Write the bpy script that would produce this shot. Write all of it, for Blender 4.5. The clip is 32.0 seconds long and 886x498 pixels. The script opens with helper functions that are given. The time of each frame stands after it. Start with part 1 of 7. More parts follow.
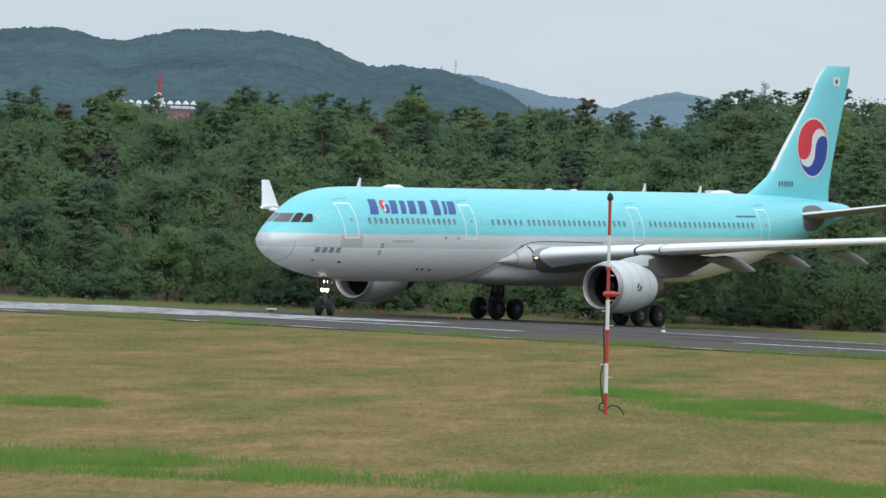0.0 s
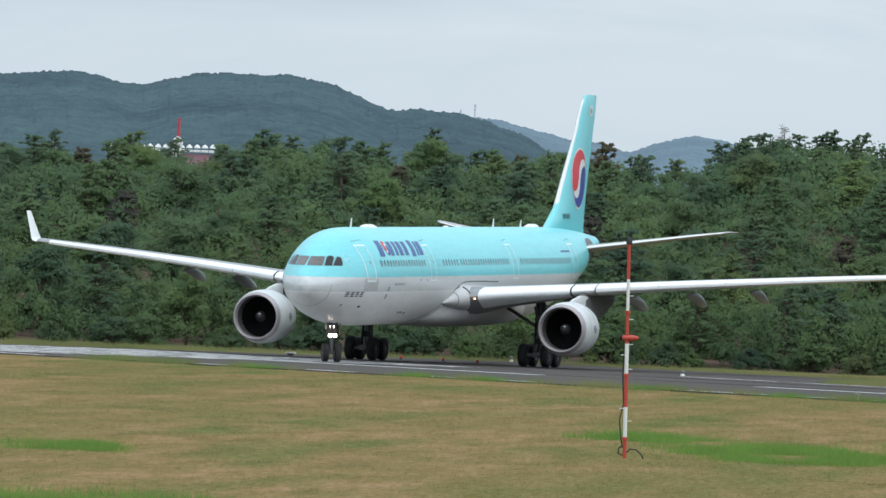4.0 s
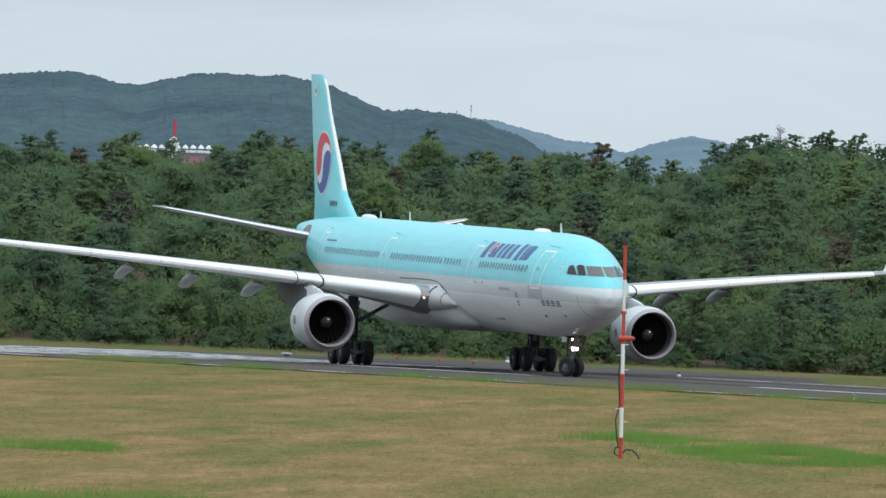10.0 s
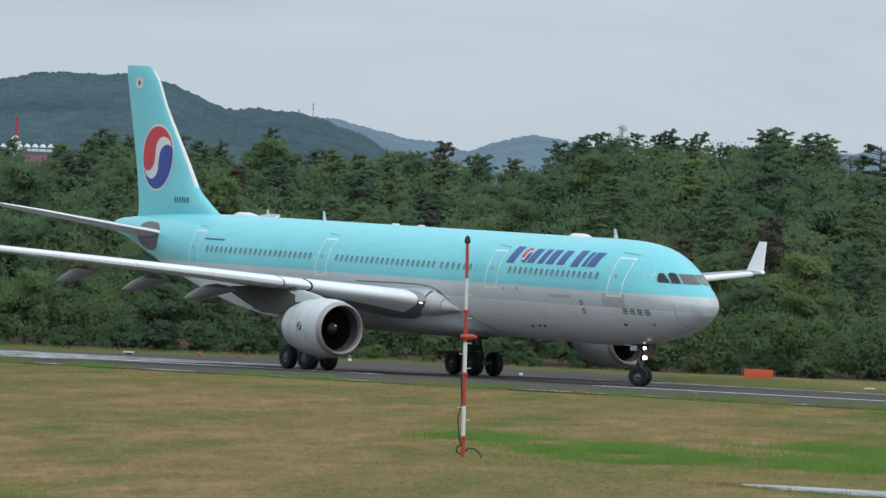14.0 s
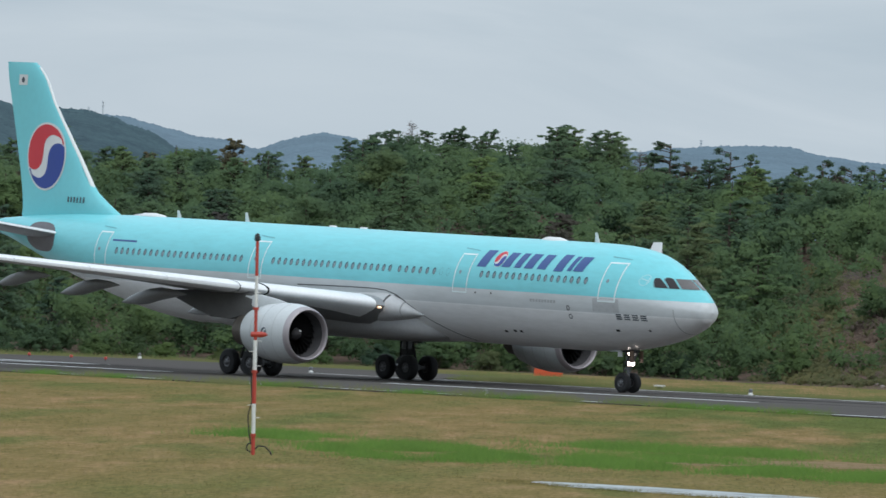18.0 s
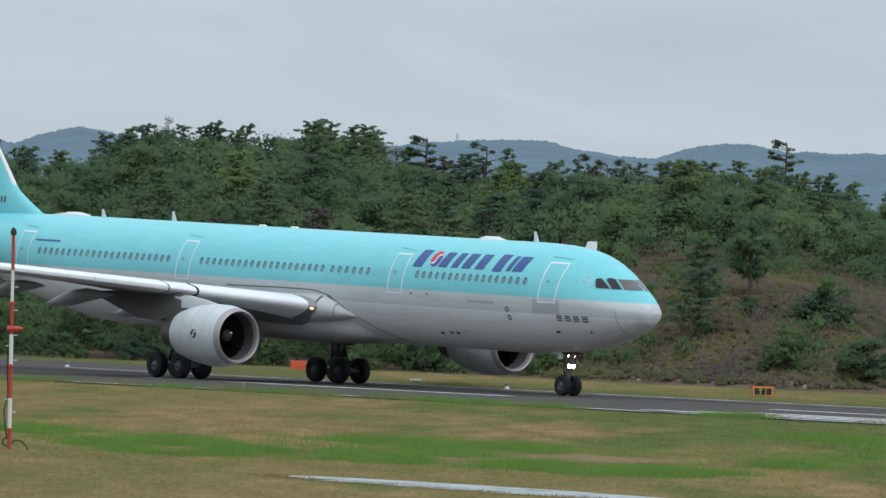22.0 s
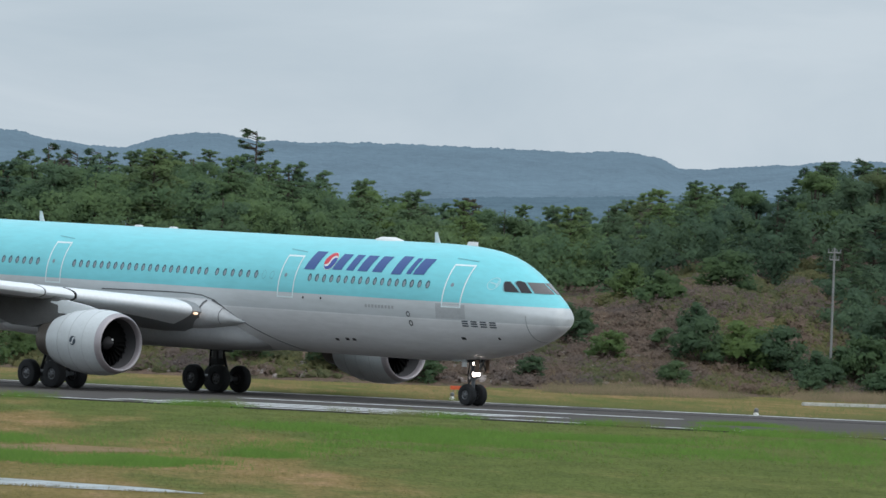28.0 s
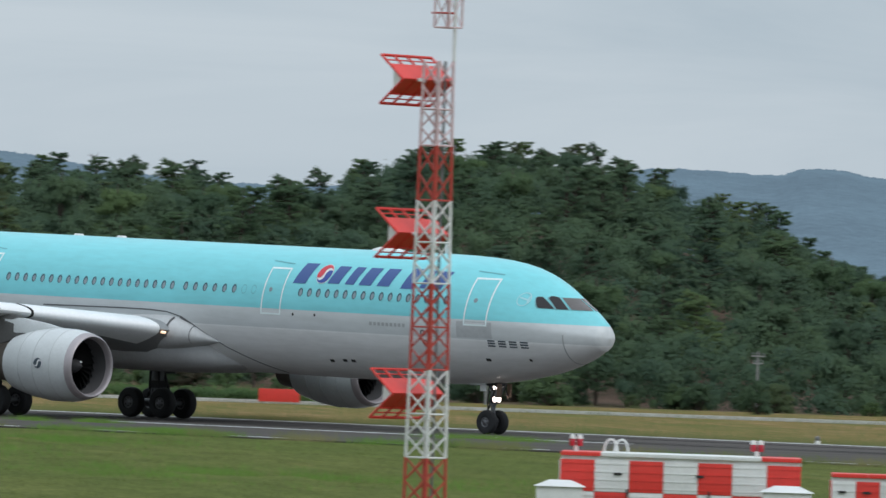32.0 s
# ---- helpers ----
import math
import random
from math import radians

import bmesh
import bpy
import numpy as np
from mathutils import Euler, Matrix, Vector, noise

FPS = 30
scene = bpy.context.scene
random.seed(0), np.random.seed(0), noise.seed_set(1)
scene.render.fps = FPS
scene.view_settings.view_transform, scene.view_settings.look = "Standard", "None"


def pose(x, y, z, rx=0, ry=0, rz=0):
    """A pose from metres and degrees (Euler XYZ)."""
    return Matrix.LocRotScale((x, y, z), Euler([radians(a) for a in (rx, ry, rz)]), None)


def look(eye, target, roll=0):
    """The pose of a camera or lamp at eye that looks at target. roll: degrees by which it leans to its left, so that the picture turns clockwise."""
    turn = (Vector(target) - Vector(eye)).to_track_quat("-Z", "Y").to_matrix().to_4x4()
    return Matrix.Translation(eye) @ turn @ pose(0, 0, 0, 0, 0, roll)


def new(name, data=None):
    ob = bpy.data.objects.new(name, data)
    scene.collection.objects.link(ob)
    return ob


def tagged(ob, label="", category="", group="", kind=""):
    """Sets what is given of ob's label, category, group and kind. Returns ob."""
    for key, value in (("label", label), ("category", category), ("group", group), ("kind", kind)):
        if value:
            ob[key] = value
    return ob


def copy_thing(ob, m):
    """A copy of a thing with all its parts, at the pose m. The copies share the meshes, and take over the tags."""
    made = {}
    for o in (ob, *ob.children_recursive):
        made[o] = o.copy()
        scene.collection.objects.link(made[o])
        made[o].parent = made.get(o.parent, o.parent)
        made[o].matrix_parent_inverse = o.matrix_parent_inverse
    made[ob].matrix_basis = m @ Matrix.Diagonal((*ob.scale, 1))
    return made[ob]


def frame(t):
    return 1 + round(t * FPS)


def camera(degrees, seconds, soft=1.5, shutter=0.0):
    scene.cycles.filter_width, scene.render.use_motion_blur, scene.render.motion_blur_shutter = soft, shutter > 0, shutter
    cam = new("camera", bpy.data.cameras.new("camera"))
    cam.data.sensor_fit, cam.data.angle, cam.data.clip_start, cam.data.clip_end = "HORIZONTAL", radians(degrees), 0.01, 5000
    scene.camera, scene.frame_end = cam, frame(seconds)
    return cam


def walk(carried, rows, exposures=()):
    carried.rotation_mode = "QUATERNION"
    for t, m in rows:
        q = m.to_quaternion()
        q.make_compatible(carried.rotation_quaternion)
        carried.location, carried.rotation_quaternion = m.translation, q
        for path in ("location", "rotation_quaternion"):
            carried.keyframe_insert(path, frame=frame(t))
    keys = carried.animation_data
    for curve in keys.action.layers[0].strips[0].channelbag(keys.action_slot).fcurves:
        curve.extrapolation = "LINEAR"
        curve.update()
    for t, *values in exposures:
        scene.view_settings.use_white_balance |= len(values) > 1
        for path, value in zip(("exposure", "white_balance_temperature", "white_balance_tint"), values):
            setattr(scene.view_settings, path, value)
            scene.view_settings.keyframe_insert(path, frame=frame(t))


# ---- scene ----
cam = camera(5.889, 32.0, soft=1.5, shutter=0.3)
EYE = (0.0, 0.0, 4.49)


def aim(pan, tilt):
    """The camera on its tripod: pan to the right and tilt up, in degrees."""
    p, t = radians(pan), radians(tilt)
    way = Vector((math.sin(p) * math.cos(t), math.cos(p) * math.cos(t), math.sin(t)))
    return look(EYE, Vector(EYE) + way * 100, 2.319 - 0.0308 * pan)


walk(cam, [
    (0, aim(0.000, -0.023)),
    (0.5, aim(0.005, 0.009)),
    (1, aim(-0.003, 0.058)),
    (1.5, aim(-0.028, 0.079)),
    (2, aim(-0.025, 0.118)),
    (2.5, aim(-0.039, 0.177)),
    (3, aim(-0.075, 0.234)),
    (3.5, aim(-0.124, 0.254)),
    (5.5, aim(-0.150, 0.275)),
    (6, aim(-0.142, 0.264)),
    (6.5, aim(-0.130, 0.260)),
    (7, aim(-0.137, 0.264)),
    (7.5, aim(-0.144, 0.268)),
    (8, aim(-0.141, 0.266)),
    (8.5, aim(-0.132, 0.267)),
    (9, aim(-0.123, 0.279)),
    (9.5, aim(-0.123, 0.276)),
    (10, aim(-0.113, 0.267)),
    (10.5, aim(-0.085, 0.265)),
    (11, aim(-0.041, 0.274)),
    (11.5, aim(0.109, 0.289)),
    (12, aim(0.218, 0.289)),
    (12.5, aim(0.450, 0.293)),
    (13, aim(0.761, 0.293)),
    (13.5, aim(0.875, 0.297)),
    (15.5, aim(1.266, 0.314)),
    (16, aim(1.477, 0.322)),
    (16.5, aim(1.721, 0.327)),
    (17, aim(1.796, 0.334)),
    (17.5, aim(1.908, 0.331)),
    (18, aim(2.333, 0.339)),
    (18.5, aim(2.652, 0.347)),
    (19, aim(2.750, 0.354)),
    (19.5, aim(2.939, 0.351)),
    (20, aim(3.122, 0.346)),
    (20.5, aim(3.300, 0.352)),
    (21, aim(3.550, 0.355)),
    (21.5, aim(3.788, 0.362)),
    (22, aim(3.954, 0.362)),
    (22.5, aim(4.105, 0.361)),
    (23, aim(4.223, 0.364)),
    (23.5, aim(4.347, 0.363)),
    (24, aim(4.670, 0.376)),
    (24.5, aim(4.953, 0.368)),
    (26.5, aim(6.255, 0.399)),
    (27, aim(6.752, 0.413)),
    (27.5, aim(7.052, 0.413)),
    (28, aim(7.478, 0.419)),
    (28.5, aim(7.826, 0.429)),
    (29, aim(8.256, 0.431)),
    (29.5, aim(8.781, 0.440)),
    (30, aim(9.404, 0.459)),
    (30.5, aim(10.146, 0.478)),
    (31, aim(10.795, 0.485)),
    (31.5, aim(12.164, 0.520)),
    (32, aim(13.403, 0.538)),
], [(0, 0.12, 6250, 10), (5.5, 0.22, 6250, 10), (10, 0.18, 6250, 10), (13, -0.01, 6200, 10), (15, -0.07, 6200, 10), (24, -0.08, 6200, 10), (27, -0.04, 6200, 10), (31, -0.13, 6250, 10), (32, -0.13, 6250, 10)])

# ---- world and sun ----
world = bpy.data.worlds.new("overcast")
scene.world = world
world.use_nodes = True
wt = world.node_tree
wt.nodes.clear()


def wnode(kind, **kw):
    n = wt.nodes.new(kind)
    for k, v in kw.items():
        n.inputs[k].default_value = v
    return n


SUN_EL, SUN_AZ = 48.0, 152.0
sky = wnode("ShaderNodeTexSky")
sky.sky_type = "NISHITA"
sky.sun_disc = False
sky.sun_elevation = radians(SUN_EL)
sky.sun_rotation = radians(SUN_AZ)
w_co = wnode("ShaderNodeTexCoord")
w_map = wnode("ShaderNodeMapping")
w_map.inputs["Scale"].default_value = (1.0, 1.0, 4.5)
w_noise = wnode("ShaderNodeTexNoise", Scale=13.0, Detail=6.0, Roughness=0.55, Distortion=0.8)
w_ramp = wnode("ShaderNodeValToRGB")
w_ramp.color_ramp.elements[0].position, w_ramp.color_ramp.elements[0].color = 0.30, (0.500, 0.582, 0.640, 1)
w_ramp.color_ramp.elements[1].position, w_ramp.color_ramp.elements[1].color = 0.68, (0.620, 0.688, 0.732, 1)
w_sep = wnode("ShaderNodeSeparateXYZ")
w_up = wnode("ShaderNodeMapRange")
for k, v in (("From Min", 0.06), ("From Max", 0.9), ("To Min", 1.0), ("To Max", 2.1)):
    w_up.inputs[k].default_value = v
w_bright = wt.nodes.new("ShaderNodeVectorMath")
w_bright.operation = "SCALE"
bg_sky = wnode("ShaderNodeBackground", Strength=0.08)
bg_cloud = wnode("ShaderNodeBackground", Strength=1.0)
w_mix = wnode("ShaderNodeMixShader", Fac=0.93)
w_out = wnode("ShaderNodeOutputWorld")
for a, b in ((w_co.outputs["Generated"], w_map.inputs[0]), (w_map.outputs[0], w_noise.inputs["Vector"]), (w_noise.outputs["Fac"], w_ramp.inputs[0]),
             (w_co.outputs["Generated"], w_sep.inputs[0]), (w_sep.outputs["Z"], w_up.inputs["Value"]), (w_ramp.outputs[0], w_bright.inputs[0]),
             (w_up.outputs[0], w_bright.inputs["Scale"]), (w_bright.outputs[0], bg_cloud.inputs[0]), (sky.outputs[0], bg_sky.inputs[0]),
             (bg_sky.outputs[0], w_mix.inputs[1]), (bg_cloud.outputs[0], w_mix.inputs[2]), (w_mix.outputs[0], w_out.inputs[0])):
    wt.links.new(a, b)
sun = new("sun", bpy.data.lights.new("sun", "SUN"))
sun.data.energy, sun.data.angle, sun.data.color = 1.1, radians(40), (1.0, 0.96, 0.9)
sun.matrix_basis = look((0, 0, 50), Vector((0, 0, 50)) - Vector((math.sin(radians(SUN_AZ)) * math.cos(radians(SUN_EL)),
                        math.cos(radians(SUN_AZ)) * math.cos(radians(SUN_EL)), math.sin(radians(SUN_EL)))))


# ---- materials ----
class Mat:
    """A small builder for node materials."""

    def __init__(self, name, rough=0.6, metal=0.0, spec=0.5):
        self.m = bpy.data.materials.new(name)
        self.m.use_nodes = True
        self.t = self.m.node_tree
        self.b = self.t.nodes["Principled BSDF"]
        self.b.inputs["Roughness"].default_value = rough
        self.b.inputs["Metallic"].default_value = metal
        self.b.inputs["Specular IOR Level"].default_value = spec

    def node(self, kind, **kw):
        n = self.t.nodes.new(kind)
        for k, v in kw.items():
            n.inputs[k.replace("_", " ")].default_value = v
        return n

    def link(self, a, b):
        self.t.links.new(a, b)

    def coord(self, space="Object", scale=(1, 1, 1)):
        c, m = self.node("ShaderNodeTexCoord"), self.node("ShaderNodeMapping")
        m.inputs["Scale"].default_value = scale
        self.link(c.outputs[space], m.inputs[0])
        return m.outputs[0]

    def noise(self, vec, scale, detail=4.0, rough=0.55):
        n = self.node("ShaderNodeTexNoise", Scale=scale, Detail=detail, Roughness=rough)
        self.link(vec, n.inputs["Vector"])
        return n.outputs["Fac"]

    def ramp(self, fac, *stops):
        r = self.node("ShaderNodeValToRGB")
        e = r.color_ramp.elements
        while len(e) < len(stops):
            e.new(0.5)
        for el, (pos, col) in zip(e, stops):
            el.position, el.color = pos, (*col, 1)
        self.link(fac, r.inputs[0])
        return r.outputs[0]

    def mix(self, fac, a, b, kind="MIX"):
        n = self.t.nodes.new("ShaderNodeMix")
        n.data_type, n.blend_type = "RGBA", kind
        for sock, val in ((n.inputs[0], fac), (n.inputs[6], a), (n.inputs[7], b)):
            if isinstance(val, bpy.types.NodeSocket):
                self.link(val, sock)
            elif isinstance(val, tuple):
                sock.default_value = (*val, 1)
            else:
                sock.default_value = val
        return n.outputs[2]

    def base(self, col):
        if isinstance(col, tuple):
            self.b.inputs["Base Color"].default_value = (*col, 1)
        else:
            self.link(col, self.b.inputs["Base Color"])
        return self

    def bump(self, fac, strength=0.3, dist=0.05):
        n = self.node("ShaderNodeBump", Strength=strength, Distance=dist)
        self.link(fac, n.inputs["Height"])
        self.link(n.outputs[0], self.b.inputs["Normal"])
        return self

    def glow(self, col, strength):
        self.b.inputs["Emission Color"].default_value = (*col, 1)
        self.b.inputs["Emission Strength"].default_value = strength
        return self


def plain(name, col, rough=0.6, metal=0.0, dirt=0.12, scale=3.0, spec=0.5):
    """A surface of one paint with faint grime at two scales."""
    k = Mat(name, rough, metal, spec)
    v = k.coord()
    f = k.mix(0.5, k.noise(v, scale), k.noise(v, scale * 9))
    lo = tuple(c * (1 - dirt) for c in col)
    hi = tuple(min(1, c * (1 + dirt * 0.5)) for c in col)
    k.base(k.ramp(f, (0.3, lo), (0.7, hi)))
    return k.m


def livery():
    """Pale blue above a silver band and a light grey belly, by height on the hull."""
    k = Mat("hull_paint", 0.32, 0.0, 0.5)
    co = k.node("ShaderNodeTexCoord")
    sep = k.node("ShaderNodeSeparateXYZ")
    k.link(co.outputs["Object"], sep.inputs[0])
    mr = k.node("ShaderNodeMapRange", From_Min=-4.0, From_Max=4.0)
    k.link(sep.outputs["Z"], mr.inputs["Value"])
    blue, silver, belly = (0.205, 0.640, 0.690), (0.63, 0.65, 0.655), (0.80, 0.795, 0.79)
    r = k.ramp(mr.outputs[0], (0.0, belly), (0.394, (0.86, 0.86, 0.86)), (0.402, silver), (0.506, blue))
    r.node.color_ramp.interpolation = "CONSTANT"
    v = k.coord("Object", (0.25, 1, 1))
    streak = k.noise(k.coord("Object", (0.5, 1.0, 4.0)), 0.9, 6)
    fine = k.noise(v, 5.0, 5)
    grime = k.ramp(k.mix(0.5, streak, fine), (0.25, (0.86, 0.86, 0.85)), (0.6, (1, 1, 1)))
    k.base(k.mix(1.0, r, grime, "MULTIPLY"))
    k.bump(k.noise(k.coord("Object", (0.6, 1, 1)), 1.2, 2), 0.12, 0.03)
    return k.m


M = {}
M["hull"] = livery()
M["blue"] = plain("fin_blue_paint", (0.205, 0.640, 0.690), 0.32, dirt=0.06)
M["wing"] = plain("wing_grey_paint", (0.25, 0.255, 0.26), 0.38, dirt=0.15, scale=0.8)
M["slat"] = plain("polished_slat_paint", (0.80, 0.805, 0.81), 0.32, dirt=0.10, scale=0.8)
M["fairing"] = plain("fairing_grey_paint", (0.50, 0.50, 0.50), 0.35, dirt=0.15, scale=0.6)
# dark grey of the rear pylon, deepened for the shade under the wing
M["pylon_dark"] = plain("shaded_pylon_grey", (0.10, 0.098, 0.095), 0.6, dirt=0.3, scale=1.5)
M["frame"] = plain("window_recess_slate", (0.045, 0.115, 0.145), 0.6, dirt=0.1)
M["strake"] = plain("drip_strake_blue", (0.14, 0.40, 0.44), 0.5)
M["tail_grey"] = plain("tailplane_grey_paint", (0.36, 0.36, 0.37), 0.4, dirt=0.15)
M["white"] = plain("white_paint", (0.75, 0.75, 0.74), 0.4, dirt=0.08)
M["cowl"] = plain("cowl_grey_white_paint", (0.58, 0.60, 0.60), 0.3, dirt=0.12, scale=1.0)
M["lip"] = plain("bare_metal_lip", (0.40, 0.36, 0.37), 0.5, 0.5, dirt=0.12)
M["dark"] = plain("dark_cavity", (0.025, 0.024, 0.024), 0.7, dirt=0.3)
M["blade"] = plain("fan_blade_metal", (0.010, 0.010, 0.010), 0.9, 0.0, spec=0.02)
M["spinner_grey"] = plain("spinner_grey", (0.050, 0.048, 0.050), 0.7)
M["exhaust"] = plain("heat_stained_metal", (0.16, 0.14, 0.12), 0.5, 0.7, dirt=0.3)
M["gear"] = plain("gear_leg_grey", (0.16, 0.165, 0.17), 0.5, 0.2, dirt=0.3)
M["tyre"] = plain("tyre_rubber", (0.022, 0.022, 0.023), 0.8, dirt=0.25, scale=4)
M["hub"] = plain("wheel_hub_metal", (0.20, 0.20, 0.205), 0.45, 0.5, dirt=0.3)
M["glass"] = plain("cockpit_glass", (0.040, 0.036, 0.038), 0.12, dirt=0.1, spec=0.22)
# lighter base colour imitates the sky reflected in the front panes
M["windshield"] = plain("sky_tinted_windshield", (0.13, 0.115, 0.11), 0.12, dirt=0.2)
M["pane"] = plain("cabin_pane", (0.27, 0.33, 0.36), 0.3, dirt=0.2, spec=0.3)
M["navy"] = plain("navy_blue_lettering", (0.035, 0.085, 0.27), 0.4, dirt=0.05)
M["ink"] = plain("dark_marking", (0.05, 0.07, 0.09), 0.5)
M["red"] = plain("emblem_red", (0.62, 0.034, 0.052), 0.4, dirt=0.05)
M["emb_blue"] = plain("emblem_blue", (0.026, 0.060, 0.30), 0.4, dirt=0.05)
M["outline"] = plain("door_outline_white", (0.80, 0.88, 0.88), 0.4, dirt=0.05)
M["vent_grey"] = plain("vent_grey", (0.42, 0.43, 0.43), 0.5)
M["scuffed"] = plain("scuffed_silver", (0.49, 0.50, 0.505), 0.45, dirt=0.2)
M["badge"] = plain("faded_badge_blue", (0.42, 0.70, 0.74), 0.5)
M["rim"] = plain("cockpit_rim_grey", (0.16, 0.36, 0.39), 0.5)
M["seam"] = plain("panel_seam", (0.11, 0.11, 0.115), 0.6)
M["tailplate"] = plain("bare_tail_plate", (0.15, 0.14, 0.15), 0.5, 0.2, dirt=0.25)
M["gear_brown"] = plain("primed_door_inside", (0.20, 0.13, 0.09), 0.7, dirt=0.3)
M["lamp_white"] = Mat("landing_lamp_glow").base((0.9, 0.9, 0.9)).glow((1.0, 0.84, 0.72), 7).m
M["lamp_warm"] = Mat("wing_lamp_glow").base((0.9, 0.8, 0.7)).glow((1.0, 0.62, 0.36), 1.3).m


# ---- mesh helpers ----
def part(name, bm, material, parent=None, label="", m=None, smooth=True):
    me = bpy.data.meshes.new(name)
    bm.to_mesh(me)
    bm.free()
    mats = material if isinstance(material, (list, tuple)) else [material]
    for x in mats:
        me.materials.append(M[x] if isinstance(x, str) else x)
    if smooth:
        me.shade_smooth()
        me.set_sharp_from_angle(angle=radians(38))
    ob = new(name, me)
    if parent is not None:
        ob.parent = parent
    if m is not None:
        ob.matrix_basis = m
    if label:
        tagged(ob, label)
    return ob


def thing(name, label, category, m=None, group="", kind=""):
    ob = new(name)
    ob.empty_display_size = 0.3
    if m is not None:
        ob.matrix_basis = m
    return tagged(ob, label, category, group, kind)


def grid_faces(bm, rows, closed=False, mat=0):
    """Quads between rows of points; closed joins the ends of each row."""
    vs = [[bm.verts.new(p) for p in r] for r in rows]
    n = len(vs[0])
    for a, b in zip(vs, vs[1:]):
        for i in range(n if closed else n - 1):
            q = [a[i], a[(i + 1) % n], b[(i + 1) % n], b[i]]
            try:
                bm.faces.new(q).material_index = mat
            except ValueError:
                pass
    return vs


def cap(bm, ring, mat=0, flip=False):
    r = list(ring)
    if flip:
        r.reverse()
    f = bm.faces.new(r)
    f.material_index = mat
    return f


def box(bm, c, size, m=None, bevel=0.0, mat=0):
    g = bmesh.ops.create_cube(bm, size=1.0)
    vs = g["verts"]
    bmesh.ops.scale(bm, vec=size, verts=vs)
    if bevel:
        es = list({e for v in vs for e in v.link_edges})
        r = bmesh.ops.bevel(bm, geom=es, offset=bevel, segments=2, affect="EDGES", profile=0.7)
        vs = list({v for f in r["faces"] for v in f.verts} | {v for v in vs if v.is_valid})
    bmesh.ops.translate(bm, vec=c, verts=vs)
    if m is not None:
        bmesh.ops.transform(bm, matrix=m, verts=vs)
    for f in {f for v in vs for f in v.link_faces}:
        f.material_index = mat
    return vs


def rod(bm, a, b, r, r2=None, n=10, mat=0):
    """A round bar from a to b, closed at both ends."""
    a, b = Vector(a), Vector(b)
    r2 = r if r2 is None else r2
    q = (b - a).to_track_quat("Z", "Y")
    rows = []
    for p, rad in ((a, r), (b, r2)):
        rows.append([p + q @ Vector((rad * math.cos(t), rad * math.sin(t), 0)) for t in (2 * math.pi * i / n for i in range(n))])
    vs = grid_faces(bm, rows, True, mat)
    cap(bm, vs[0], mat, True)
    cap(bm, vs[1], mat)


def lathe(bm, prof, axis="X", n=32, mat=0, c=(0, 0, 0)):
    """Turn (along, radius) points about an axis through c."""
    rows = []
    for a, r in prof:
        ring = []
        for i in range(n):
            t = 2 * math.pi * i / n
            u, v = r * math.cos(t), r * math.sin(t)
            ring.append({"X": (c[0] + a, c[1] + u, c[2] + v), "Y": (c[0] + u, c[1] + a, c[2] + v), "Z": (c[0] + u, c[1] + v, c[2] + a)}[axis])
        rows.append(ring)
    return grid_faces(bm, rows, True, mat)


def normals(bm):
    bmesh.ops.recalc_face_normals(bm, faces=bm.faces)
    return bm


def curve_table(rows):
    """A smooth function through rows of (key, values...)."""
    x = np.array([r[0] for r in rows], float)
    y = np.array([r[1:] for r in rows], float)
    d = (y[1:] - y[:-1]) / (x[1:] - x[:-1])[:, None]
    m = np.zeros_like(y)
    m[0], m[-1] = d[0], d[-1]
    for i in range(1, len(x) - 1):
        w = (x[i + 1] - x[i]) / (x[i + 1] - x[i - 1])
        m[i] = np.where(d[i - 1] * d[i] > 0, d[i - 1] * w + d[i] * (1 - w), 0)

    def at(s):
        i = int(np.clip(np.searchsorted(x, s) - 1, 0, len(x) - 2))
        h = x[i + 1] - x[i]
        t = min(max((s - x[i]) / h, 0), 1)
        return ((2 * t**3 - 3 * t**2 + 1) * y[i] + (t**3 - 2 * t**2 + t) * h * m[i] + (-2 * t**3 + 3 * t**2) * y[i + 1] + (t**3 - t**2) * h * m[i + 1])
    return at


# ---- ground, runway and its markings ----
def polar(az, d, z=0.0):
    return Vector((d * math.sin(radians(az)), d * math.cos(radians(az)), z))


RUN_O, RUN_YAW = Vector((58.75, 409.1, 0)), -54.8
RUN_U = Vector((math.cos(radians(RUN_YAW)), math.sin(radians(RUN_YAW)), 0))
RUN_N = Vector((-RUN_U.y, RUN_U.x, 0))


def run(u, n, z=0.0):
    """A point on the runway: u along its centreline towards the take-off end, n towards the far side."""
    return RUN_O + RUN_U * u + RUN_N * n + Vector((0, 0, z))


def leafy(kk, share=0.4):
    """Let some light pass through thin blades and leaves."""
    tr = kk.node("ShaderNodeBsdfTranslucent")
    ms = kk.node("ShaderNodeMixShader", Fac=share)
    kk.link(kk.b.inputs["Base Color"].links[0].from_socket, tr.inputs["Color"])
    kk.link(kk.b.outputs[0], ms.inputs[1])
    kk.link(tr.outputs[0], ms.inputs[2])
    kk.link(ms.outputs[0], kk.t.nodes["Material Output"].inputs["Surface"])
    return kk


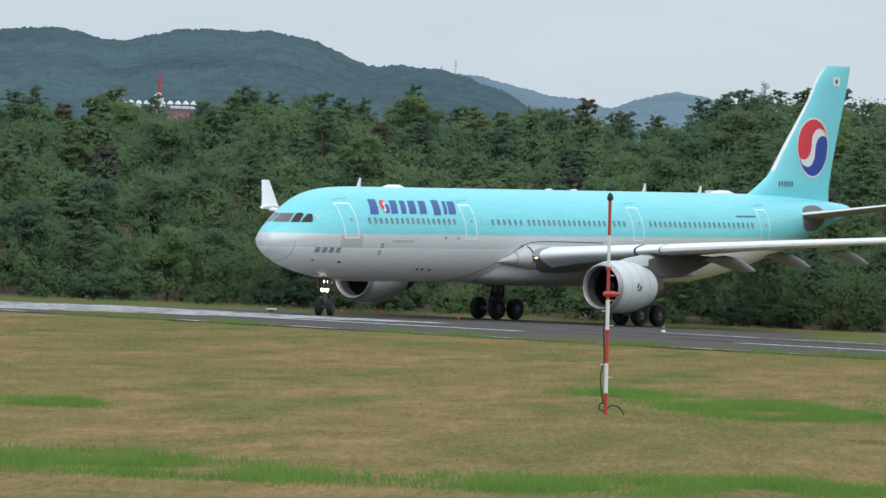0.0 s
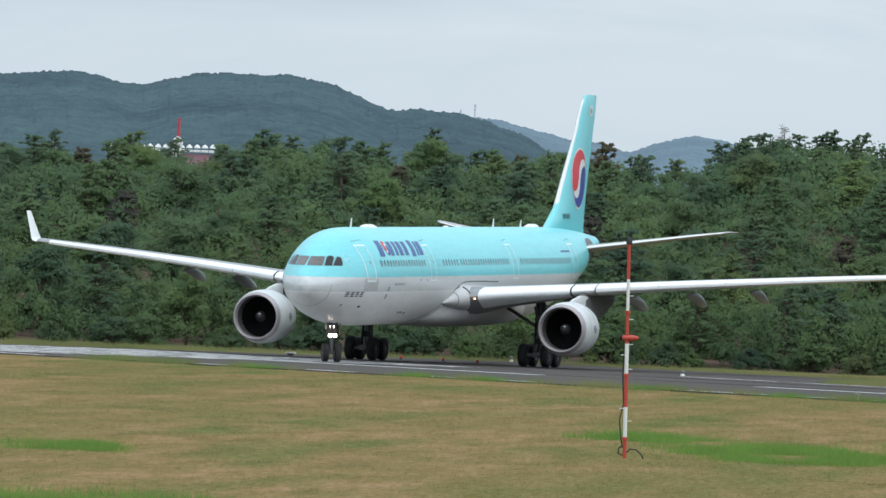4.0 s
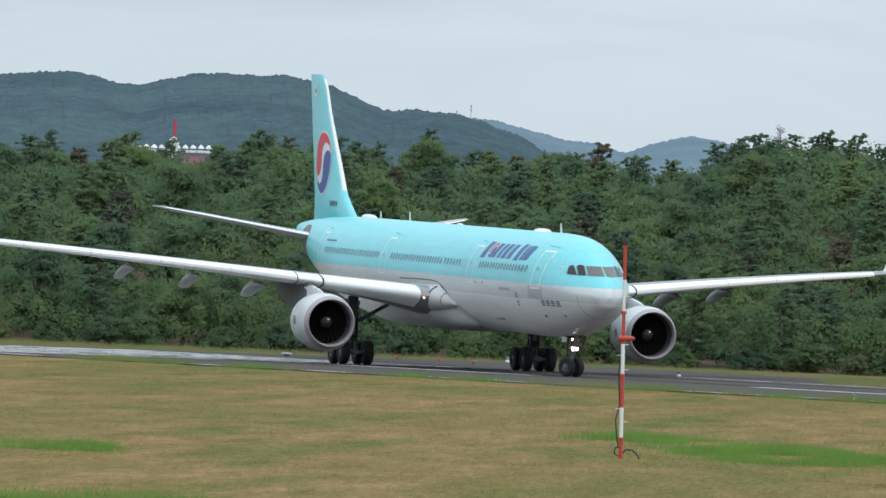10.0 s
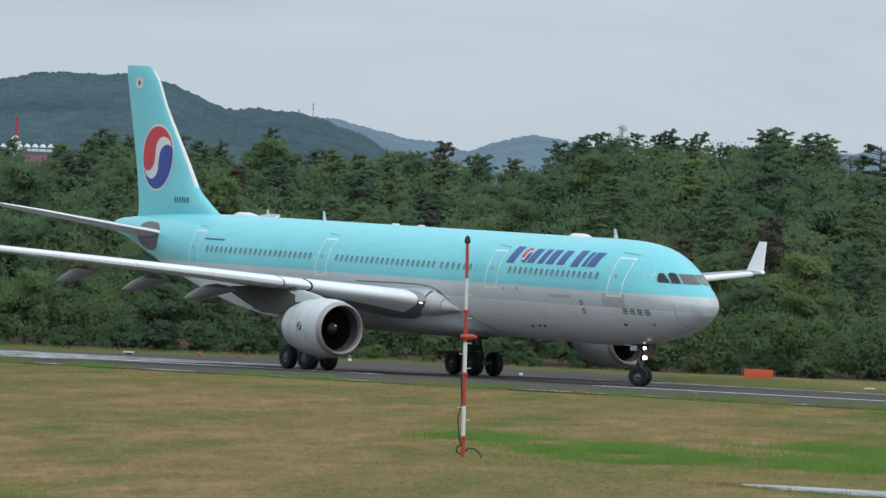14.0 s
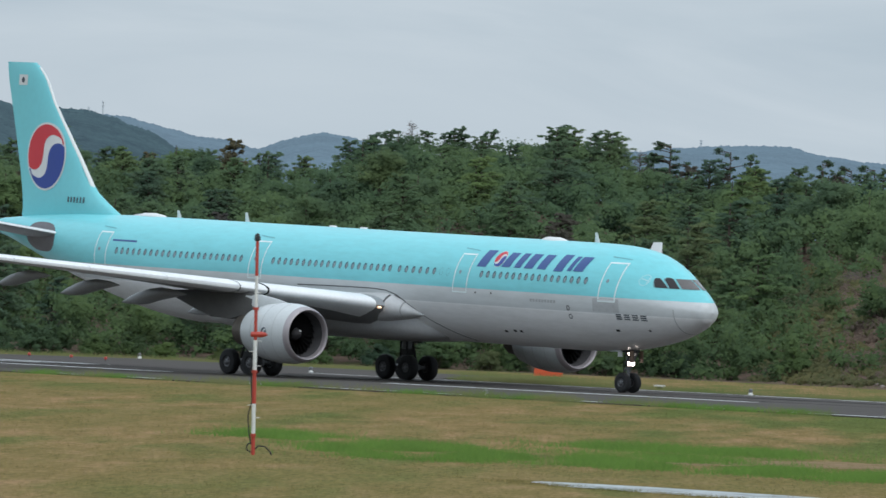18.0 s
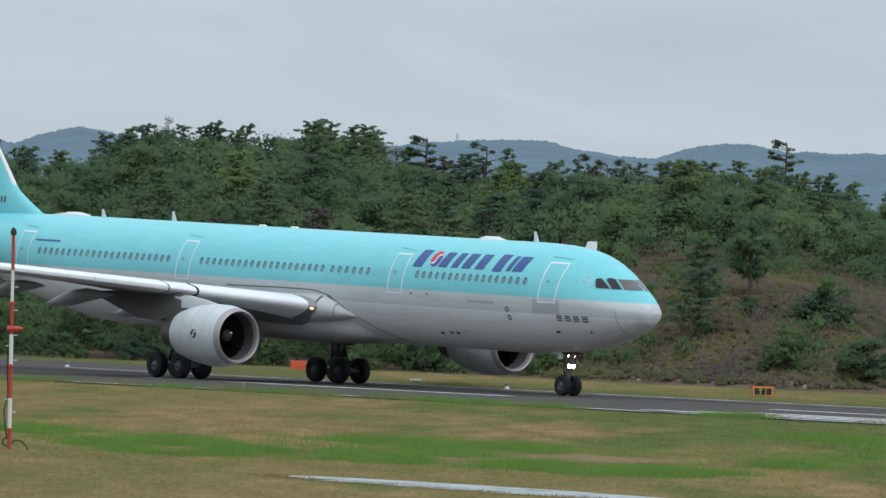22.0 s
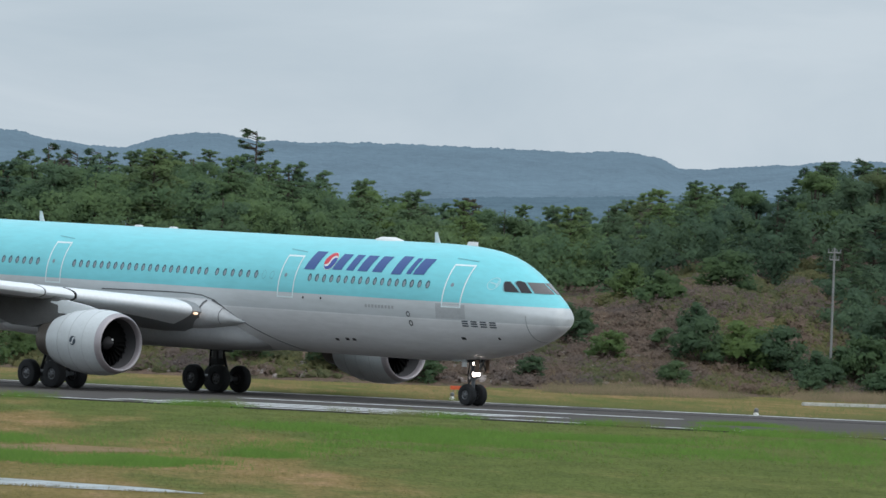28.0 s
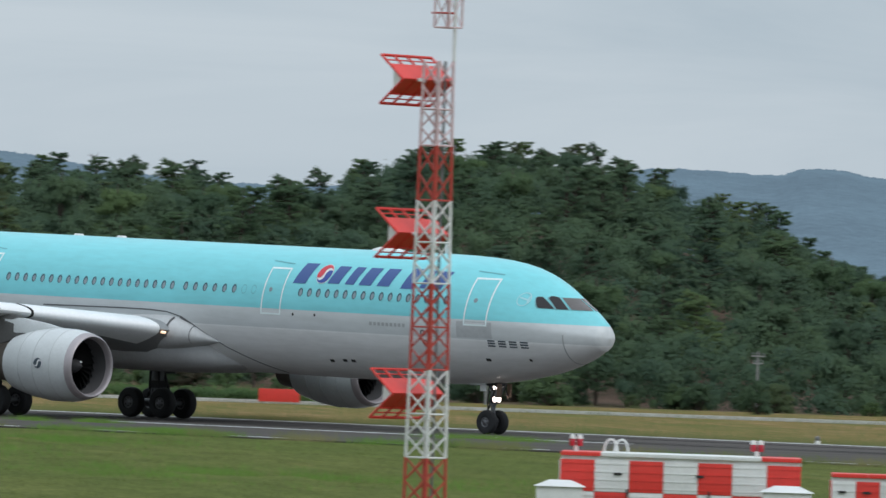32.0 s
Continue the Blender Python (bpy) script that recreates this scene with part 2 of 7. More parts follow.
def grass_material(name, gain):
    """Dry yellow-brown turf with greener patches; gain makes it paler."""
    k = Mat(name, 0.95, 0.0, 0.02)
    co = k.node("ShaderNodeNewGeometry")
    mp = k.node("ShaderNodeMapping")
    k.link(co.outputs["Position"], mp.inputs[0])
    mp.vector_type = "TEXTURE"
    mp.inputs["Rotation"].default_value = (0, 0, radians(-5))
    mp.inputs["Scale"].default_value = (4.5, 38.0, 1.0)
    big = k.noise(mp.outputs[0], 1.0, 4, 0.6)
    mp2 = k.node("ShaderNodeMapping")
    k.link(co.outputs["Position"], mp2.inputs[0])
    mp2.vector_type = "TEXTURE"
    mp2.inputs["Rotation"].default_value = (0, 0, radians(-5))
    mp2.inputs["Scale"].default_value = (1.5, 10.0, 1.0)
    mid = k.noise(mp2.outputs[0], 1.0, 5, 0.65)
    sep = k.node("ShaderNodeSeparateXYZ")
    k.link(co.outputs["Position"], sep.inputs[0])
    east = k.node("ShaderNodeMapRange", From_Min=20.0, From_Max=40.0, To_Min=0.0, To_Max=0.32)
    k.link(sep.outputs["X"], east.inputs["Value"])
    over = k.node("ShaderNodeVectorMath")
    over.operation = "DOT_PRODUCT"
    k.link(co.outputs["Position"], over.inputs[0])
    over.inputs[1].default_value = RUN_N
    near = k.node("ShaderNodeMapRange", From_Min=RUN_O.dot(RUN_N) - 34.0, From_Max=RUN_O.dot(RUN_N) + 14.0, To_Min=1.0, To_Max=0.0)
    k.link(over.outputs["Value"], near.inputs["Value"])
    side = k.node("ShaderNodeMath")
    side.operation = "MULTIPLY"
    k.link(east.outputs[0], side.inputs[0])
    k.link(near.outputs[0], side.inputs[1])
    add = k.node("ShaderNodeMath")
    add.operation = "ADD"
    k.link(big, add.inputs[0])
    k.link(side.outputs[0], add.inputs[1])
    isl = k.node("ShaderNodeNewGeometry")
    dry = k.ramp(mid, (0.32, (0.142, 0.106, 0.044)), (0.5, (0.196, 0.135, 0.062)), (0.66, (0.258, 0.160, 0.092)))
    mp3 = k.node("ShaderNodeMapping")
    k.link(co.outputs["Position"], mp3.inputs[0])
    mp3.vector_type = "TEXTURE"
    mp3.inputs["Rotation"].default_value = (0, 0, radians(-5))
    mp3.inputs["Scale"].default_value = (8.0, 60.0, 1.0)
    wide = k.noise(mp3.outputs[0], 1.0, 3, 0.5)
    dry = k.mix(k.ramp(wide, (0.40, (0, 0, 0)), (0.60, (1, 1, 1))), dry, k.mix(0.6, dry, (0.112, 0.108, 0.036)))
    green = k.ramp(mid, (0.25, (0.056, 0.080, 0.022)), (0.55, (0.074, 0.104, 0.028)), (0.8, (0.094, 0.132, 0.034)))
    f = k.ramp(add.outputs[0], (0.50, (0.10, 0.10, 0.10)), (0.70, (0.85, 0.85, 0.85)))
    mp4 = k.node("ShaderNodeMapping")
    k.link(co.outputs["Position"], mp4.inputs[0])
    mp4.vector_type = "TEXTURE"
    mp4.inputs["Rotation"].default_value = (0, 0, radians(-5))
    mp4.inputs["Scale"].default_value = (0.16, 1.6, 1.0)
    grain = k.ramp(k.noise(mp4.outputs[0], 1.0, 4, 0.7), (0.32, (0.70, 0.73, 0.68)), (0.68, (1.27, 1.24, 1.25)))
    col = k.mix(1.0, k.mix(f, dry, green), grain, "MULTIPLY")
    var = k.ramp(isl.outputs["Random Per Island"], (0.0, (0.74, 0.78, 0.72)), (1.0, (1.28, 1.24, 1.20)))
    k.base(k.mix(1.0, k.mix(1.0, col, var, "MULTIPLY"), (gain, gain, gain), "MULTIPLY"))
    return k.m


M["grass"] = grass_material("rough_grass", 0.93)
M["blades"] = grass_material("pale_grass_blades", 1.05)
k = Mat("runway_asphalt", 0.9, 0.0, 0.06)
gc = k.node("ShaderNodeNewGeometry")
mp = k.node("ShaderNodeMapping")
k.link(gc.outputs["Position"], mp.inputs[0])
mp.inputs["Rotation"].default_value = (0, 0, radians(-RUN_YAW))
mp.inputs["Scale"].default_value = (0.03, 0.4, 1)
k.base(k.mix(0.35, k.ramp(k.noise(mp.outputs[0], 1.0, 5), (0.3, (0.056, 0.049, 0.045)), (0.7, (0.094, 0.083, 0.077))), k.ramp(k.noise(gc.outputs["Position"], 14.0, 3), (0.3, (0.053, 0.048, 0.045)), (0.7, (0.125, 0.114, 0.106)))))
M["asphalt"] = k.m
k = Mat("worn_white_marking", 0.9, 0.0, 0.06)
gc = k.node("ShaderNodeNewGeometry")
k.base(k.ramp(k.noise(gc.outputs["Position"], 1.6, 6, 0.7), (0.28, (0.25, 0.25, 0.25)), (0.45, (0.68, 0.68, 0.67))))
M["marking"] = k.m

# one sheet of ground to the horizon, with a hole-free strip of pavement a little above it
bm = bmesh.new()
rings = [3, 60, 110, 170, 240, 330, 430, 560, 800, 1300, 2400, 4800]
rows = [[polar(a, d, -0.06) for a in range(0, 360, 6)] for d in rings]
vs = grid_faces(bm, rows, True)
cap(bm, vs[0])
tagged(part("ground", normals(bm), "grass", smooth=False), "airfield ground of rough yellow-green grass", "ground", kind="structure")


def slab(name, mat, pts, z0, z1, label, parent=None, category=""):
    b = bmesh.new()
    lo = [b.verts.new(Vector((p.x, p.y, z0))) for p in pts]
    hi = [b.verts.new(Vector((p.x, p.y, z1))) for p in pts]
    b.faces.new(hi)
    b.faces.new(lo[::-1])
    for i in range(len(pts)):
        j = (i + 1) % len(pts)
        b.faces.new((lo[i], lo[j], hi[j], hi[i]))
    ob = part(name, normals(b), mat, parent, label, smooth=False)
    if parent is None:
        tagged(ob, label, category or name, kind="structure")
    return ob


def strip(u0, u1, n0, n1, seed=0, wob=0.0):
    """A band along the runway; wob makes its near side uneven."""
    rnd = random.Random(seed)
    if not wob:
        return [run(u0, n0), run(u1, n0), run(u1, n1), run(u0, n1)]
    m = int((u1 - u0) / 3)
    return [run(u0 + (u1 - u0) * i / m, n0 + rnd.uniform(-wob, wob)) for i in range(m + 1)] + [run(u1, n1), run(u0, n1)]


def far_edge(u):
    """The far side of the pavement: a turning pad at the runway's end, then a straight edge."""
    f = min(1.0, max(0.0, (u + 112) / 28))
    return 36.0 + (13.8 - 36.0) * f * f * (3 - 2 * f)


rim = random.Random(3)
outline = [run(-147 + 3.0 * i, -33.6 + rim.uniform(-0.35, 0.35)) for i in range(190)]
outline += [run(-147 + 3.0 * i, far_edge(-147 + 3.0 * i) + rim.uniform(-0.25, 0.25)) for i in range(189, -1, -1)]
runway = slab("runway", "asphalt", outline, -0.10, 0.0, "grey asphalt runway with worn white markings")
k = Mat("pale_shoulder", 0.95, 0.0, 0.05)
gc = k.node("ShaderNodeNewGeometry")
k.base(k.ramp(k.noise(gc.outputs["Position"], 0.35, 5, 0.65), (0.35, (0.085, 0.082, 0.076)), (0.65, (0.165, 0.158, 0.145))))
M["shoulder"] = k.m
slab("shoulder", "shoulder", [run(-84, 12.5), run(420, 12.5), run(420, 13.4), run(-84, 13.4)], 0.0005, 0.0045, "pale gritty runway shoulder", runway)


k = Mat("rubbed_marking", 0.9, 0.0, 0.06)
gc = k.node("ShaderNodeNewGeometry")
k.base(k.ramp(k.noise(gc.outputs["Position"], 0.45, 6, 0.75), (0.40, (0.09, 0.09, 0.09)), (0.54, (0.62, 0.62, 0.61))))
M["rubbed"] = k.m


def mark(u0, u1, n0, n1, label="worn white runway marking", mat="marking"):
    slab("runway_marking", mat, strip(u0, u1, n0, n1), 0.001, 0.008, label, runway)


rm = random.Random(21)
# the near edge stripe, cut to fit what the camera sees past the grass
SEEN = ((-146, -139), (-133, -128), (-118, -110), (-101, -96), (-84, -78), (-70, -66), (-60.3, -57), (-54, -50), (-44.2, -41), (-39.5, -31), (-28.6, -24.5), (-23.4, -21), (-18.5, -15), (-12.8, -10.2), (-7.2, -4.6), (-1.6, 6.2), (8.3, 30), (31, 55.5), (60, 72), (75, 84), (88, 110))
for ua, ub in SEEN:
    mark(ua, ub, -32.4 + rm.uniform(-0.05, 0.05), -31.7, "white runway edge stripe")
u = 114.0
while u < 420:
    ln = rm.uniform(8, 20)
    mark(u, u + ln, -32.5, -31.5, "white runway edge stripe")
    u += ln + rm.uniform(1.5, 6)
mark(-96, -4, 11.3, 12.0, "rubbed white runway edge stripe", "rubbed")
mark(-4, 420, 11.3, 12.2, "white runway edge stripe")
for k in range(11):
    mark(-110.9 + 50 * k, -80.9 + 50 * k, -9.95, -9.05, "white centreline stripe")
for i in range(3):
    mark(1.5, 24, -28.6 + 3.2 * i, -27.3 + 3.2 * i, "white touchdown zone bar")
for i in range(10):
    mark(-143, -106, -29 + 3.5 * i, -27 + 3.5 * i, "rubbed white threshold bar", "rubbed")

# rubber laid down by tyres
k = Mat("tyre_rubber_streak", 0.9, 0.0, 0.05)
gc = k.node("ShaderNodeNewGeometry")
k.base(k.ramp(k.noise(gc.outputs["Position"], 0.5, 5), (0.35, (0.020, 0.020, 0.020)), (0.7, (0.036, 0.035, 0.035))))
M["rubber"] = k.m
for _ in range(46):
    u, n0, ln, w = rm.uniform(-150, 200), rm.choice((-5.5, 5.0)) + rm.uniform(-3.0, 1.0), rm.uniform(14, 46), rm.uniform(0.3, 0.7)
    slab("tyre_mark", "rubber", strip(u, u + ln, n0, n0 + w), 0.0005, 0.0045, "dark tyre mark on the asphalt", runway)

# grass: uneven tufts over all the near field
def tufts(name, count, region, hmin, hmax, blades, seed, label):
    rnd = np.random.RandomState(seed)
    verts, faces = [], []
    for _ in range(count):
        p = region(rnd)
        if p is None:
            continue
        x, y, z = p
        hh = rnd.uniform(hmin, hmax)
        for _b in range(blades):
            t = rnd.uniform(-1.3, 1.3)
            ox, oy = rnd.normal(0, 0.3, 2)
            w = rnd.uniform(0.007, 0.018)
            b = hh * rnd.uniform(0.6, 1.15)
            lx, ly = b * rnd.normal(0, 0.6), b * rnd.uniform(0.7, 1.8)
            i = len(verts)
            verts += [(x + ox - w * math.cos(t), y + oy - w * math.sin(t), z - 0.05), (x + ox + w * math.cos(t), y + oy + w * math.sin(t), z - 0.05), (x + ox + lx, y + oy + ly, z + b)]
            faces.append((i, i + 1, i + 2))
    me = bpy.data.meshes.new(name)
    me.from_pydata(verts, [], faces, shade_flat=False)
    me.normals_split_custom_set_from_vertices([(0.0, 0.0, 1.0)] * len(verts))
    me.materials.append(M["blades"])
    return tagged(new(name, me), label, "grass", kind="stuff")


def near_field(rnd):
    az = rnd.uniform(-4.0, 17.5)
    d = math.sqrt(rnd.uniform(98**2, 445**2))
    p = polar(az, d)
    n = (p - RUN_O).dot(RUN_N)
    along, across = (p.x - 16.2) * 0.515 - (p.y - 212.0) * 0.857, (p.x - 16.2) * 0.857 + (p.y - 212.0) * 0.515
    if (along / 9.4) ** 2 + (across / 2.4) ** 2 < 1 and noise.noise(Vector((p.x * 0.7, p.y * 0.7, 2.0))) < 0.28:
        return None
    if abs(along) < 10 and -9 < across < 0:
        return (p.x, p.y, -0.10)
    return (p.x, p.y, -0.06) if n < -33.3 else None


def far_field(rnd):
    az = rnd.uniform(-4.5, 18.5)
    d = rnd.uniform(340, 580)
    p = polar(az, d)
    n = (p - RUN_O).dot(RUN_N)
    u = (p - RUN_O).dot(RUN_U)
    return (p.x, p.y, -0.06) if n > far_edge(u) + 0.5 else None


tufts("grass", 46000, near_field, 0.04, 0.11, 6, 5, "rough yellow-green airfield grass")
k = Mat("verge_grass", 0.95, 0.0, 0.02)
gc = k.node("ShaderNodeNewGeometry")
k.base(k.mix(k.ramp(k.noise(gc.outputs["Position"], 0.22, 4), (0.4, (0, 0, 0)), (0.62, (1, 1, 1))), (0.104, 0.128, 0.042), (0.150, 0.140, 0.062)))
M["verge"] = k.m
tufts("grass", 12000, far_field, 0.12, 0.38, 5, 6, "pale green verge grass beyond the runway").data.materials[0] = M["verge"]
def verge_band(rnd):
    u = rnd.uniform(-147, 260)
    p = run(u, far_edge(u) + 0.6 + abs(rnd.normal(0, 3.0)))
    return (p.x, p.y, -0.06) if noise.noise(Vector((p.x * 0.2, p.y * 0.2, 8.0))) > -0.3 else None


tufts("grass", 14000, verge_band, 0.18, 0.42, 5, 17, "taller green grass along the far runway edge").data.materials[0] = M["verge"]


def end_verge(rnd):
    p = run(rnd.uniform(-190, -148), rnd.uniform(-45, 42))
    return (p.x, p.y, -0.06)


tufts("grass", 11000, end_verge, 0.18, 0.42, 5, 18, "taller green grass beyond the runway's end").data.materials[0] = M["verge"]


def edge_clumps(rnd):
    p = run(rnd.uniform(-90, 160), -33.6 + rnd.normal(0, 0.5))
    c = noise.noise(Vector((p.x * 0.35, p.y * 0.35, 3.0)))
    return (p.x, p.y, -0.05) if c > 0.12 else None


tufts("grass", 10000, edge_clumps, 0.2, 0.5, 6, 7, "tall grass clumps along the runway edge").data.materials[0] = M["verge"]


# ---- wooded hill behind the runway ----
SKYLINE = curve_table([(-6, 14.0), (-2.98, 14.6), (-2.76, 15.0), (-2.49, 14.0), (-2.2, 15.5), (-1.8, 14.6), (-1.5, 15.9), (-0.9, 15.6), (-0.43, 15.0), (-0.2, 16.3), (0.1, 14.8), (0.77, 15.7), (1.45, 14.9), (1.7, 16.2), (2.04, 17.4), (2.8, 17.4),
                       (3.3, 18.1), (3.5, 17.2), (3.64, 15.9), (4.2, 15.4), (4.67, 15.1), (5.72, 15.5), (6.17, 15.2), (6.6, 14.3), (7.05, 13.3), (7.5, 12.5), (8.4, 12.3), (8.75, 13.2), (9.25, 14.7), (9.52, 14.7), (9.67, 13.9), (9.85, 15.6), (10.3, 16.7), (10.54, 15.6), (10.7, 16.6),
                       (11.15, 16.1), (11.6, 16.3), (12.05, 14.9), (12.6, 15.9), (12.98, 17.4), (14.35, 18.4), (14.7, 17.2), (15.06, 15.9), (15.6, 13.8), (16.1, 10.7), (17, 9.4), (19, 9.0)])
FOOT = curve_table([(-8, 556), (-3, 556), (0, 560), (4, 556), (6, 534), (8, 530), (10, 535), (14, 542), (20, 540)])
BARE = curve_table([(-8, 0.0), (4.3, 0.0), (4.8, 0.6), (5.7, 0.8), (6.6, 0.85), (7.8, 0.95), (9.7, 0.97), (10.2, 0.4), (10.6, 0.0), (20, 0.0)])


def hill_z(az, f):
    """Height of the wooded slope at a share f of its depth."""
    top = float(SKYLINE(az)[0]) - 5.3
    bare = float(BARE(az)[0])
    rise = f * f * (3 - 2 * f)
    quick = min(1.0, f / 0.28)
    rise = rise * (1 - 0.55 * bare) + 0.55 * bare * quick
    return max(0.0, top) * min(1.0, rise) - 0.06 + 0.5 * noise.noise(Vector((az * 3, f * 8, 0))) * min(1, f * 5)


def hill_p(az, f):
    d = float(FOOT(az)[0]) + 84 * f
    return polar(az, d, hill_z(az, f))


def soil_material():
    kk = Mat("hill_soil", 0.95, 0.0, 0.1)
    g = kk.node("ShaderNodeNewGeometry")
    a = kk.noise(g.outputs["Position"], 0.16, 5, 0.6)
    b = kk.noise(g.outputs["Position"], 1.3, 5, 0.7)
    col = kk.ramp(kk.mix(0.45, a, b), (0.34, (0.040, 0.054, 0.028)), (0.42, (0.084, 0.070, 0.044)), (0.50, (0.130, 0.090, 0.068)), (0.68, (0.175, 0.115, 0.088)))
    kk.base(col)
    kk.bump(b, 0.8, 0.4)
    return kk.m


M["soil"] = soil_material()
k = Mat("ridge_woods", 0.95, 0.0, 0.05)
gc = k.node("ShaderNodeNewGeometry")
k.base(k.ramp(k.noise(gc.outputs["Position"], 0.3, 5, 0.7), (0.35, (0.035, 0.055, 0.028)), (0.65, (0.075, 0.105, 0.05))))
M["wooded_hill_cover"] = k.m
bm = bmesh.new()
rows = []
for i in range(0, 151):
    az = -7 + 27 * i / 150
    row = [hill_p(az, f) for f in [0, 0.03, 0.07, 0.12, 0.18, 0.25, 0.33, 0.42, 0.52, 0.64, 0.78, 0.9, 1.0]]
    back = hill_p(az, 1.0)
    row += [polar(az, float(FOOT(az)[0]) + 130, back.z * 0.5), polar(az, float(FOOT(az)[0]) + 190, -0.06)]
    rows.append(row)
grid_faces(bm, rows)
tagged(part("hillside", normals(bm), "soil"), "low overgrown hillside of brown soil and scrub", "hill", kind="structure")


def leaf_material(name, dark, light, browns=0.0):
    kk = Mat(name, 0.75, 0.0, 0.15)
    oi = kk.node("ShaderNodeObjectInfo")
    g = kk.node("ShaderNodeNewGeometry")
    isl = kk.ramp(g.outputs["Random Per Island"], (0.0, dark), (1.0, light))
    tint = kk.ramp(oi.outputs["Random"], (0.0, (0.84, 0.88, 0.94)), (0.45, (1.0, 1.0, 1.0)), (0.75, (1.12, 1.12, 0.94)), (0.92, (1.30, 1.26, 0.86)), (1.0, (1.32, 1.04, 0.94)))
    big = kk.ramp(kk.noise(g.outputs["Position"], 0.12, 3), (0.36, (0.80, 0.86, 0.94)), (0.64, (1.20, 1.16, 1.02)))
    kk.base(kk.mix(1.0, kk.mix(1.0, isl, tint, "MULTIPLY"), big, "MULTIPLY"))
    leafy(kk, 0.36)
    return kk.m


M["leaf"] = leaf_material("broad_leaves", (0.080, 0.126, 0.066), (0.102, 0.156, 0.077))
M["needle"] = leaf_material("pine_needles", (0.088, 0.136, 0.078), (0.110, 0.166, 0.092))
M["scrub"] = leaf_material("scrub_leaves", (0.056, 0.088, 0.046), (0.076, 0.118, 0.056))
# leaf tone darkened to carry the shade of the lower slope
M["shaded_low_leaf"] = leaf_material("shaded_low_leaves", (0.061, 0.098, 0.052), (0.078, 0.120, 0.060))
M["twig"] = plain("dead_twigs", (0.13, 0.105, 0.09), 0.9)
M["bark"] = plain("bark", (0.085, 0.065, 0.05), 0.9, dirt=0.3)


def clump_cloud(rnd, centres, per, size, flat, up, core=16, front=None):
    """Small three-cornered leaves round clump centres, with a few larger ones inside each clump; they turn away from the
    trunk, or towards front where it is given. Returns corners, triangles and soft normals."""
    verts, norms, total = [], [], per + core
    sq = np.array([1, 1, flat])
    big = np.concatenate([np.full(per, 1.0), np.full(core, 1.9)])[:, None]
    for c, r in centres:
        v = rnd.normal(0, 1, (total, 3))
        v /= np.linalg.norm(v, axis=1)[:, None] + 1e-6
        wide = sq * rnd.uniform(0.75, 1.35, 3)
        far = rnd.uniform(0.08, 1.0, (total, 1)) ** 0.45 * 1.15
        far[per:] *= 0.6
        p = c + v * r * wide * far
        out = np.array([p[:, 0], p[:, 1], 0 * p[:, 0]]).T if front is None else np.tile(front, (total, 1))
        out = out / (np.linalg.norm(out, axis=1)[:, None] + 0.3)
        n = v * 0.45 + out * 0.9 + np.array([0, 0, 0.3]) + rnd.normal(0, 0.3, (total, 3))
        n /= np.linalg.norm(n, axis=1)[:, None] + 1e-6
        a = np.cross(n, rnd.normal(0, 1, (total, 3)))
        a /= np.linalg.norm(a, axis=1)[:, None] + 1e-6
        b = np.cross(n, a)
        s = size * rnd.uniform(0.6, 1.3, (total, 1)) * big
        verts.append(np.stack([p - a * s * 0.8, p + a * s * 0.7 - b * s * 0.5, p + a * s * 0.3 + b * s * 0.6], 1).reshape(-1, 3))
        soft = v * 0.55 + np.array([0, 0, up * 0.8]) + rnd.normal(0, 0.12, (total, 3))
        norms.append(np.repeat(soft, 3, 0))
    n = np.concatenate(norms)
    faces = np.arange(len(n)).reshape(-1, 3).tolist()
    return np.concatenate(verts), faces, n / (np.linalg.norm(n, axis=1)[:, None] + 1e-6)


